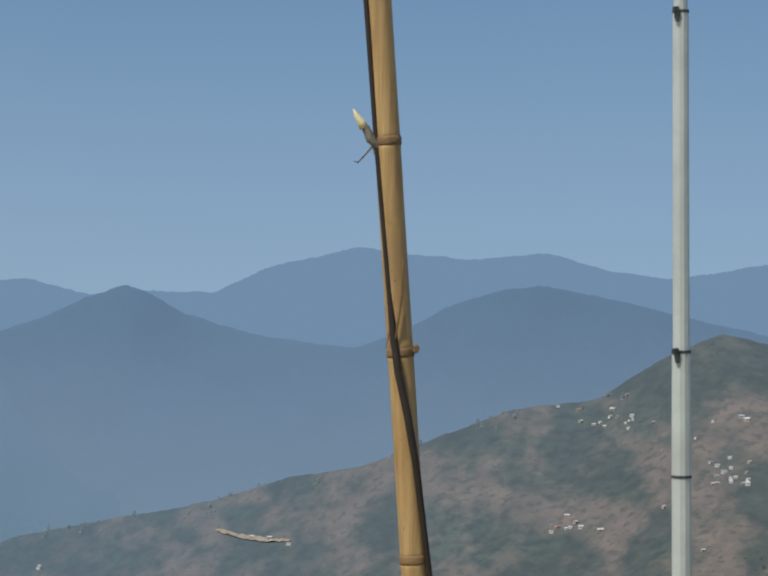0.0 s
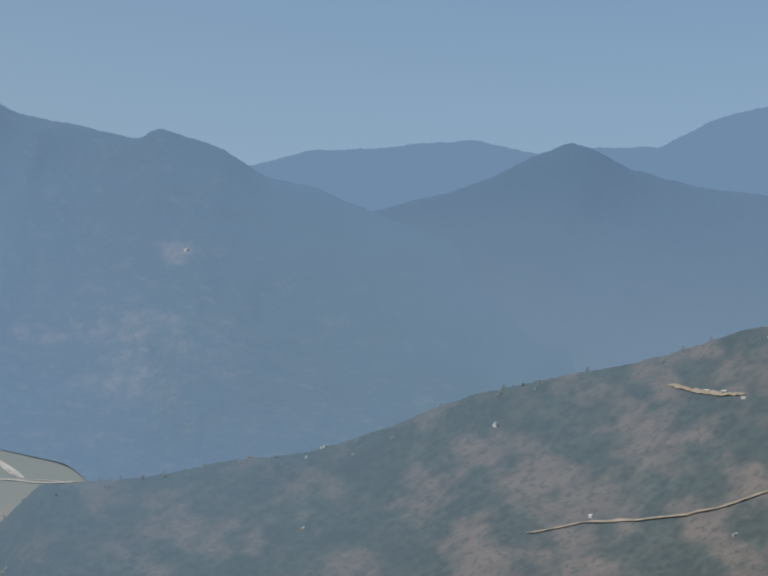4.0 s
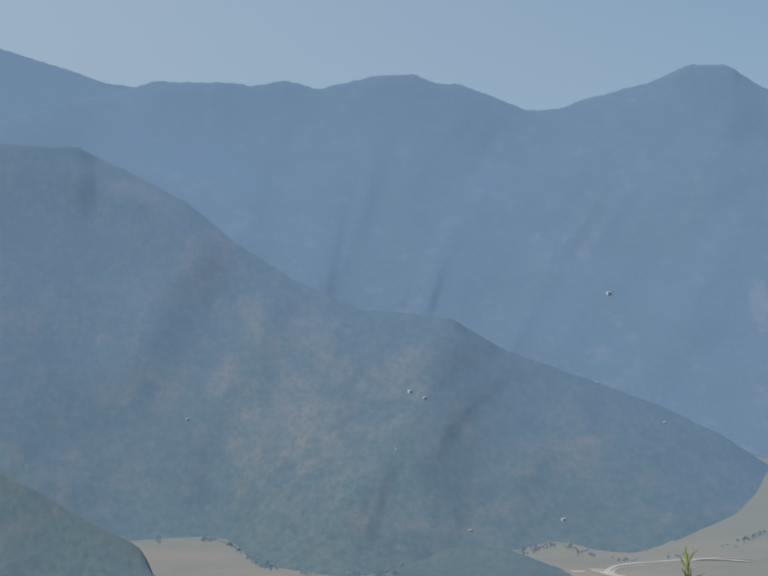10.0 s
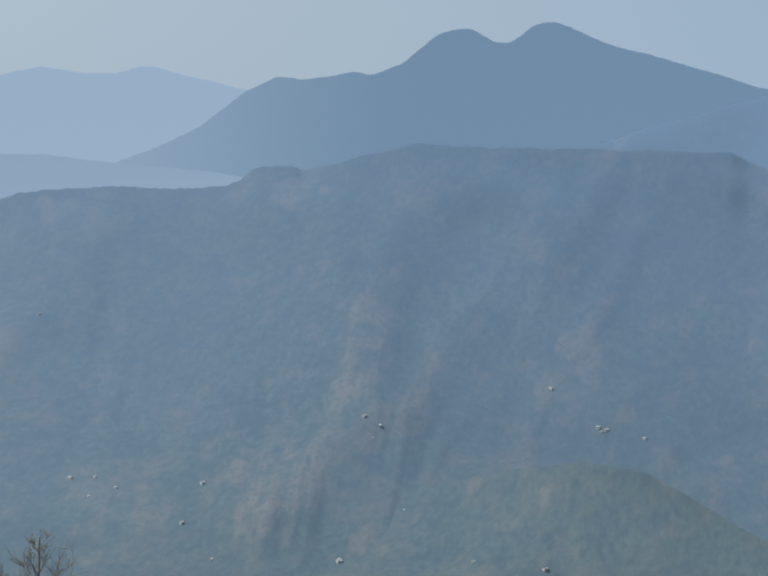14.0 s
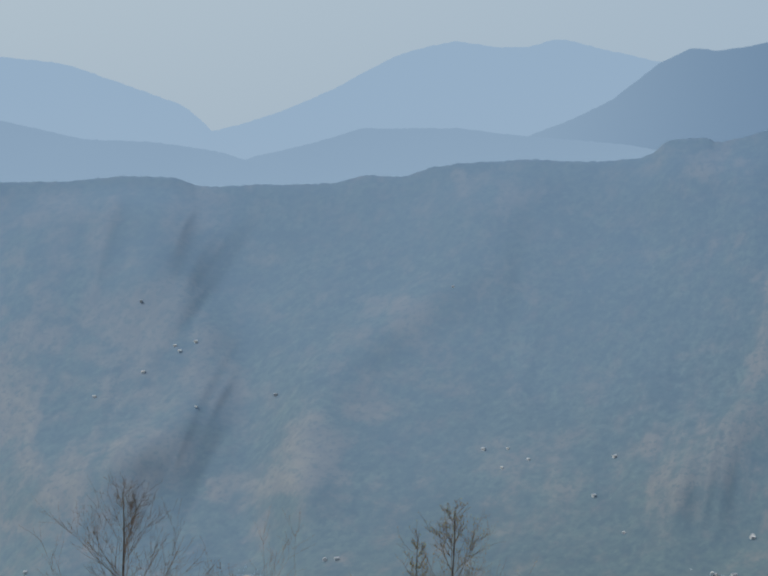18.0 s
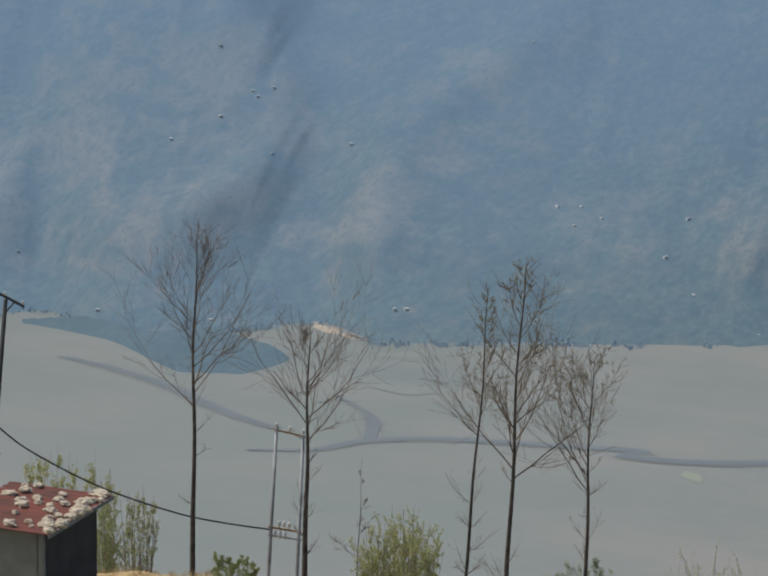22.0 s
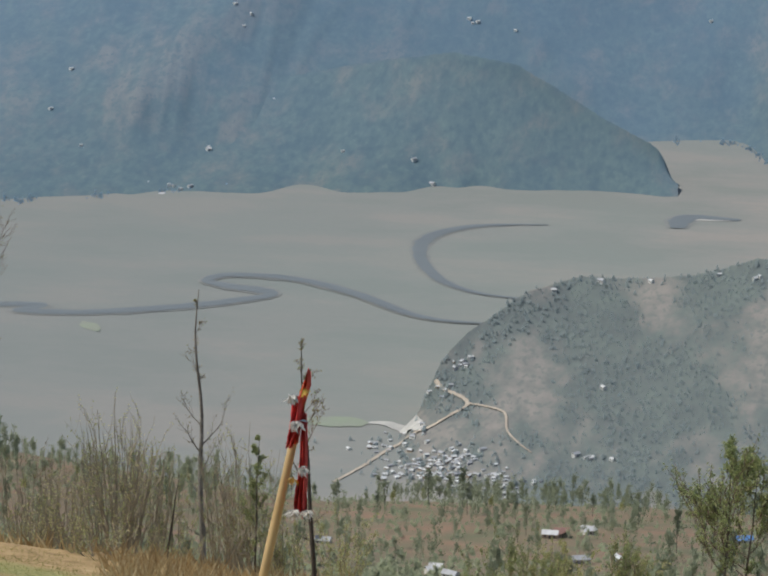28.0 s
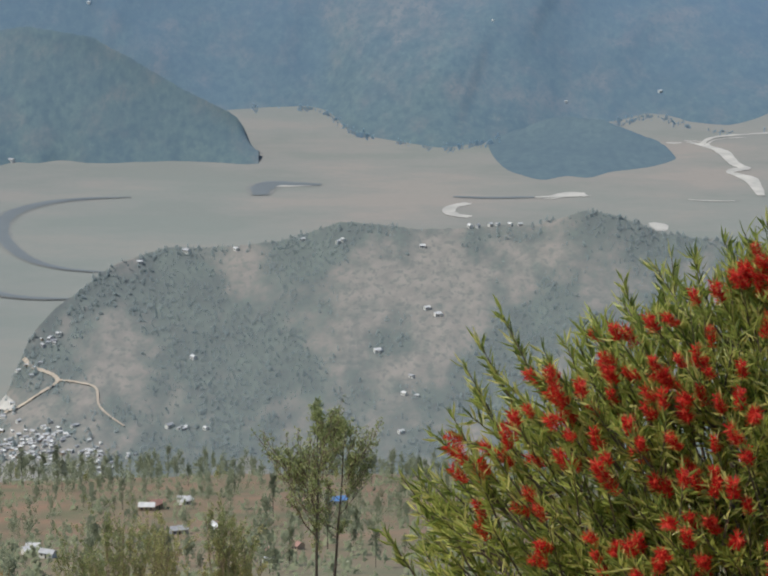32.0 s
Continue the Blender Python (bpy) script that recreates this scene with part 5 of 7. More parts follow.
grey_sheet = simple("grey_sheet", (0.24, 0.24, 0.24, 1), (0.15, 0.15, 0.15, 1), 1.0, 0.6)
dark_wall = simple("dark_board", (0.055, 0.055, 0.06, 1), (0.035, 0.035, 0.04, 1), 1.2, 0.85)
black_stone = simple("black_stone", (0.028, 0.026, 0.026, 1), (0.045, 0.04, 0.04, 1), 3.0, 0.45, 0.2)


def lawn_at(az, el, r0=38.0, r1=90.0):
    """Where the sight line at that bearing and height angle meets the lawn."""
    r = np.linspace(r0, r1, 400)
    e = np.degrees(np.arctan2(ground_height(r, r * 0 + az) - EYE_H, r))
    k = int(np.argmax(e >= el)) or 399
    return at(az, r[k], float(ground_height(r[k:k + 1], np.array([az]))[0]))


# the concrete slab with starter rods
c0, c1 = at(-34.3, 51.0), at(-30.2, 44.6)
u = (c1 - c0).normalized()
v = Vector((-u.y, u.x, 0))
if v.y > 0 and v.x > 0:
    v = -v
v = Vector((-abs(v.x), -abs(v.y), 0)).normalized()
SLAB_Z = -14.25
slab = thing("concrete_slab", Matrix.Translation(Vector((c0.x, c0.y, SLAB_Z))), "unfinished grey concrete slab with starter rods", "slab")
s = Shape()
m = Matrix((u, v, Vector((0, 0, 1)))).transposed()
L = (c1 - c0).length
s.box(m @ Vector((L / 2, 4.0, -0.12)), (L + 0.6, 8.0, 0.24), m)
piece("deck", s, concrete, slab)
s = Shape()
s.box(m @ Vector((L / 2, 4.1, -1.1)), (L - 0.2, 7.6, 1.8), m)
piece("plinth_wall", s, plinth_mat, slab)
rng = random.Random(9)


def slab_spot(az, el):
    r = (EYE_H - SLAB_Z) / math.tan(radians(-el))
    return at(az, r, SLAB_Z) - Vector((c0.x, c0.y, SLAB_Z))


for (az, el), n, h in ((( -33.51, -18.11 ), 6, 1.05), (( -31.98, -18.93 ), 6, 0.8), (( -33.93, -18.75 ), 5, 0.6), (( -32.79, -19.07 ), 6, 0.55), (( -35.52, -18.20 ), 4, 0.7)):
    q = slab_spot(az, el)
    for k in range(n):
        s = Shape()
        o = q + Vector((rng.uniform(-0.14, 0.14), rng.uniform(-0.14, 0.14), 0))
        s.tube([o - Vector((0, 0, 0.05)), o + Vector((rng.uniform(-.02, .02), 0, h * rng.uniform(0.65, 1)))], [0.011, 0.011], 5)
        piece("starter_rod", s, rebar_mat, slab)
for (az, el), sz in ((( -33.37, -18.11 ), (0.42, 0.34, 0.2)), (( -34.03, -18.07 ), (0.42, 0.36, 0.16)), (( -34.73, -17.86 ), (0.22, 0.2, 0.14))):
    q = slab_spot(az, el) + Vector((c0.x, c0.y, SLAB_Z))
    heap = thing("rubble_heap", Matrix.Translation(q), "grey heap of broken concrete on the slab", "rubble")
    s = Shape()
    s.blob((0, 0, sz[2] * 0.3), sz, sz[0] * 9, 0.35, 14, 9)
    piece("mound", s, plinth_mat, heap)
    for k in range(5):
        s = Shape()
        s.blob((rng.uniform(-0.6, 0.6), rng.uniform(-0.4, 0.4), 0.04), (0.09, 0.08, 0.07), k + 2, 0.4, 7, 5)
        piece("lump", s, concrete, heap)

# the statue on its pedestal
q = lawn_at( -30.19, -19.01 )
ped = thing("pedestal", Matrix.Translation(q) @ pose(0, 0, 0, 0, 0, 52), "square weathered concrete pedestal on the lawn", "pedestal")
s = Shape()
s.box((0, 0, 0.26), (0.56, 0.56, 0.70), taper=0.97)
piece("block", s, plinth_mat, ped)
s = Shape()
s.box((0, 0, 0.625), (0.60, 0.60, 0.05))
piece("cap", s, plinth_mat, ped)
s = Shape()
s.box((0, 0, 0.035), (0.52, 0.36, 0.07))
s.blob((0.04, 0, 0.24), (0.25, 0.17, 0.20), 2, 0.12, 14, 10)
s.blob((0.14, 0, 0.35), (0.14, 0.14, 0.17), 4, 0.12, 12, 8)
s.blob((-0.17, 0, 0.41), (0.11, 0.10, 0.13), 5, 0.2, 12, 8)
s.blob((-0.25, 0, 0.36), (0.07, 0.07, 0.08), 6, 0.15, 10, 7)
for y in (-0.06, 0.06):
    s.tube([Vector((-0.16, y, 0.50)), Vector((-0.15, y * 1.6, 0.57)), Vector((-0.19, y * 1.2, 0.63))], [0.028, 0.02, 0.008], 6)
    s.tube([Vector((-0.18, y * 1.6, 0.22)), Vector((-0.30, y * 1.6, 0.09)), Vector((-0.18, y * 1.6, 0.07))], [0.05, 0.045, 0.04], 7)
s.blob((0.2, 0.0, 0.16), (0.12, 0.19, 0.12), 7, 0.15, 10, 7)
stat = new("statue", s.mesh("statue", black_stone, True))
stat.matrix_world = Matrix.Translation(q + Vector((0, 0, 0.65))) @ pose(0, 0, 0, 0, 0, 20)
tagged(stat, "black carved stone statue resting on a concrete pedestal", "statue")


def stone(p, size, seed, label, mat, name="boulder", group=""):
    s = Shape()
    s.blob((0, 0, size[2] * 0.4), size, seed, 0.3, 14, 9)
    t = new(name, s.mesh(name, mat))
    t.matrix_world = Matrix.Translation(p)
    return tagged(t, label, "stone", group)


stone(lawn_at( -26.08, -17.79 ), (0.50, 0.34, 0.36), 5, "large brown-grey boulder at the lawn's edge", stone_mat)
rng = random.Random(13)
for k in range(60):
    x = rng.uniform(40, 560)
    y = 1000 + (x - 60) * 0.13 + rng.uniform(-5, 55)
    az, el = -25.83 + (x - 784) / 85.6, -11.84 + (588 - y) / 85.6
    z = rng.uniform(0.02, 0.055)
    stone(lawn_at(az, el), (z * 1.3, z, z * 0.8), k, "pale stone in the earth bank", rubble_mat, "stone", "stones in the bank")

# the pale patch of dried cement on the grass
q = lawn_at( -24.19, -19.03 )
s = Shape()
ring = 26
for lay, k, z in ((0, 1.0, -0.06), (1, 0.97, 0.03), (2, 0.5, 0.05)):
    for i in range(ring):
        a = 2 * math.pi * i / ring
        rr = k * (1 + 0.35 * noise.noise(Vector((math.cos(a) * 2.2, math.sin(a) * 2.2, 3.0))))
        across, along = math.cos(a) * 0.72 * rr, math.sin(a) * 1.5 * rr
        x, y = 0.912 * across - 0.41 * along, 0.41 * across + 0.912 * along
        s.V.append(Vector((x, y, gz(q.x + x, q.y + y) - q.z + z)))
for lay in (0, 1):
    for i in range(ring):
        a, b = lay * ring + i, lay * ring + (i + 1) % ring
        s.F.append((a, b, b + ring, a + ring))
s.F.append(tuple(2 * ring + i for i in range(ring)))
patch = new("cement_patch", s.mesh("cement_patch", concrete))
patch.matrix_world = Matrix.Translation(q)
tagged(patch, "pale spill of dried cement on the grass", "cement spill")

# the hut with the rusty roof
ca, cb = Vector((-32.41, 43.69, -13.16)), Vector((-33.09, 46.90, -13.72))
wv = Vector((cb.x - ca.x, cb.y - ca.y, 0))
W = wv.length
yaw = math.degrees(math.atan2(wv.y, wv.x))
base = Vector((ca.x, ca.y, min(gz(ca.x, ca.y), gz(cb.x, cb.y)) - 0.1))
eave = ca.z - base.z
hut = thing("hut", Matrix.Translation(base) @ pose(0, 0, 0, 0, 0, yaw), "small dark hut under a rusty sheet roof weighted with stones", "hut")
D = 2.1
for nm, c, sz, mat in (("wall", (W / 2, 0.04, eave / 2), (W, 0.08, eave), dark_wall), ("wall", (W / 2, D, eave / 2), (W, 0.08, eave), dark_wall), ("wall", (0.04, D / 2, eave / 2), (0.08, D, eave), grey_sheet), ("wall", (W - 0.04, D / 2, eave / 2), (0.08, D, eave), dark_wall)):
    s = Shape()
    s.box(c, sz)
    piece(nm, s, mat, hut)
s = Shape()
s.box((0.02, -0.03, eave / 2), (0.14, 0.12, eave))
piece("corner_post", s, grey_sheet, hut, "grey corner post")
s = Shape()
nx = 60
for lay in (0, 1):
    for i in range(nx + 1):
        x = -0.25 + (W + 0.5) * i / nx
        z = 0.022 * math.sin(i * 1.3)
        s.V += [Vector((x, -0.35, eave + z + lay * 0.02)), Vector((x, D + 0.3, eave + 0.12 + z + lay * 0.02))]
for lay in (0, 1):
    o = lay * (nx + 1) * 2
    for i in range(nx):
        s.F.append((o + i * 2, o + i * 2 + 2, o + i * 2 + 3, o + i * 2 + 1))
piece("roof_sheet", s, rust_roof, hut, "rust-red corrugated sheet")
s = Shape()
s.box((W / 2, -0.33, eave - 0.02), (W + 0.5, 0.05, 0.09))
piece("eave_board", s, grey_sheet, hut)
rng = random.Random(21)
for k in range(64):
    x, y = rng.uniform(-0.2, W + 0.2), rng.uniform(-0.3, 0.1) if k < 36 else rng.uniform(0.1, D)
    z = rng.uniform(0.05, 0.125)
    q = hut.matrix_world @ Vector((x, y, eave + 0.03 + 0.12 * (y + 0.35) / (D + 0.65)))
    stone(q, (z * 1.4, z * 1.1, z * 0.8), k + 80, "pale stone weighing down the hut's roof", rubble_mat, "roof_stone", "stones on the roof")


# ---- the flowering bush ----
brush_leaf = leaf_matter("bottlebrush_leaves", (0.13, 0.175, 0.035, 1), (0.45, 0.49, 0.12, 1), (0.66, 0.61, 0.22, 1), 0.4, 0.5)
flower_red = leaf_matter("red_filaments", (0.45, 0.015, 0.02, 1), (0.75, 0.05, 0.035, 1), (0.85, 0.16, 0.08, 1), 0.5, 0.2)
BUSH_TOP, BUSH_R = 0.25, 6.75
bush_axis = at(6.6, BUSH_R)
bush_base = Vector((bush_axis.x, bush_axis.y, gz(bush_axis.x, bush_axis.y) - 0.03))
bush = thing("bottlebrush_bush", Matrix.Translation(bush_base), "dense bottlebrush bush covered in red flowers", "bush")
rng = random.Random(77)


def bush_width(down):
    """Half width of the bush at that depth under its top."""
    return float(np.interp(down, [0, 0.15, 0.25, 0.37, 0.56, 1.0, 1.6, 2.0], [0.10, 0.43, 0.66, 0.82, 0.92, 1.10, 1.15, 0.7]))


def flower_mesh(seed):
    rg, s = random.Random(seed), Shape()
    for k in range(150):
        a, z = rg.uniform(0, 6.283), rg.uniform(0, 0.062)
        d = Vector((math.cos(a), math.sin(a), 0.35 + rg.uniform(-0.2, 0.5)))
        s.leaf(Vector((0, 0, z)), d, rg.uniform(0.016, 0.028), 0.0028, bend=0.06)
    return s.mesh("flower", flower_red)


FLOWERS = [flower_mesh(i) for i in range(4)]
branches, foliage = Shape(), Shape()
crown = Vector((0, 0, BUSH_TOP - bush_base.z))
shoots = []
for k in range(2600):
    down = 1.75 * rng.random() ** 0.85
    a = rng.uniform(0, 2 * math.pi)
    w = bush_width(down) * math.sqrt(rng.uniform(0.42, 1.0)) * (1 + 0.12 * math.sin(5 * a + 7 * down))
    if math.sin(a) > 0.5:
        a = -a
    tip = Vector((math.cos(a) * w, math.sin(a) * w * 0.85, crown.z - down + rng.uniform(-0.03, 0.05)))
    out = Vector((tip.x * 0.8, tip.y * 0.8, 0.55 + rng.uniform(0, 0.5)))
    d = rand_dir(rng, out, 0.35)
    shoots.append((tip, d, w / bush_width(down)))
# shorter shoots fill the inside
for k in range(1300):
    down = 0.12 + 1.6 * rng.random() ** 0.9
    a = rng.uniform(math.pi, 2 * math.pi)
    w = bush_width(down) * math.sqrt(rng.uniform(0.02, 0.5))
    tip = Vector((math.cos(a) * w, math.sin(a) * w * 0.85, crown.z - down + rng.uniform(-0.03, 0.03)))
    shoots.append((tip, rand_dir(rng, Vector((tip.x * 0.6, tip.y * 0.6, 0.6)), 0.5), 0.3))
# long leading shoots that stand out of the outline
for (p, l) in ((((-0.098, 6.999, -0.051)), 0.24), (((-0.152, 6.998, -0.155)), 0.18), (((-0.193, 6.997, -0.220)), 0.12), (((0.248, 6.944, 0.044)), 0.18), (((0.200, 6.945, -0.049)), 0.16), (((0.343, 6.889, 0.093)), 0.14), (((-0.224, 6.996, -0.373)), 0.14), (((-0.370, 6.990, -0.558)), 0.2), (((-0.328, 6.992, -0.550)), 0.2), (((-0.419, 6.987, -0.722)), 0.18), (((0.520, 6.876, 0.179)), 0.16), (((0.555, 6.873, 0.141)), 0.16), (((0.630, 6.866, 0.240)), 0.2), (((0.694, 6.965, 0.486)), 0.26), (((0.031, 6.949, -0.160)), 0.14), (((0.139, 6.947, -0.086)), 0.14), (((0.443, 6.883, 0.124)), 0.14)):
    tip = Vector(p) - bush_base
    d = rand_dir(rng, Vector((tip.x * 0.5 - 0.05, 0, 1.0)), 0.12)
    for j in range(int(l / 0.09) + 1):
        shoots.append((tip - d * 0.09 * j, d, 1.0))
for tip, d, f in shoots:
    L = rng.uniform(0.13, 0.22)
    root = tip - d * L
    branches.tube([root - d * 0.05, root, tip], [0.004, 0.0032, 0.0012], 4, False)
    for j in range(30):
        g = rng.random()
        q = root.lerp(tip, g)
        ld = rand_dir(rng, d * 0.75, 0.78)
        foliage.leaf(q, ld, rng.uniform(0.042, 0.066), rng.uniform(0.0075, 0.0105), side=rand_dir(rng, d.orthogonal(), 0.8), bend=0.08)
for k in range(60):
    a = rng.uniform(0, 6.283)
    down = rng.uniform(0.2, 1.2)
    w = bush_width(down) * 0.5
    end = Vector((math.cos(a) * w, math.sin(a) * w * 0.85, crown.z - down))
    foot_ = Vector((rng.uniform(-0.12, 0.12), rng.uniform(-0.12, 0.12), 0.0))
    mid_ = foot_.lerp(end, 0.5) + Vector((0, 0, 0.12))
    branches.tube([foot_ - Vector((0, 0, 0.1)), mid_, end], [0.012, 0.007, 0.003], 5, False)
ob = piece("branchwork", branches, twig_mat, bush, "thin brown branches")
ob["kind"] = "stuff"
ob = piece("foliage", foliage, brush_leaf, bush, "narrow yellow-green leaves")
ob["kind"] = "stuff"
front = [sh for sh in shoots if sh[2] > 0.80 and sh[0].y < -0.05]
rng.shuffle(front)
for k, (tip, d, f) in enumerate(front[:850]):
    ob = new("flower", FLOWERS[k % 4])
    ob.parent = bush
    ob.matrix_local = Matrix.Translation(tip - d * 0.03 + Vector((0, -0.03, 0))) @ rand_dir(rng, d + Vector((0, -0.15, 0)), 0.25).to_track_quat('Z', 'Y').to_matrix().to_4x4() @ Matrix.Scale(rng.uniform(0.7, 1.1), 4)

# sprigs of a shrub below the bamboo pole
q = at(29.9, 9.5)
stem_shrub(Vector((q.x, q.y, gz(q.x, q.y))), EYE_H + 9.5 * math.tan(radians(-8.7)) - gz(q.x, q.y), 0.45, 12, "leafy green shrub under the poles", 201, leafy=7, mat=green_mat, group="", leaf_size=0.07, twigs=2)

# ---- water and tracks on the plain ----
def water_matter():
    n = Nodes("slow_river")
    n.done(n.mix(n.noise(0.02, 3, 0.5), (0.135, 0.155, 0.17, 1), (0.165, 0.185, 0.195, 1)), 0.65, n.bump(n.noise(0.5, 3, 0.5), 0.15, 0.1), spec=0.4)
    return n.mat


river_mat = water_matter()
sand_mat = simple("pale_sand", (0.56, 0.54, 0.50, 1), (0.40, 0.39, 0.37, 1), 0.05, 0.95, vec="place")
track_mat = simple("dirt_track", (0.50, 0.43, 0.35, 1), (0.40, 0.34, 0.28, 1), 0.06, 0.95, vec="place")
meadow_mat = simple("green_meadow", (0.27, 0.31, 0.235, 1), (0.27, 0.285, 0.24, 1), 0.05, 0.95, vec="place")
marsh_mat = simple("dark_marsh", (0.20, 0.225, 0.225, 1), (0.24, 0.255, 0.24, 1), 0.01, 0.9, vec="place")


def floor_at(az, el):
    """Where the sight line meets the valley floor."""
    t = math.tan(radians(-el))
    r = (EYE_H - FLOOR) / t
    if r > 3000:
        r = (EYE_H - FLOOR + 375) / (t + 0.125)
    return at(az, r, FLOOR + max(0, r - 3000) * 0.125)


def curve_through(pts, n=10):
    fine = []
    for i in range(len(pts) - 1):
        q0, q1, q2, q3 = pts[max(i - 1, 0)], pts[i], pts[i + 1], pts[min(i + 2, len(pts) - 1)]
        for k in range(n):
            f = k / n
            fine.append(0.5 * ((2 * q1) + (q2 - q0) * f + (2 * q0 - 5 * q1 + 4 * q2 - q3) * f * f + (3 * q1 - q0 - 3 * q2 + q3) * f ** 3))
    return fine + [pts[-1]]


def ribbon(name, pts, widths, mat, label, category, lift=0.5, place=None, kind="structure", seed=0, drape=None):
    """A river, track or bank laid on the land, a little uneven at its sides."""
    line = curve_through([(place or floor_at)(a, e) for a, e in pts])
    n = len(line)
    ws = np.interp(np.linspace(0, 1, n), np.linspace(0, 1, len(widths)), widths)
    V, F = [], []
    for i, p in enumerate(line):
        d = line[min(i + 1, n - 1)] - line[max(i - 1, 0)]
        sd = Vector((d.y, -d.x, 0)).normalized()
        for k, g in enumerate((-1, 1)):
            w = ws[i] / 2 * g * (1 + 0.25 * noise.noise(Vector((i * 0.35, seed, g))))
            q = p + sd * w
            if drape:
                q.z = drape(q.x, q.y)
            V.append(q + Vector((0, 0, lift + i * 0.003)))
        if i:
            b = 2 * i
            F.append((b - 2, b - 1, b + 1, b))
    ob = new(name, mesh_of(name, [tuple(v) for v in V], F, mat, False))
    return tagged(ob, label, category, kind=kind)


bank_mat = simple("damp_bank", (0.215, 0.225, 0.222, 1), (0.245, 0.25, 0.24, 1), 0.03, 0.95, vec="place")


def river(name, pts, widths, mat, label, category, seed=0):
    """A stream with a damp margin along both sides."""
    ribbon(name, pts, widths, mat, label, category, 0.6, seed=seed)
    ribbon(name + "_bank", pts, [w * 1.45 for w in widths], bank_mat, "damp grey margin of the river", "river bank", 0.25, seed=seed + 90)


def braid(name, pts, widths, mat, label, category, seed=0):
    """A braided gravel bed: a main thread and a thinner one that leaves and rejoins it."""
    ribbon(name, pts, [w * 0.5 for w in widths], mat, label, category, seed=seed)
    if len(pts) > 3:
        rg = random.Random(seed)
        ribbon(name + "_side", [(a + 0.12 * rg.uniform(-1, 1), e + 0.07 * rg.uniform(-1, 1)) for a, e in pts], [w * 0.22 for w in widths], mat, "thin side thread of the gravel bed", category, 0.4, seed=seed + 60)


river("water_meander", [( -31.61, -13.41 ), ( -29.94, -13.40 ), ( -28.69, -13.18 ), ( -26.83, -13.11 ), ( -24.43, -13.19 ), ( -22.04, -13.26 ), ( -22.31, -13.40 ), ( -20.54, -13.47 ), ( -18.28, -13.36 ), ( -16.97, -13.22 ), ( -16.33, -13.12 ), ( -16.61, -13.01 ), ( -17.33, -12.91 ), ( -17.88, -12.77 ), ( -17.32, -12.64 ), ( -15.77, -12.74 ), ( -14.33, -13.08 ), ( -13.01, -13.54 ), ( -12.17, -13.71 ), ( -11.15, -13.77 )], [6, 12, 18, 18, 17, 17, 18, 18, 20, 18, 12, 22, 18, 12, 18, 17, 14, 12, 9, 5], river_mat, "slow grey meandering river on the plain", "river")
river("water_oxbow", [( -9.59, -11.39 ), ( -10.53, -11.40 ), ( -11.48, -11.46 ), ( -12.26, -11.63 ), ( -12.65, -11.87 ), ( -12.69, -12.20 ), ( -12.45, -12.54 ), ( -12.00, -12.83 ), ( -11.22, -13.05 ), ( -10.14, -13.17 )], [3, 10, 16, 18, 16, 13, 13, 11, 8, 4], river_mat, "curved old river arm on the plain", "river", seed=2)
river("water_channel", [( -4.99, -11.14 ), ( -5.65, -11.12 ), ( -6.18, -11.11 ), ( -6.42, -11.22 ), ( -6.48, -11.39 )], [10, 20, 26, 26, 14], river_mat, "short curved river arm on the plain", "river", seed=3)
river("water_edge", [( -36.02, -11.18 ), ( -34.75, -11.50 ), ( -33.59, -11.87 ), ( -32.66, -12.29 ), ( -31.72, -12.66 ), ( -30.89, -12.90 )], [12, 16, 18, 16, 14, 10], river_mat, "dark ditch along the edge of the plain", "river", seed=4)
river("water_arm", [( -29.46, -12.10 ), ( -28.80, -12.45 ), ( -28.53, -12.74 ), ( -28.63, -13.15 )], [6, 9, 15, 13], river_mat, "dark river arm joining the meander", "river", seed=5)
ribbon("marsh", [( -28.74, -11.34 ), ( -28.03, -11.52 ), ( -27.55, -11.81 ), ( -28.27, -11.98 )], [60, 120, 110, 50], marsh_mat, "dark marshy ground beside the wooded nose", "marsh", 0.4, seed=6)
ribbon("marsh_strip", [( -28.50, -11.11 ), ( -27.55, -11.11 ), ( -26.13, -11.00 ), ( -24.94, -10.92 )], [20, 34, 30, 16], marsh_mat, "dark marshy strip at the plain's edge", "marsh", 0.4, seed=7)
ribbon("sandbank", [( -29.92, -10.35 ), ( -29.21, -10.47 ), ( -28.03, -10.53 ), ( -26.61, -10.23 )], [10, 90, 130, 60], track_mat, "pale bare fields at the foot of the slope", "field", 0.4, seed=8)
ribbon("meadow", [( -20.89, -13.84 ), ( -20.71, -13.82 ), ( -20.52, -13.81 )], [14, 46, 14], meadow_mat, "small bright green field on the plain", "field", 0.4, seed=9)
braid("sand_spit", [( 0.18, -11.41 ), ( 0.65, -11.39 ), ( 1.01, -11.34 ), ( 1.42, -11.33 )], [6, 24, 52, 40], sand_mat, "bright sandbank by the river", "sandbank", seed=10)
ribbon("sand_line", [( -1.78, -11.42 ), ( -0.89, -11.44 ), ( 0.18, -11.41 )], [8, 10, 9], river_mat, "thin river channel on the plain", "river", seed=11)
ribbon("sand_loop", [( -1.42, -11.57 ), ( -1.86, -11.69 ), ( -1.78, -11.84 ), ( -1.36, -11.90 )], [12, 14, 14, 12], sand_mat, "pale sand on a river bend", "sandbank", seed=12)
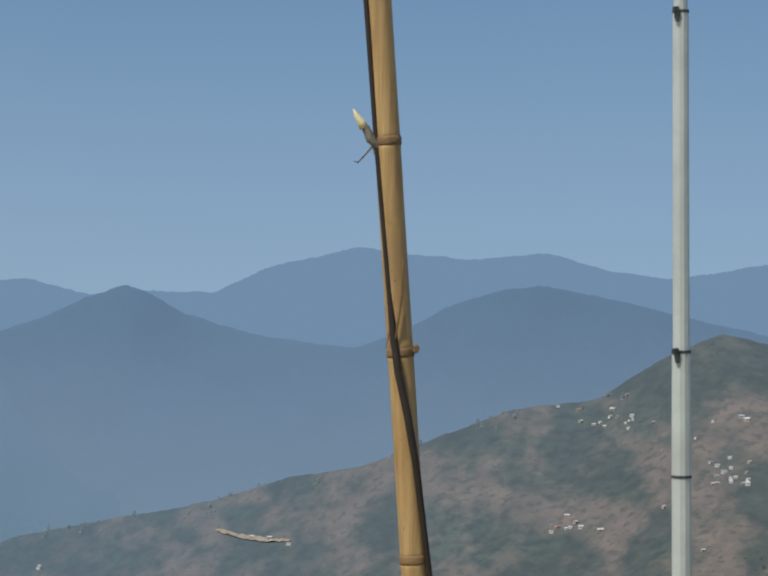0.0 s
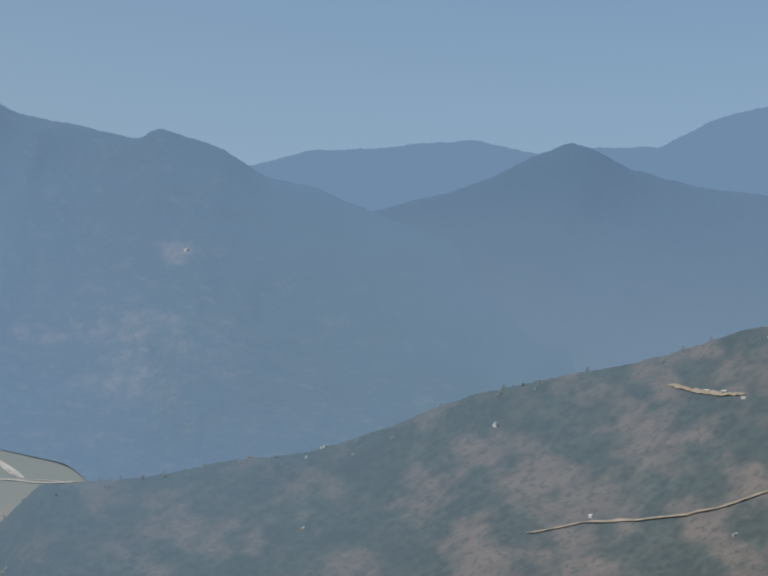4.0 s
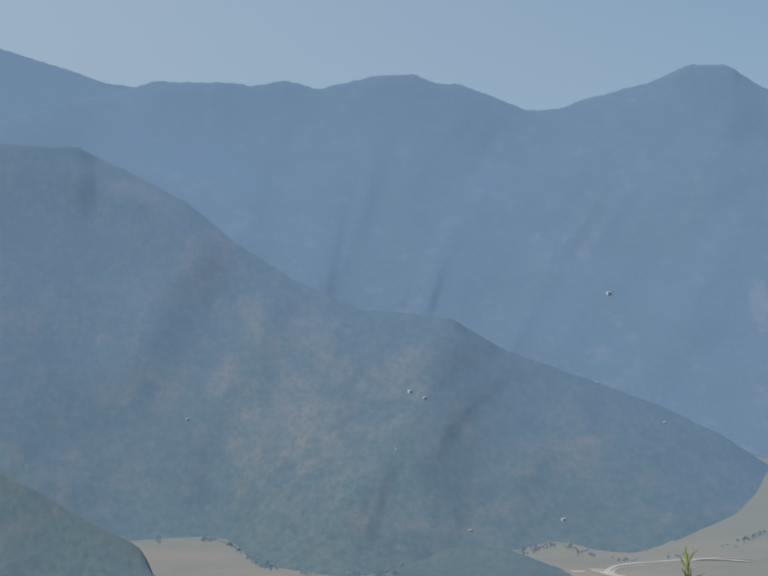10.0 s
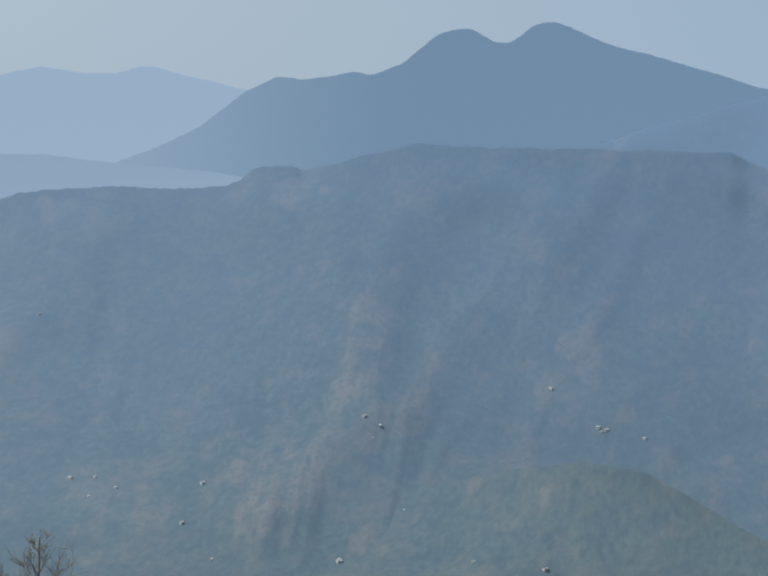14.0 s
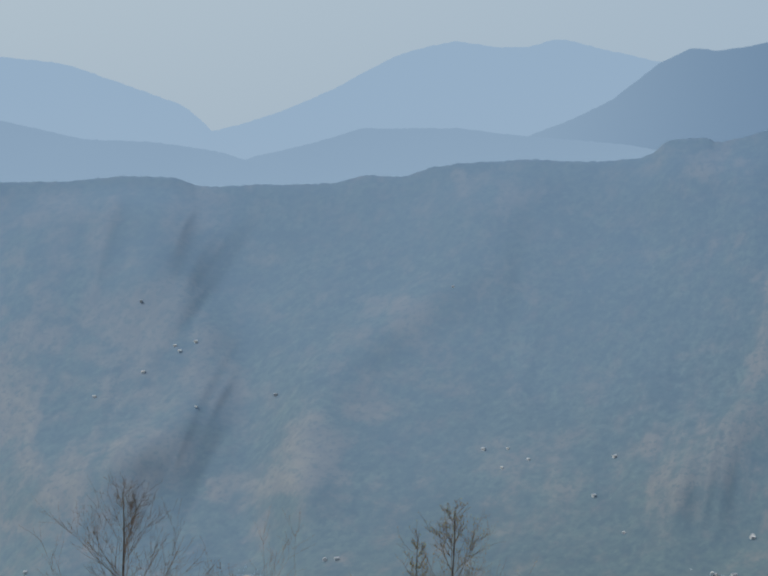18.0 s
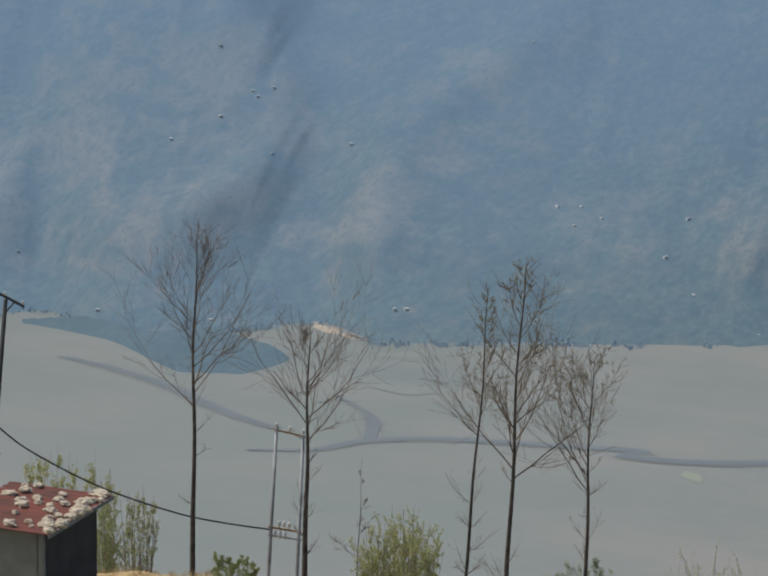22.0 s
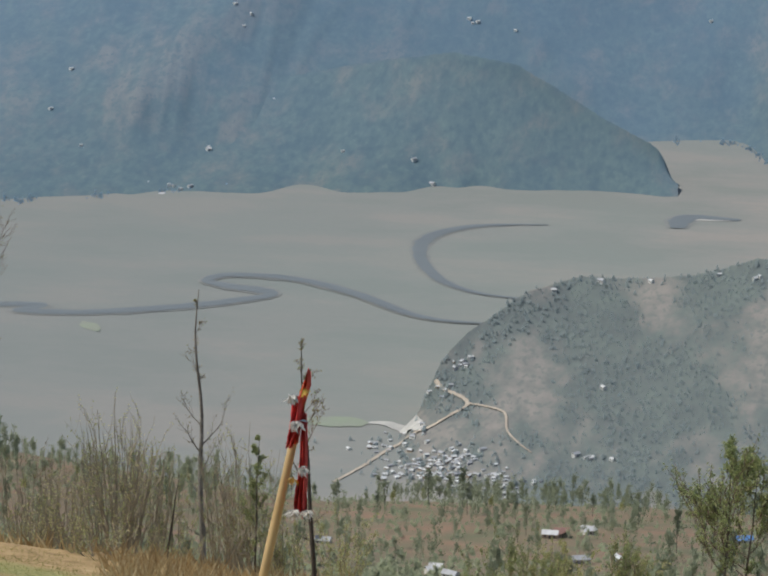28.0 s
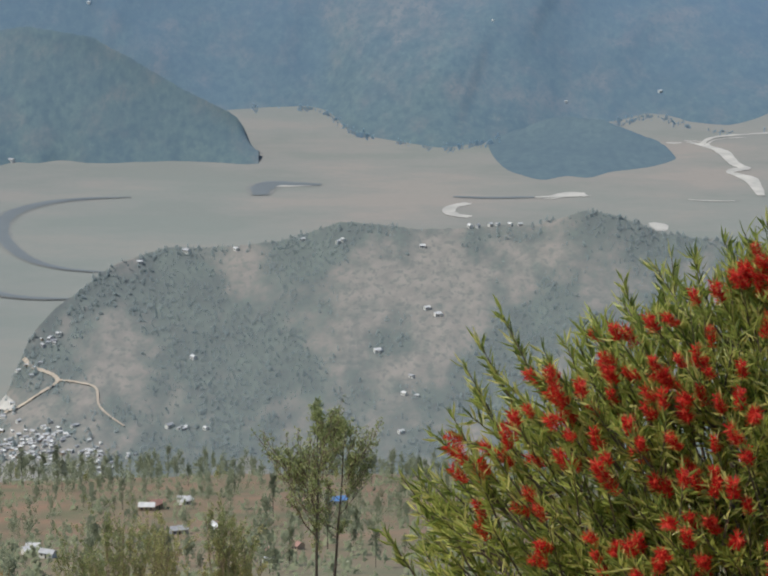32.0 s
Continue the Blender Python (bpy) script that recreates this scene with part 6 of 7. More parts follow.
braid("sand_strip", [( -6.12, -11.17 ), ( -5.65, -11.16 ), ( -5.05, -11.14 )], [10, 26, 8], sand_mat, "pale sand beside the river arm", "sandbank", seed=13)
braid("gravel_fork", [( 3.85, -10.03 ), ( 4.17, -10.10 ), ( 4.67, -10.24 ), ( 4.97, -10.52 ), ( 5.21, -10.62 ), ( 4.86, -10.72 ), ( 5.33, -10.85 ), ( 5.52, -11.08 ), ( 5.62, -11.25 )], [14, 20, 34, 26, 30, 18, 34, 26, 16], sand_mat, "braided pale gravel bed of the river", "riverbed", seed=14)
braid("gravel_arm", [( 4.16, -10.08 ), ( 4.49, -9.90 ), ( 5.61, -9.78 ), ( 6.66, -9.71 ), ( 7.60, -9.76 )], [12, 14, 18, 22, 8], sand_mat, "pale gravel arm of the river", "riverbed", seed=15)
braid("gravel_spot", [( 3.33, -10.06 ), ( 3.50, -10.07 ), ( 3.68, -10.06 )], [8, 18, 8], sand_mat, "pale patch of gravel", "riverbed", seed=16)
braid("gravel_line", [( 3.89, -11.39 ), ( 4.42, -11.41 ), ( 5.00, -11.39 )], [5, 9, 5], sand_mat, "thin pale line of gravel", "riverbed", seed=17)
braid("gravel_low", [( 3.03, -11.96 ), ( 3.21, -12.03 ), ( 3.27, -12.15 )], [14, 40, 20], sand_mat, "pale patch of gravel", "riverbed", seed=18)
braid("gravel_upstream", [( 6.92, -6.65 ), ( 7.15, -6.87 ), ( 7.90, -7.20 ), ( 8.59, -7.40 ), ( 9.41, -7.68 ), ( 9.87, -7.88 ), ( 10.22, -8.14 ), ( 10.45, -8.33 )], [16, 20, 26, 24, 14, 14, 18, 10], sand_mat, "pale braided riverbed upstream", "riverbed", seed=19)
braid("gravel_cross", [( 8.66, -8.35 ), ( 9.39, -8.35 ), ( 10.09, -8.34 ), ( 10.91, -8.46 ), ( 11.70, -8.48 )], [8, 12, 20, 22, 16], sand_mat, "pale gravel bar across the valley", "riverbed", seed=20)
braid("gravel_zigzag", [( 9.86, -8.36 ), ( 9.39, -8.49 ), ( 8.82, -8.59 ), ( 9.20, -8.79 ), ( 8.67, -8.97 ), ( 9.13, -9.13 ), ( 9.72, -9.33 ), ( 9.30, -9.41 ), ( 8.65, -9.54 )], [10, 16, 26, 36, 20, 14, 16, 20, 8], sand_mat, "braided pale gravel bends", "riverbed", seed=21)
braid("gravel_right", [( 12.62, -8.55 ), ( 12.79, -8.56 ), ( 13.09, -8.57 )], [8, 16, 8], sand_mat, "pale gravel patch below the hillside", "riverbed", seed=22)

# ---- houses ----
HOUSE_WALLS = [simple("whitewash", (0.78, 0.76, 0.72, 1), (0.66, 0.64, 0.60, 1), 0.5, 0.8), simple("tan_wall", (0.50, 0.40, 0.30, 1), (0.40, 0.32, 0.24, 1), 0.5, 0.85), simple("grey_wall", (0.45, 0.45, 0.45, 1), (0.35, 0.35, 0.36, 1), 0.5, 0.85)]
HOUSE_ROOFS = [simple("bright_sheet", (0.66, 0.66, 0.66, 1), (0.52, 0.52, 0.53, 1), 0.4, 0.6), simple("dull_sheet", (0.42, 0.43, 0.45, 1), (0.34, 0.34, 0.36, 1), 0.4, 0.5), simple("red_sheet", (0.38, 0.22, 0.18, 1), (0.30, 0.17, 0.14, 1), 0.4, 0.6), simple("blue_sheet", (0.12, 0.26, 0.52, 1), (0.10, 0.2, 0.42, 1), 0.4, 0.5), simple("teal_sheet", (0.10, 0.34, 0.28, 1), (0.08, 0.26, 0.22, 1), 0.4, 0.6)]
pane_dark = simple("dark_opening", (0.06, 0.06, 0.07, 1), (0.04, 0.04, 0.05, 1), 1.0, 0.4)


def house(w, d, h, rise, wall, roof, label, fine=True):
    """A small gabled house with sheet roof, door and windows; its front faces -y."""
    t = tagged(new("house"), label, "house", "valley houses")
    s = Shape()
    s.box((0, 0, h / 2 - 0.6), (w, d, h + 1.2))
    b = len(s.V)
    for x in (-w / 2, w / 2):
        s.V += [Vector((x, -d / 2, h)), Vector((x, d / 2, h)), Vector((x, 0, h + rise * 0.97))]
    s.F += [(b, b + 2, b + 1), (b + 3, b + 4, b + 5)]
    piece("wall", s, wall, t)
    s = Shape()
    o, th = 0.09 * d, 0.12
    for sg in (-1, 1):
        b = len(s.V)
        for lay in (0, th):
            for x in (-w / 2 - o, w / 2 + o):
                s.V += [Vector((x, sg * (d / 2 + o), h - rise * 0.18 + lay)), Vector((x, 0, h + rise + lay))]
        s.F += [(b, b + 1, b + 3, b + 2), (b + 4, b + 6, b + 7, b + 5), (b, b + 2, b + 6, b + 4), (b, b + 4, b + 5, b + 1), (b + 2, b + 3, b + 7, b + 6)]
    piece("roof", s, roof, t)
    if fine:
        for nm, x, z, sw, sh in (("door", 0.0, 1.0, 0.9, 2.0), ("window", -w * 0.3, 1.5, 0.9, 0.9), ("window", w * 0.3, 1.5, 0.9, 0.9)):
            s = Shape()
            s.box((x, -d / 2 - 0.02, z), (sw, 0.08, sh))
            piece(nm, s, pane_dark, t)
    return t


rng = random.Random(31)
KINDS = []
for i, (wl, rf, lab) in enumerate(((0, 0, "white house with bright sheet roof"), (1, 0, "tan house with bright sheet roof"), (2, 1, "grey house with dull sheet roof"), (1, 2, "tan house with rusty red roof"), (0, 1, "white house with grey sheet roof"), (0, 3, "white house with blue sheet roof"))):
    KINDS.append(house(6.0 + i % 3, 4.2 + 0.3 * (i % 2), 2.6, 1.3, HOUSE_WALLS[wl], HOUSE_ROOFS[rf], lab, True))
used = set()


def put_house(p, size=1.0, kind=None, turn=None):
    k = kind if kind is not None else rng.choice([0, 0, 1, 1, 2, 3, 4, 4])
    m = Matrix.Translation(p) @ pose(0, 0, 0, 0, 0, turn if turn is not None else rng.uniform(-70, 70))
    if k in used:
        ob = copy_thing(KINDS[k], m)
    else:
        ob = KINDS[k]
        ob.matrix_world = m
        used.add(k)
    ob.scale = (size, size, size)
    return ob


def hill_or_floor(az, el, sheet="hill_with_village"):
    a, R, Z = SHEETS[sheet]
    f = floor_at(az, el)
    if az < a[0] or az > a[-1]:
        return f
    p = on_sheet(sheet, az, el)
    return p if p.length < f.length else f


VILLAGE = [( -13.71, -16.72 , .5, .16, 16), ( -12.18, -17.20 , 1.1, .34, 85), ( -12.97, -17.33 , .6, .2, 22), ( -11.64, -16.96 , .4, .2, 14), ( -10.47, -17.69 , .4, .3, 24), ( -9.74, -17.50 , .2, .06, 4), ( -8.42, -16.92 , .4, .08, 5), ( -11.73, -14.69 , .3, .2, 7), ( -11.97, -15.28 , .2, .2, 5), ( -12.98, -16.46 , .4, .08, 6), ( -12.66, -16.24 , .2, .15, 3)]
for az, el, wa, we, n in VILLAGE:
    for k in range(n):
        put_house(hill_or_floor(az + rng.gauss(0, 0.6) * wa, el + rng.gauss(0, 0.6) * we), rng.uniform(0.36, 0.62), rng.choice([0, 0, 0, 1, 2, 4, 4]))
HILL_SPOTS = [( -8.28, -12.74 ), ( -7.07, -12.69 ), ( -5.44, -12.48 ), ( -4.58, -12.53 ), ( -4.46, -12.50 ), ( -2.52, -12.66 ), ( -3.62, -15.14 ), ( -3.56, -15.16 ), ( -2.77, -15.75 ), ( -2.65, -16.21 ), ( -2.95, -16.18 ), ( -2.06, -14.29 ), ( -2.14, -14.26 ), ( -2.40, -14.12 ), ( -8.15, -15.27 ), ( -8.78, -16.88 ), ( -7.88, -16.94 ), ( -11.42, -14.61 ), ( -3.03, -17.06 ), ( -9.42, -12.98 ), ( -1.36, -12.14 ), ( -1.18, -12.16 ), ( -0.88, -12.11 ), ( -0.70, -12.06 ), ( -0.39, -11.85 ), ( -0.15, -11.84 )]
for az, el in HILL_SPOTS:
    put_house(hill_or_floor(az, el), rng.uniform(0.55, 0.85), rng.choice([0, 0, 4]))
SLOPE_SPOTS = [( 38.00, -5.31 ), ( 38.16, -5.39 ), ( 38.56, -5.52 ), ( 38.53, -4.01 ), ( 38.41, -3.99 ), ( 37.73, -4.11 ), ( 34.55, -3.89 ), ( 34.08, -3.79 ), ( 35.71, -3.45 ), ( 34.92, -4.20 ), ( 34.63, -6.66 ), ( 35.09, -6.71 ), ( 37.52, -7.07 ), ( 36.59, -6.14 ), ( 33.93, -6.73 ), ( 21.77, -7.55 ), ( 18.32, -8.15 ), ( 21.76, -7.57 ), ( 29.30, -8.35 ), ( 23.98, -9.78 ), ( 27.40, -10.30 ), ( 28.61, -10.39 ), ( 28.51, -9.14 ), ( 17.66, -7.42 ), ( 15.84, -7.63 ), ( 27.21, -6.94 ), ( 27.67, -7.04 ), ( 26.80, -6.90 ), ( 17.05, -9.88 ), ( 17.56, -7.37 ), ( 17.20, -8.16 )]
for az, el in SLOPE_SPOTS:
    put_house(on_sheet("hillside_right", az, el), rng.uniform(0.3, 0.5))
# hamlets on the upper part of the brown hillside
for az, el, wa, we, n in ((35.6, -4.1, .7, .25, 12), (38.2, -5.3, .8, .4, 14), (37.2, -4.6, .9, .2, 8), (34.5, -6.6, .9, .2, 8)):
    for k in range(n):
        put_house(on_sheet("hillside_right", az + rng.gauss(0, 0.6) * wa, el + rng.gauss(0, 0.6) * we), rng.uniform(0.25, 0.42))
WALL_SPOTS = [( -31.01, -4.84 ), ( -31.39, -5.06 ), ( -31.51, -4.89 ), ( -32.28, -5.53 ), ( -33.45, -6.04 ), ( -29.14, -6.14 ), ( -24.84, -3.68 ), ( -28.07, -10.10 ), ( -27.77, -10.06 ), ( -24.19, -7.54 ), ( -23.61, -7.56 ), ( -23.76, -8.00 ), ( -23.12, -7.78 ), ( -21.06, -7.74 ), ( -20.87, -9.58 ), ( -21.57, -8.70 ), ( -35.20, -10.10 ), ( -37.10, -8.72 ), ( -32.50, -10.35 ), ( -31.05, -6.36 ), ( -32.28, -3.86 ), ( -12.69, -5.66 ), ( -11.58, -6.60 ), ( -11.38, -6.63 ), ( -11.50, -6.67 ), ( -10.48, -6.84 ), ( -16.78, -6.50 ), ( -17.16, -6.24 ), ( -16.96, -6.77 ), ( -5.86, -6.53 ), ( -17.82, -9.62 ), ( -14.59, -9.71 ), ( -16.27, -8.48 ), ( -0.88, -7.26 ), ( -0.20, -6.01 ), ( -0.55, -5.89 ), ( 0.90, -9.15 ), ( 3.92, -5.17 ), ( 5.52, -6.54 ), ( 3.14, -8.87 )]
for az, el in WALL_SPOTS:
    put_house(on_sheet("backdrop_valley_wall", az, el), rng.uniform(0.5, 0.85), 0)
SHORE_SPOTS = [( -17.81, -9.66 ), ( -19.22, -10.16 ), ( -19.16, -10.39 ), ( -18.68, -10.53 ), ( -18.51, -10.61 ), ( -18.27, -10.54 ), ( -20.86, -9.57 ), ( -22.21, -9.63 ), ( -28.05, -10.08 ), ( -27.77, -10.07 ), ( -19.31, -10.44 ), ( -18.78, -10.51 ), ( -18.96, -10.74 ), ( -17.83, -9.67 ), ( -14.59, -9.70 ), ( -12.87, -9.92 ), ( -12.42, -10.48 ), ( -20.88, -9.70 ), ( -20.22, -9.05 ), ( -20.57, -8.90 ), ( -20.80, -8.75 ), ( -9.18, -8.48 )]
for az, el in SHORE_SPOTS:
    put_house(on_sheet("backdrop_foothill" if -25 < az < -6.7 and el < -8.6 else "backdrop_valley_wall", az, el), rng.uniform(0.6, 1.0), rng.choice([0, 0, 4]))
for az, el in [( 9.10, -4.48 ), ( 9.02, -4.41 ), ( 9.19, -4.58 ), ( 8.62, -4.35 ), ( 4.18, -3.52 ), ( 14.51, -3.18 ), ( 14.55, -3.17 )]:
    put_house(on_sheet("backdrop_range_main", az, el), rng.uniform(0.8, 1.3), 0)


def land_at(az, el, r0=95.0, r1=760.0):
    """Where the sight line meets the farmed slope."""
    r = np.linspace(r0, r1, 600)
    z = ground_height(r, r * 0 + az)
    e = np.degrees(np.arctan2(z - EYE_H, r))
    k = int(np.argmax(e >= el))
    k = k if e[k] >= el else int(np.argmax(e))
    return at(az, r[k], float(z[k]))


FARMS = [( -8.42, -18.69 , 0), ( -9.37, -18.80 , 1), ( -9.10, -18.74 , 3), ( -6.33, -20.11 , 4), ( -6.27, -19.94 , 3), ( -12.31, -19.70 , 0), ( -11.85, -19.79 , 4), ( -4.60, -18.74 , 5), ( -7.67, -19.34 , 1), ( -8.59, -19.37 , 2), ( -5.65, -19.77 , 3), ( -12.21, -19.63 , 0), ( -9.16, -18.76 , 3), ( -8.43, -18.67 , 0), ( -15.04, -19.02 , 4)]
for az, el, k in FARMS:
    p = land_at(az, el)
    put_house(p, max(0.25, min(0.6, p.length / 1100)), k)
# the farm buildings just below the lawn
for (p, sz, k, tn) in (((-54.46, 140.19, -48.61), 0.62, 4, 25), ((-54.60, 145.49, -50.17), 0.62, 2, 15), ((-73.53, 175.62, -59.90), 0.5, 0, -20), ((-51.08, 130.78, -44.03), 0.5, 2, 30), ((-119.69, 275.53, -87.85), 0.6, 0, 20), ((-108.69, 258.48, -83.98), 0.55, 4, -30), ((-133.89, 302.06, -95.76), 0.6, 1, 10), ((-92.68, 221.82, -74.13), 0.45, 0, 40), ((-127.65, 226.96, -75.50), 0.5, 1, 15), ((-123.01, 206.55, -68.96), 0.6, 2, 10)):
    q = Vector(p)
    q.z = gz(q.x, q.y)
    put_house(q, sz, k, tn)
for p, mat, lab in (((-72.89, 131.55, -44.28), HOUSE_ROOFS[4], "teal tarpaulin tent below the lawn"),):
    q = on_ground(p)
    tent = thing("tarpaulin_tent", Matrix.Translation(q), lab, "tent")
    s = Shape()
    hz = max(1.2, Vector(p).z + 0.5 - q.z)
    for k, (x, z) in enumerate(((-0.65, 0), (-0.6, 0.7 * hz), (-0.25, hz), (0.25, 0.95 * hz), (0.6, 0.6 * hz), (0.65, 0))):
        s.V += [Vector((x, -0.6, z)), Vector((x, 0.8, z))]
    s.F += [(2 * i, 2 * i + 1, 2 * i + 3, 2 * i + 2) for i in range(5)] + [(0, 2, 4, 6, 8, 10), (11, 9, 7, 5, 3, 1)]
    piece("sheet", s, mat, tent)

# the village road and tracks
lay = hill_or_floor
village_land = lambda x, y: max(FLOOR, sheet_height("hill_with_village", x, y))
ribbon("road_village", [( -14.80, -17.57 ), ( -14.07, -17.19 ), ( -13.16, -16.67 ), ( -12.38, -16.24 ), ( -11.78, -15.88 ), ( -11.48, -15.68 ), ( -11.72, -15.49 ), ( -12.09, -15.34 ), ( -12.29, -15.14 )], [2.6, 3, 3.4, 3, 2.8, 3.2, 2.8, 2.6, 2.4], track_mat, "pale dirt road through the village", "road", 0.6, lay, seed=31, drape=village_land)
ribbon("road_hill", [( -11.48, -15.69 ), ( -10.99, -15.75 ), ( -10.56, -15.90 ), ( -10.50, -16.30 ), ( -10.25, -16.59 ), ( -9.88, -16.84 )], [2, 2, 2, 1.7, 1.6, 1.2], track_mat, "pale dirt track round the hill foot", "road", 0.8, lay, seed=32, drape=village_land)
ribbon("yard_village", [( -13.93, -16.16 ), ( -13.47, -16.18 ), ( -12.98, -16.25 ), ( -12.59, -16.29 )], [4, 11, 13, 5], sand_mat, "bare sandy yard beside the village", "yard", 0.6, lay, seed=33, drape=village_land)
ribbon("field_green", [( -15.78, -16.12 ), ( -14.56, -16.14 ), ( -14.02, -16.21 )], [14, 30, 12], meadow_mat, "faint green meadow beside the village", "field", 0.5, seed=34)

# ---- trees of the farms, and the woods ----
# farm trees: leaf colours paled by a share of painted haze
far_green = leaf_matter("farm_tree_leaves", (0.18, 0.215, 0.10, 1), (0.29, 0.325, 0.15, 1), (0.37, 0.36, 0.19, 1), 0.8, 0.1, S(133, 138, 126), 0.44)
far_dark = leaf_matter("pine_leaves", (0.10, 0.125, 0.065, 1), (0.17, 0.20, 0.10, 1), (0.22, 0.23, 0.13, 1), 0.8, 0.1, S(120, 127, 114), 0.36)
VARIANTS = [leafy_tree(Vector((0, 0, 0)), h, w, lab, 300 + i, mat, 170, conic=c, leaf=lf) for i, (h, w, lab, mat, c, lf) in enumerate(((8.0, 3.6, "grey-green poplar among the farm fields", far_green, 0.45, 0.8), (9.0, 3.0, "tall narrow green tree among the farms", far_green, 0.5, 0.8), (6.5, 3.8, "rounded green tree among the farms", far_green, 0.3, 0.8), (9.5, 3.2, "dark narrow pine among the farms", far_dark, 0.75, 0.75), (5.0, 3.0, "small yellowish tree on the farm slope", willow_mat, 0.3, 0.7)))]
placed = [False] * len(VARIANTS)
rng = random.Random(41)
count = 0
while count < 299:
    az, r = rng.uniform(-24, 9), 230 + 470 * rng.random() ** 0.6
    edge = float(profile(MID_EDGE, np.array([az]))[0])
    dens = float(fractal(np.array([az * 0.55]), np.array([r * 0.012]), 3, 1)[0])
    if dens < 0.45 and r < 600:
        continue
    k = rng.choice([0, 0, 1, 1, 2, 3, 3, 4])
    x, y = r * math.sin(radians(az)), r * math.cos(radians(az))
    m = Matrix.Translation((x, y, gz(x, y) - 0.1)) @ pose(0, 0, 0, 0, 0, rng.uniform(0, 360))
    ob = copy_thing(VARIANTS[k], m) if placed[k] else VARIANTS[k]
    ob.matrix_world = m
    placed[k] = True
    z = rng.uniform(0.5, 1.0) * (0.6 + r / 1800)
    ob.scale = (z * 0.95, z * 0.95, z * rng.uniform(1.0, 1.35))
    count += 1


def woods(name, spots, mat, label, low, high, seed, cards=9):
    """Many small trees on a slope, each a spray of leaf clumps, joined: nobody could count them."""
    rg = np.random.RandomState(seed)
    n = len(spots)
    P = np.repeat(np.array(spots)[:, None], cards, 1)
    h = rg.uniform(low, high, (n, 1)) * (0.6 + 0.8 * rg.rand(n, 1))
    u, a = rg.rand(n, cards), rg.rand(n, cards) * 6.283
    q = h * 0.42 * (1.05 - u) * np.sqrt(rg.rand(n, cards))
    C = P + np.stack([np.cos(a) * q, np.sin(a) * q, h * (0.05 + 0.95 * u)], -1)
    V = np.zeros((n, cards, 3, 3))
    size = h * rg.uniform(0.16, 0.34, (n, cards)) * (1.15 - 0.6 * u)
    # the leaf clumps face the light
    N = np.array([-0.5, -0.62, 0.6]) + rg.uniform(-0.3, 0.3, (n, cards, 3))
    e1 = np.cross(N, rg.uniform(-1, 1, (n, cards, 3)))
    e1 /= np.linalg.norm(e1, axis=-1, keepdims=True) + 1e-6
    e2 = np.cross(N, e1)
    for k in range(3):
        b = 2.094 * k + rg.uniform(-0.5, 0.5, (n, cards, 1))
        V[:, :, k] = C + (e1 * np.cos(b) + e2 * np.sin(b)) * size[..., None]
    m = n * cards
    me = bpy.data.meshes.new(name)
    me.vertices.add(m * 3)
    me.vertices.foreach_set("co", V.astype(np.float32).ravel())
    me.loops.add(m * 3)
    me.loops.foreach_set("vertex_index", np.arange(m * 3, dtype=np.int32))
    me.polygons.add(m)
    me.polygons.foreach_set("loop_start", np.arange(0, m * 3, 3, dtype=np.int32))
    me.polygons.foreach_set("loop_total", np.full(m, 3, dtype=np.int32))
    me.update(calc_edges=True)
    me.materials.append(mat)
    return tagged(new(name, me), label, "woods", kind="stuff")


fp = []
rg = np.random.RandomState(8)
for k in range(6500):
    az, r = rg.uniform(-27, 10), rg.uniform(220, 760)
    x, y = r * math.sin(radians(az)), r * math.cos(radians(az))
    fp.append((x, y, gz(x, y) - 0.3))
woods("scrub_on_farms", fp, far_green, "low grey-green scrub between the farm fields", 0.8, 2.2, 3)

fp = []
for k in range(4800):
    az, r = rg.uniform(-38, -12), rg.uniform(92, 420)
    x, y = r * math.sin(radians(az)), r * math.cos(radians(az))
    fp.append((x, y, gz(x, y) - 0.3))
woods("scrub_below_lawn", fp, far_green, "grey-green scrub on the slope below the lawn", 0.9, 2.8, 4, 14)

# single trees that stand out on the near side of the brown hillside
# half of this leaf colour is painted haze
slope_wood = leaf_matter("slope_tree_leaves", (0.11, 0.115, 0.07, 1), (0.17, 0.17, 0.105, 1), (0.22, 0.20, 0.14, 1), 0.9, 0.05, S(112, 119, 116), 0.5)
az_, R_, Z_ = SHEETS["hillside_right"]
sp = []
rg = np.random.RandomState(21)
while len(sp) < 2600:
    i, k = rg.randint(len(az_)), rg.randint(R_.shape[1] - 1)
    if az_[i] > 24 and R_[i, k] < 1250 and fractal(az_[i:i + 1] * 1.4, np.array([R_[i, k] * 0.012]), 3, 3)[0] > 0.46:
        sp.append(tuple(at(az_[i], R_[i, k], Z_[i, k] - 0.3)))
woods("trees_on_slope", sp, slope_wood, "olive-grey trees on the near side of the brown hillside", 1.6, 3.4, 2, 14)

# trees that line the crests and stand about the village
# mostly painted haze, with a little leaf colour
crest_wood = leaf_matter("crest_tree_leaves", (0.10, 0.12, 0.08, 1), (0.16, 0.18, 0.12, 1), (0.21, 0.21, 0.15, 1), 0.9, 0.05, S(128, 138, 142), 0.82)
rg = np.random.RandomState(31)
sp = []
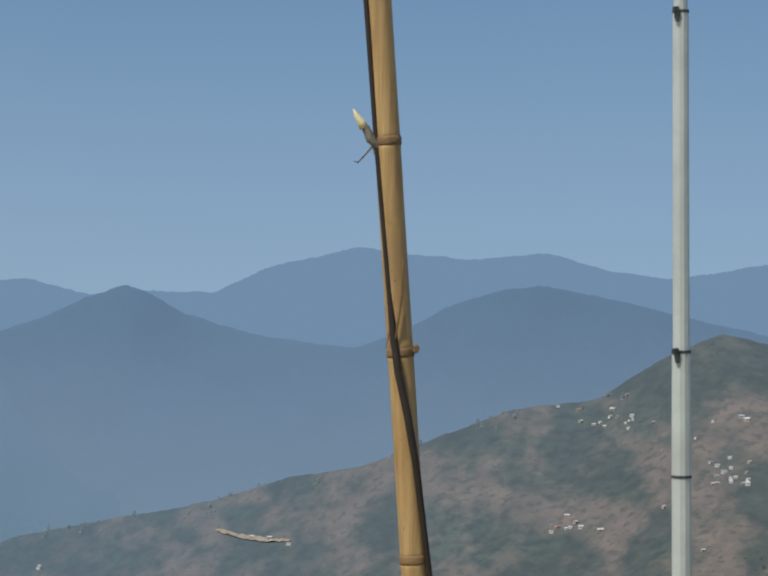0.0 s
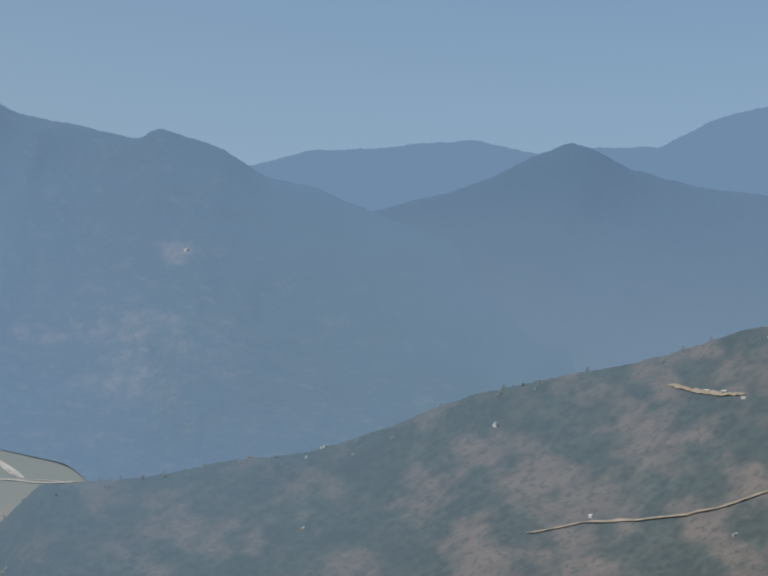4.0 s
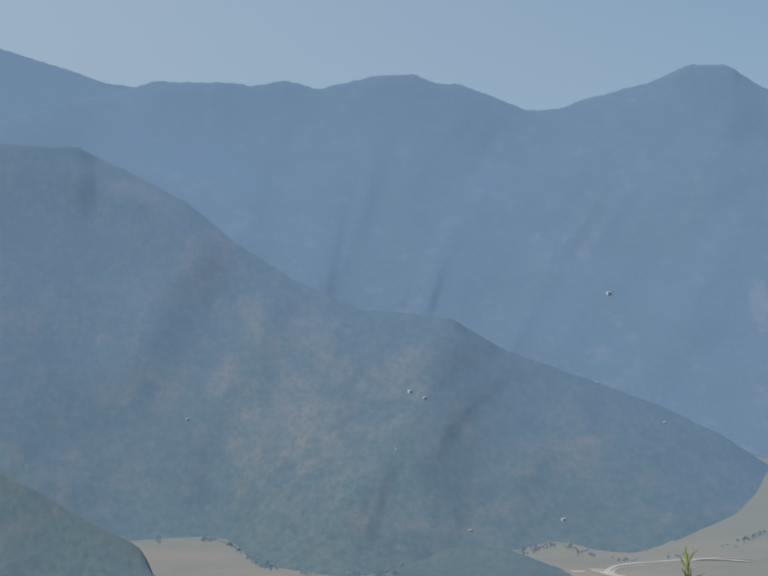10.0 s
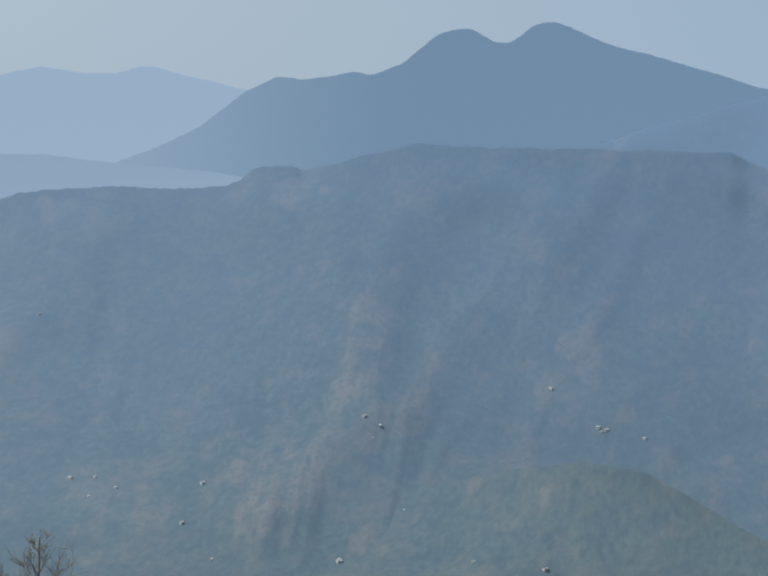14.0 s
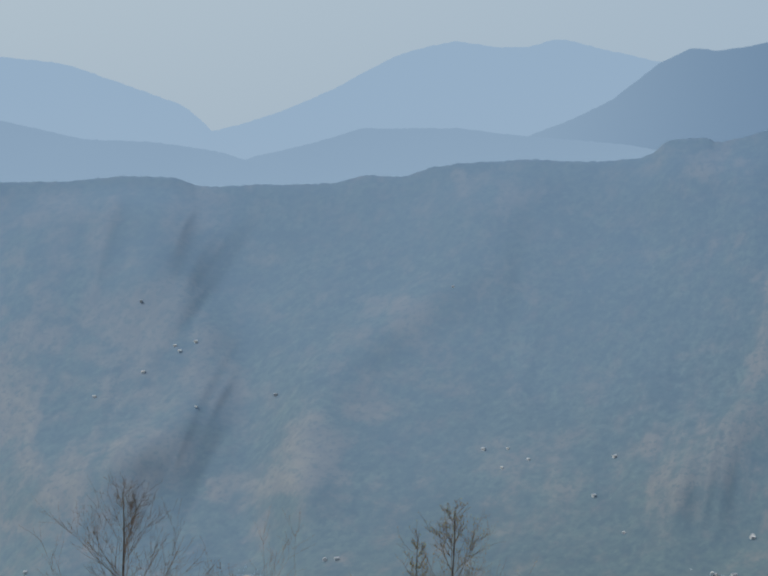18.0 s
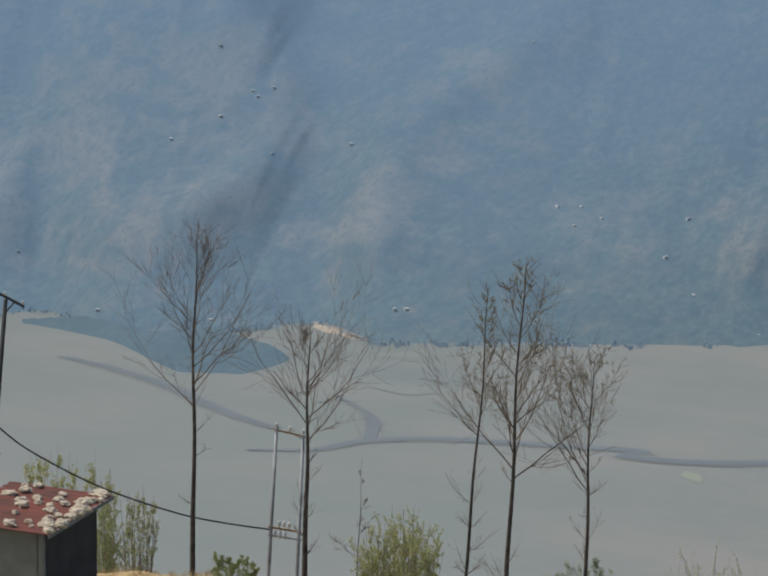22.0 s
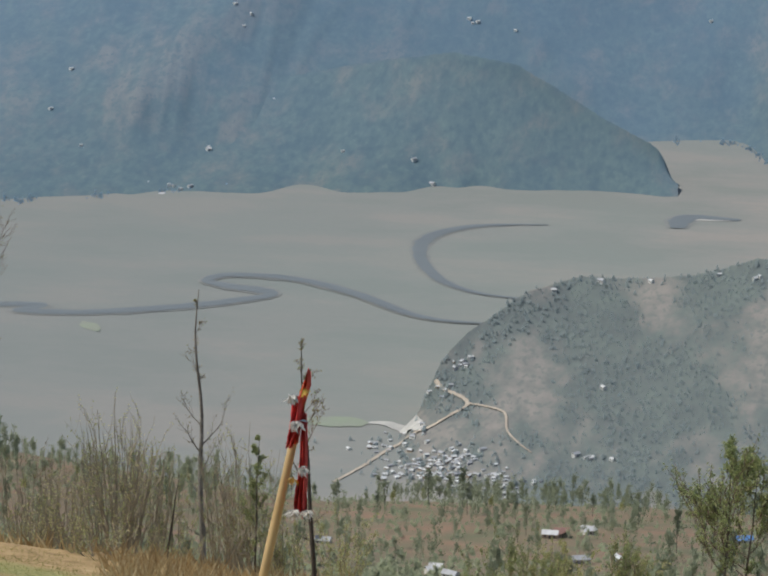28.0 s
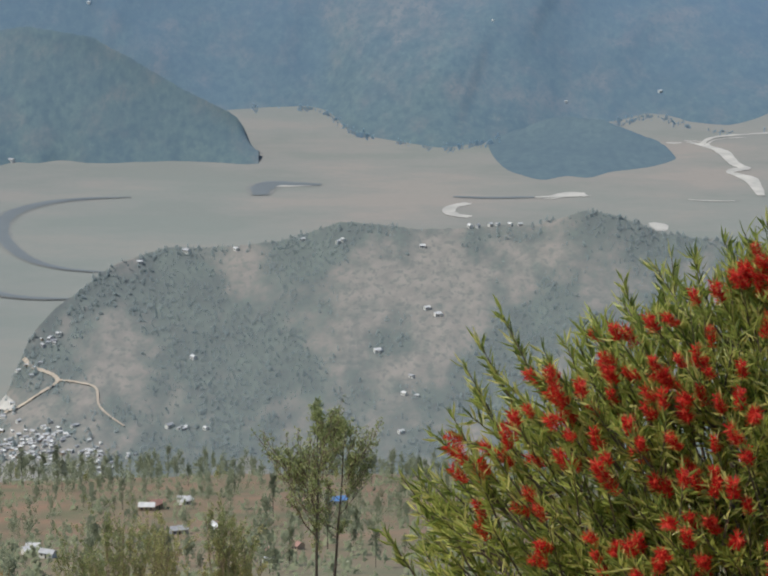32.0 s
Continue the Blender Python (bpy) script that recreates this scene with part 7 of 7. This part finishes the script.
for sheet, n in (("hill_with_village", 420), ("hillside_right", 260)):
    az_, R_, Z_ = SHEETS[sheet]
    for i in rg.randint(len(az_), size=n):
        k = R_.shape[1] - 1 - int(7 * rg.rand() ** 2)
        if fractal(az_[i:i + 1] * 2.0, az_[i:i + 1] * 0, 3, 1)[0] > 0.44:
            sp.append(tuple(at(az_[i], R_[i, k], Z_[i, k] - 0.4)))
for az, el, wa, we, n in VILLAGE:
    for k in range(n):
        sp.append(tuple(hill_or_floor(az + rg.randn() * 0.8 * wa, el + rg.randn() * 0.8 * we)))
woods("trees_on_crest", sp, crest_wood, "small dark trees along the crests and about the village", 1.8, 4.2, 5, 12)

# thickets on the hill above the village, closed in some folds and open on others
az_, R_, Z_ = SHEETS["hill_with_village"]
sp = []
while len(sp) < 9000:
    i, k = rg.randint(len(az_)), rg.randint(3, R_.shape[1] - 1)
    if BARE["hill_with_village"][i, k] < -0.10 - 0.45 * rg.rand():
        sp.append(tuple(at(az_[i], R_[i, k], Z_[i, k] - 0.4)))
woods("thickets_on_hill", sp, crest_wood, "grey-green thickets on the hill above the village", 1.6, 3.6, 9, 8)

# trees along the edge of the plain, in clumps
# painted haze outweighs the leaf colour here as well
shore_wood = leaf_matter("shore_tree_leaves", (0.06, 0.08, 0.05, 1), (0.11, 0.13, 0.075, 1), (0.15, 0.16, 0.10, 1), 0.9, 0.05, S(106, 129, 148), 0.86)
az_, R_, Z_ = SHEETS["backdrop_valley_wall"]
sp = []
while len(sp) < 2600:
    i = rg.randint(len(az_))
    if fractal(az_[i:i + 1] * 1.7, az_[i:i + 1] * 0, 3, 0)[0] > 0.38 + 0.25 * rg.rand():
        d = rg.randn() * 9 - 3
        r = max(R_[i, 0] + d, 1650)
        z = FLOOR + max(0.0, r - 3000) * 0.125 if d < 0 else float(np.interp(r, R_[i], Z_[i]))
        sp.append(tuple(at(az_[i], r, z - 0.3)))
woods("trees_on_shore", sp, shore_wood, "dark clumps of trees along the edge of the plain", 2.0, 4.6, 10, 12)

# the belt of trees along the lower edge of the farms: past counting
def tree_belt(name, n, seed, label):
    rg = np.random.RandomState(seed)
    kinds = []
    for t in VARIANTS:
        me = [c for c in t.children if c.name.startswith("crown")][0].data
        v = np.zeros(len(me.vertices) * 3)
        me.vertices.foreach_get("co", v)
        kinds.append((v.reshape(-1, 3), np.array([p.vertices[:] for p in me.polygons])[::2]))
    VV, FF, o = [], [], 0
    while len(VV) < n:
        az, r = rg.uniform(-25, 10), 330 + 380 * rg.rand() ** 0.6
        if fractal(np.array([az * 0.7]), np.array([r * 0.02]), 3, 2)[0] < 0.47:
            continue
        v, f = kinds[[0, 1, 1, 3, 3][rg.randint(5)]]
        x, y = r * math.sin(radians(az)), r * math.cos(radians(az))
        k, a = rg.uniform(0.4, 0.85) * (0.5 + r / 1500), rg.rand() * 6.28
        R = np.array([[math.cos(a), -math.sin(a), 0], [math.sin(a), math.cos(a), 0], [0, 0, rg.uniform(1.0, 1.5)]])
        VV.append((v @ R.T) * k + np.array([x, y, gz(x, y) - 0.9 * k]))
        FF.append(f + o)
        o += len(v)
    V, F = np.concatenate(VV), np.concatenate(FF)
    me = bpy.data.meshes.new(name)
    me.vertices.add(len(V))
    me.vertices.foreach_set("co", V.astype(np.float32).ravel())
    me.loops.add(F.size)
    me.loops.foreach_set("vertex_index", F.astype(np.int32).ravel())
    me.polygons.add(len(F))
    me.polygons.foreach_set("loop_start", np.arange(0, F.size, 3, dtype=np.int32))
    me.polygons.foreach_set("loop_total", np.full(len(F), 3, dtype=np.int32))
    me.update(calc_edges=True)
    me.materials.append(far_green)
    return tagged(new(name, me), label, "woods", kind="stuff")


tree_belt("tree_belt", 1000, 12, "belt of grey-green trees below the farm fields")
scarp_mat = simple("bare_scarp", (0.36, 0.31, 0.25, 1), (0.25, 0.21, 0.165, 1), 0.12, 0.95, vec="place")
on_slope = lambda a, e: on_sheet("hillside_right", a, e)
slope_land = lambda x, y: sheet_height("hillside_right", x, y)
ribbon("terrace_wall", [( 25.93, -6.75 ), ( 26.40, -6.87 ), ( 27.04, -6.94 ), ( 27.70, -7.01 )], [1, 2.5, 3, 1.5], scarp_mat, "pale bare terrace on the brown hillside", "terrace", 0.7, on_slope, seed=41, drape=slope_land)
ribbon("slope_track", [( 22.42, -10.13 ), ( 24.19, -9.92 ), ( 26.53, -9.71 ), ( 28.28, -9.25 ), ( 29.76, -9.02 )], [1.5, 2, 2, 2, 2], scarp_mat, "dirt track across the brown hillside", "road", 0.8, on_slope, seed=42, drape=slope_land)

# ---- grass ----
def grass(name, spots, mat, label, h0, h1, blades, seed, spread=0.1):
    rg, s = random.Random(seed), Shape()
    for p in spots:
        for k in range(blades):
            o = Vector(p) + Vector((rg.uniform(-1, 1) * spread, rg.uniform(-1, 1) * spread, -0.03))
            d = Vector((rg.uniform(-0.6, 0.6), rg.uniform(-0.6, 0.6), 1)).normalized()
            h = rg.uniform(h0, h1)
            b = len(s.V)
            w = d.orthogonal().normalized() * h * 0.06
            s.V += [o - w, o + w, o + d * h + Vector((d.x, d.y, -0.1)) * h * 0.3]
            s.F.append((b, b + 1, b + 2))
    return tagged(new(name, s.mesh(name, mat)), label, "grass", kind="stuff")


straw_mat = leaf_matter("straw_blades", (0.34, 0.23, 0.11, 1), (0.50, 0.37, 0.19, 1), (0.60, 0.50, 0.31, 1), 0.8, 0.1)
turf_mat = leaf_matter("turf_blades", (0.20, 0.21, 0.06, 1), (0.35, 0.33, 0.11, 1), (0.52, 0.44, 0.20, 1), 0.8, 0.1)
rng = random.Random(55)
bank_spots, turf_spots, wild_spots = [], [], []
for k in range(3600):
    az, r = rng.uniform(-38, -19.5), rng.uniform(41, 72)
    x, y = r * math.sin(radians(az)), r * math.cos(radians(az))
    p = (x, y, gz(x, y))
    if (c0.x - 1 < x < c1.x + 0.5) and r < 52 and az < -30:
        continue
    if r > 60 and az < -25:
        bank_spots.append(p)
    elif r < 66:
        turf_spots.append(p)
for k in range(2600):
    az, r = rng.uniform(-24.5, -13), rng.uniform(50, 80)
    x, y = r * math.sin(radians(az)), r * math.cos(radians(az))
    if az > -20.3 or r > 69:
        wild_spots.append((x, y, gz(x, y)))
grass("grass_on_bank", bank_spots, straw_mat, "dry orange-brown grass on the bank", 0.08, 0.3, 7, 1, 0.2)
grass("grass_on_lawn", turf_spots, turf_mat, "short yellow-green turf with straw", 0.04, 0.11, 9, 2, 0.25)
grass("grass_wild", wild_spots, straw_mat, "long dry grass at the lawn's end", 0.15, 0.75, 6, 3, 0.3)

# small pale stones that wash out of the bank
rng = random.Random(66)
s = Shape()
for k in range(520):
    az, r = rng.uniform(-35.5, -24.5), rng.gauss(63.5, 2.6)
    x, y = r * math.sin(radians(az)), r * math.cos(radians(az))
    z = rng.uniform(0.014, 0.04) * rng.uniform(0.6, 1.3)
    s.blob((x, y, gz(x, y) + z * 0.3), (z * 1.2, z, z * 0.8), k, 0.35, 6, 4)
tagged(new("bank_pebbles", s.mesh("bank_pebbles", rubble_mat)), "small pale stones washed out of the dry bank", "stones", kind="stuff")
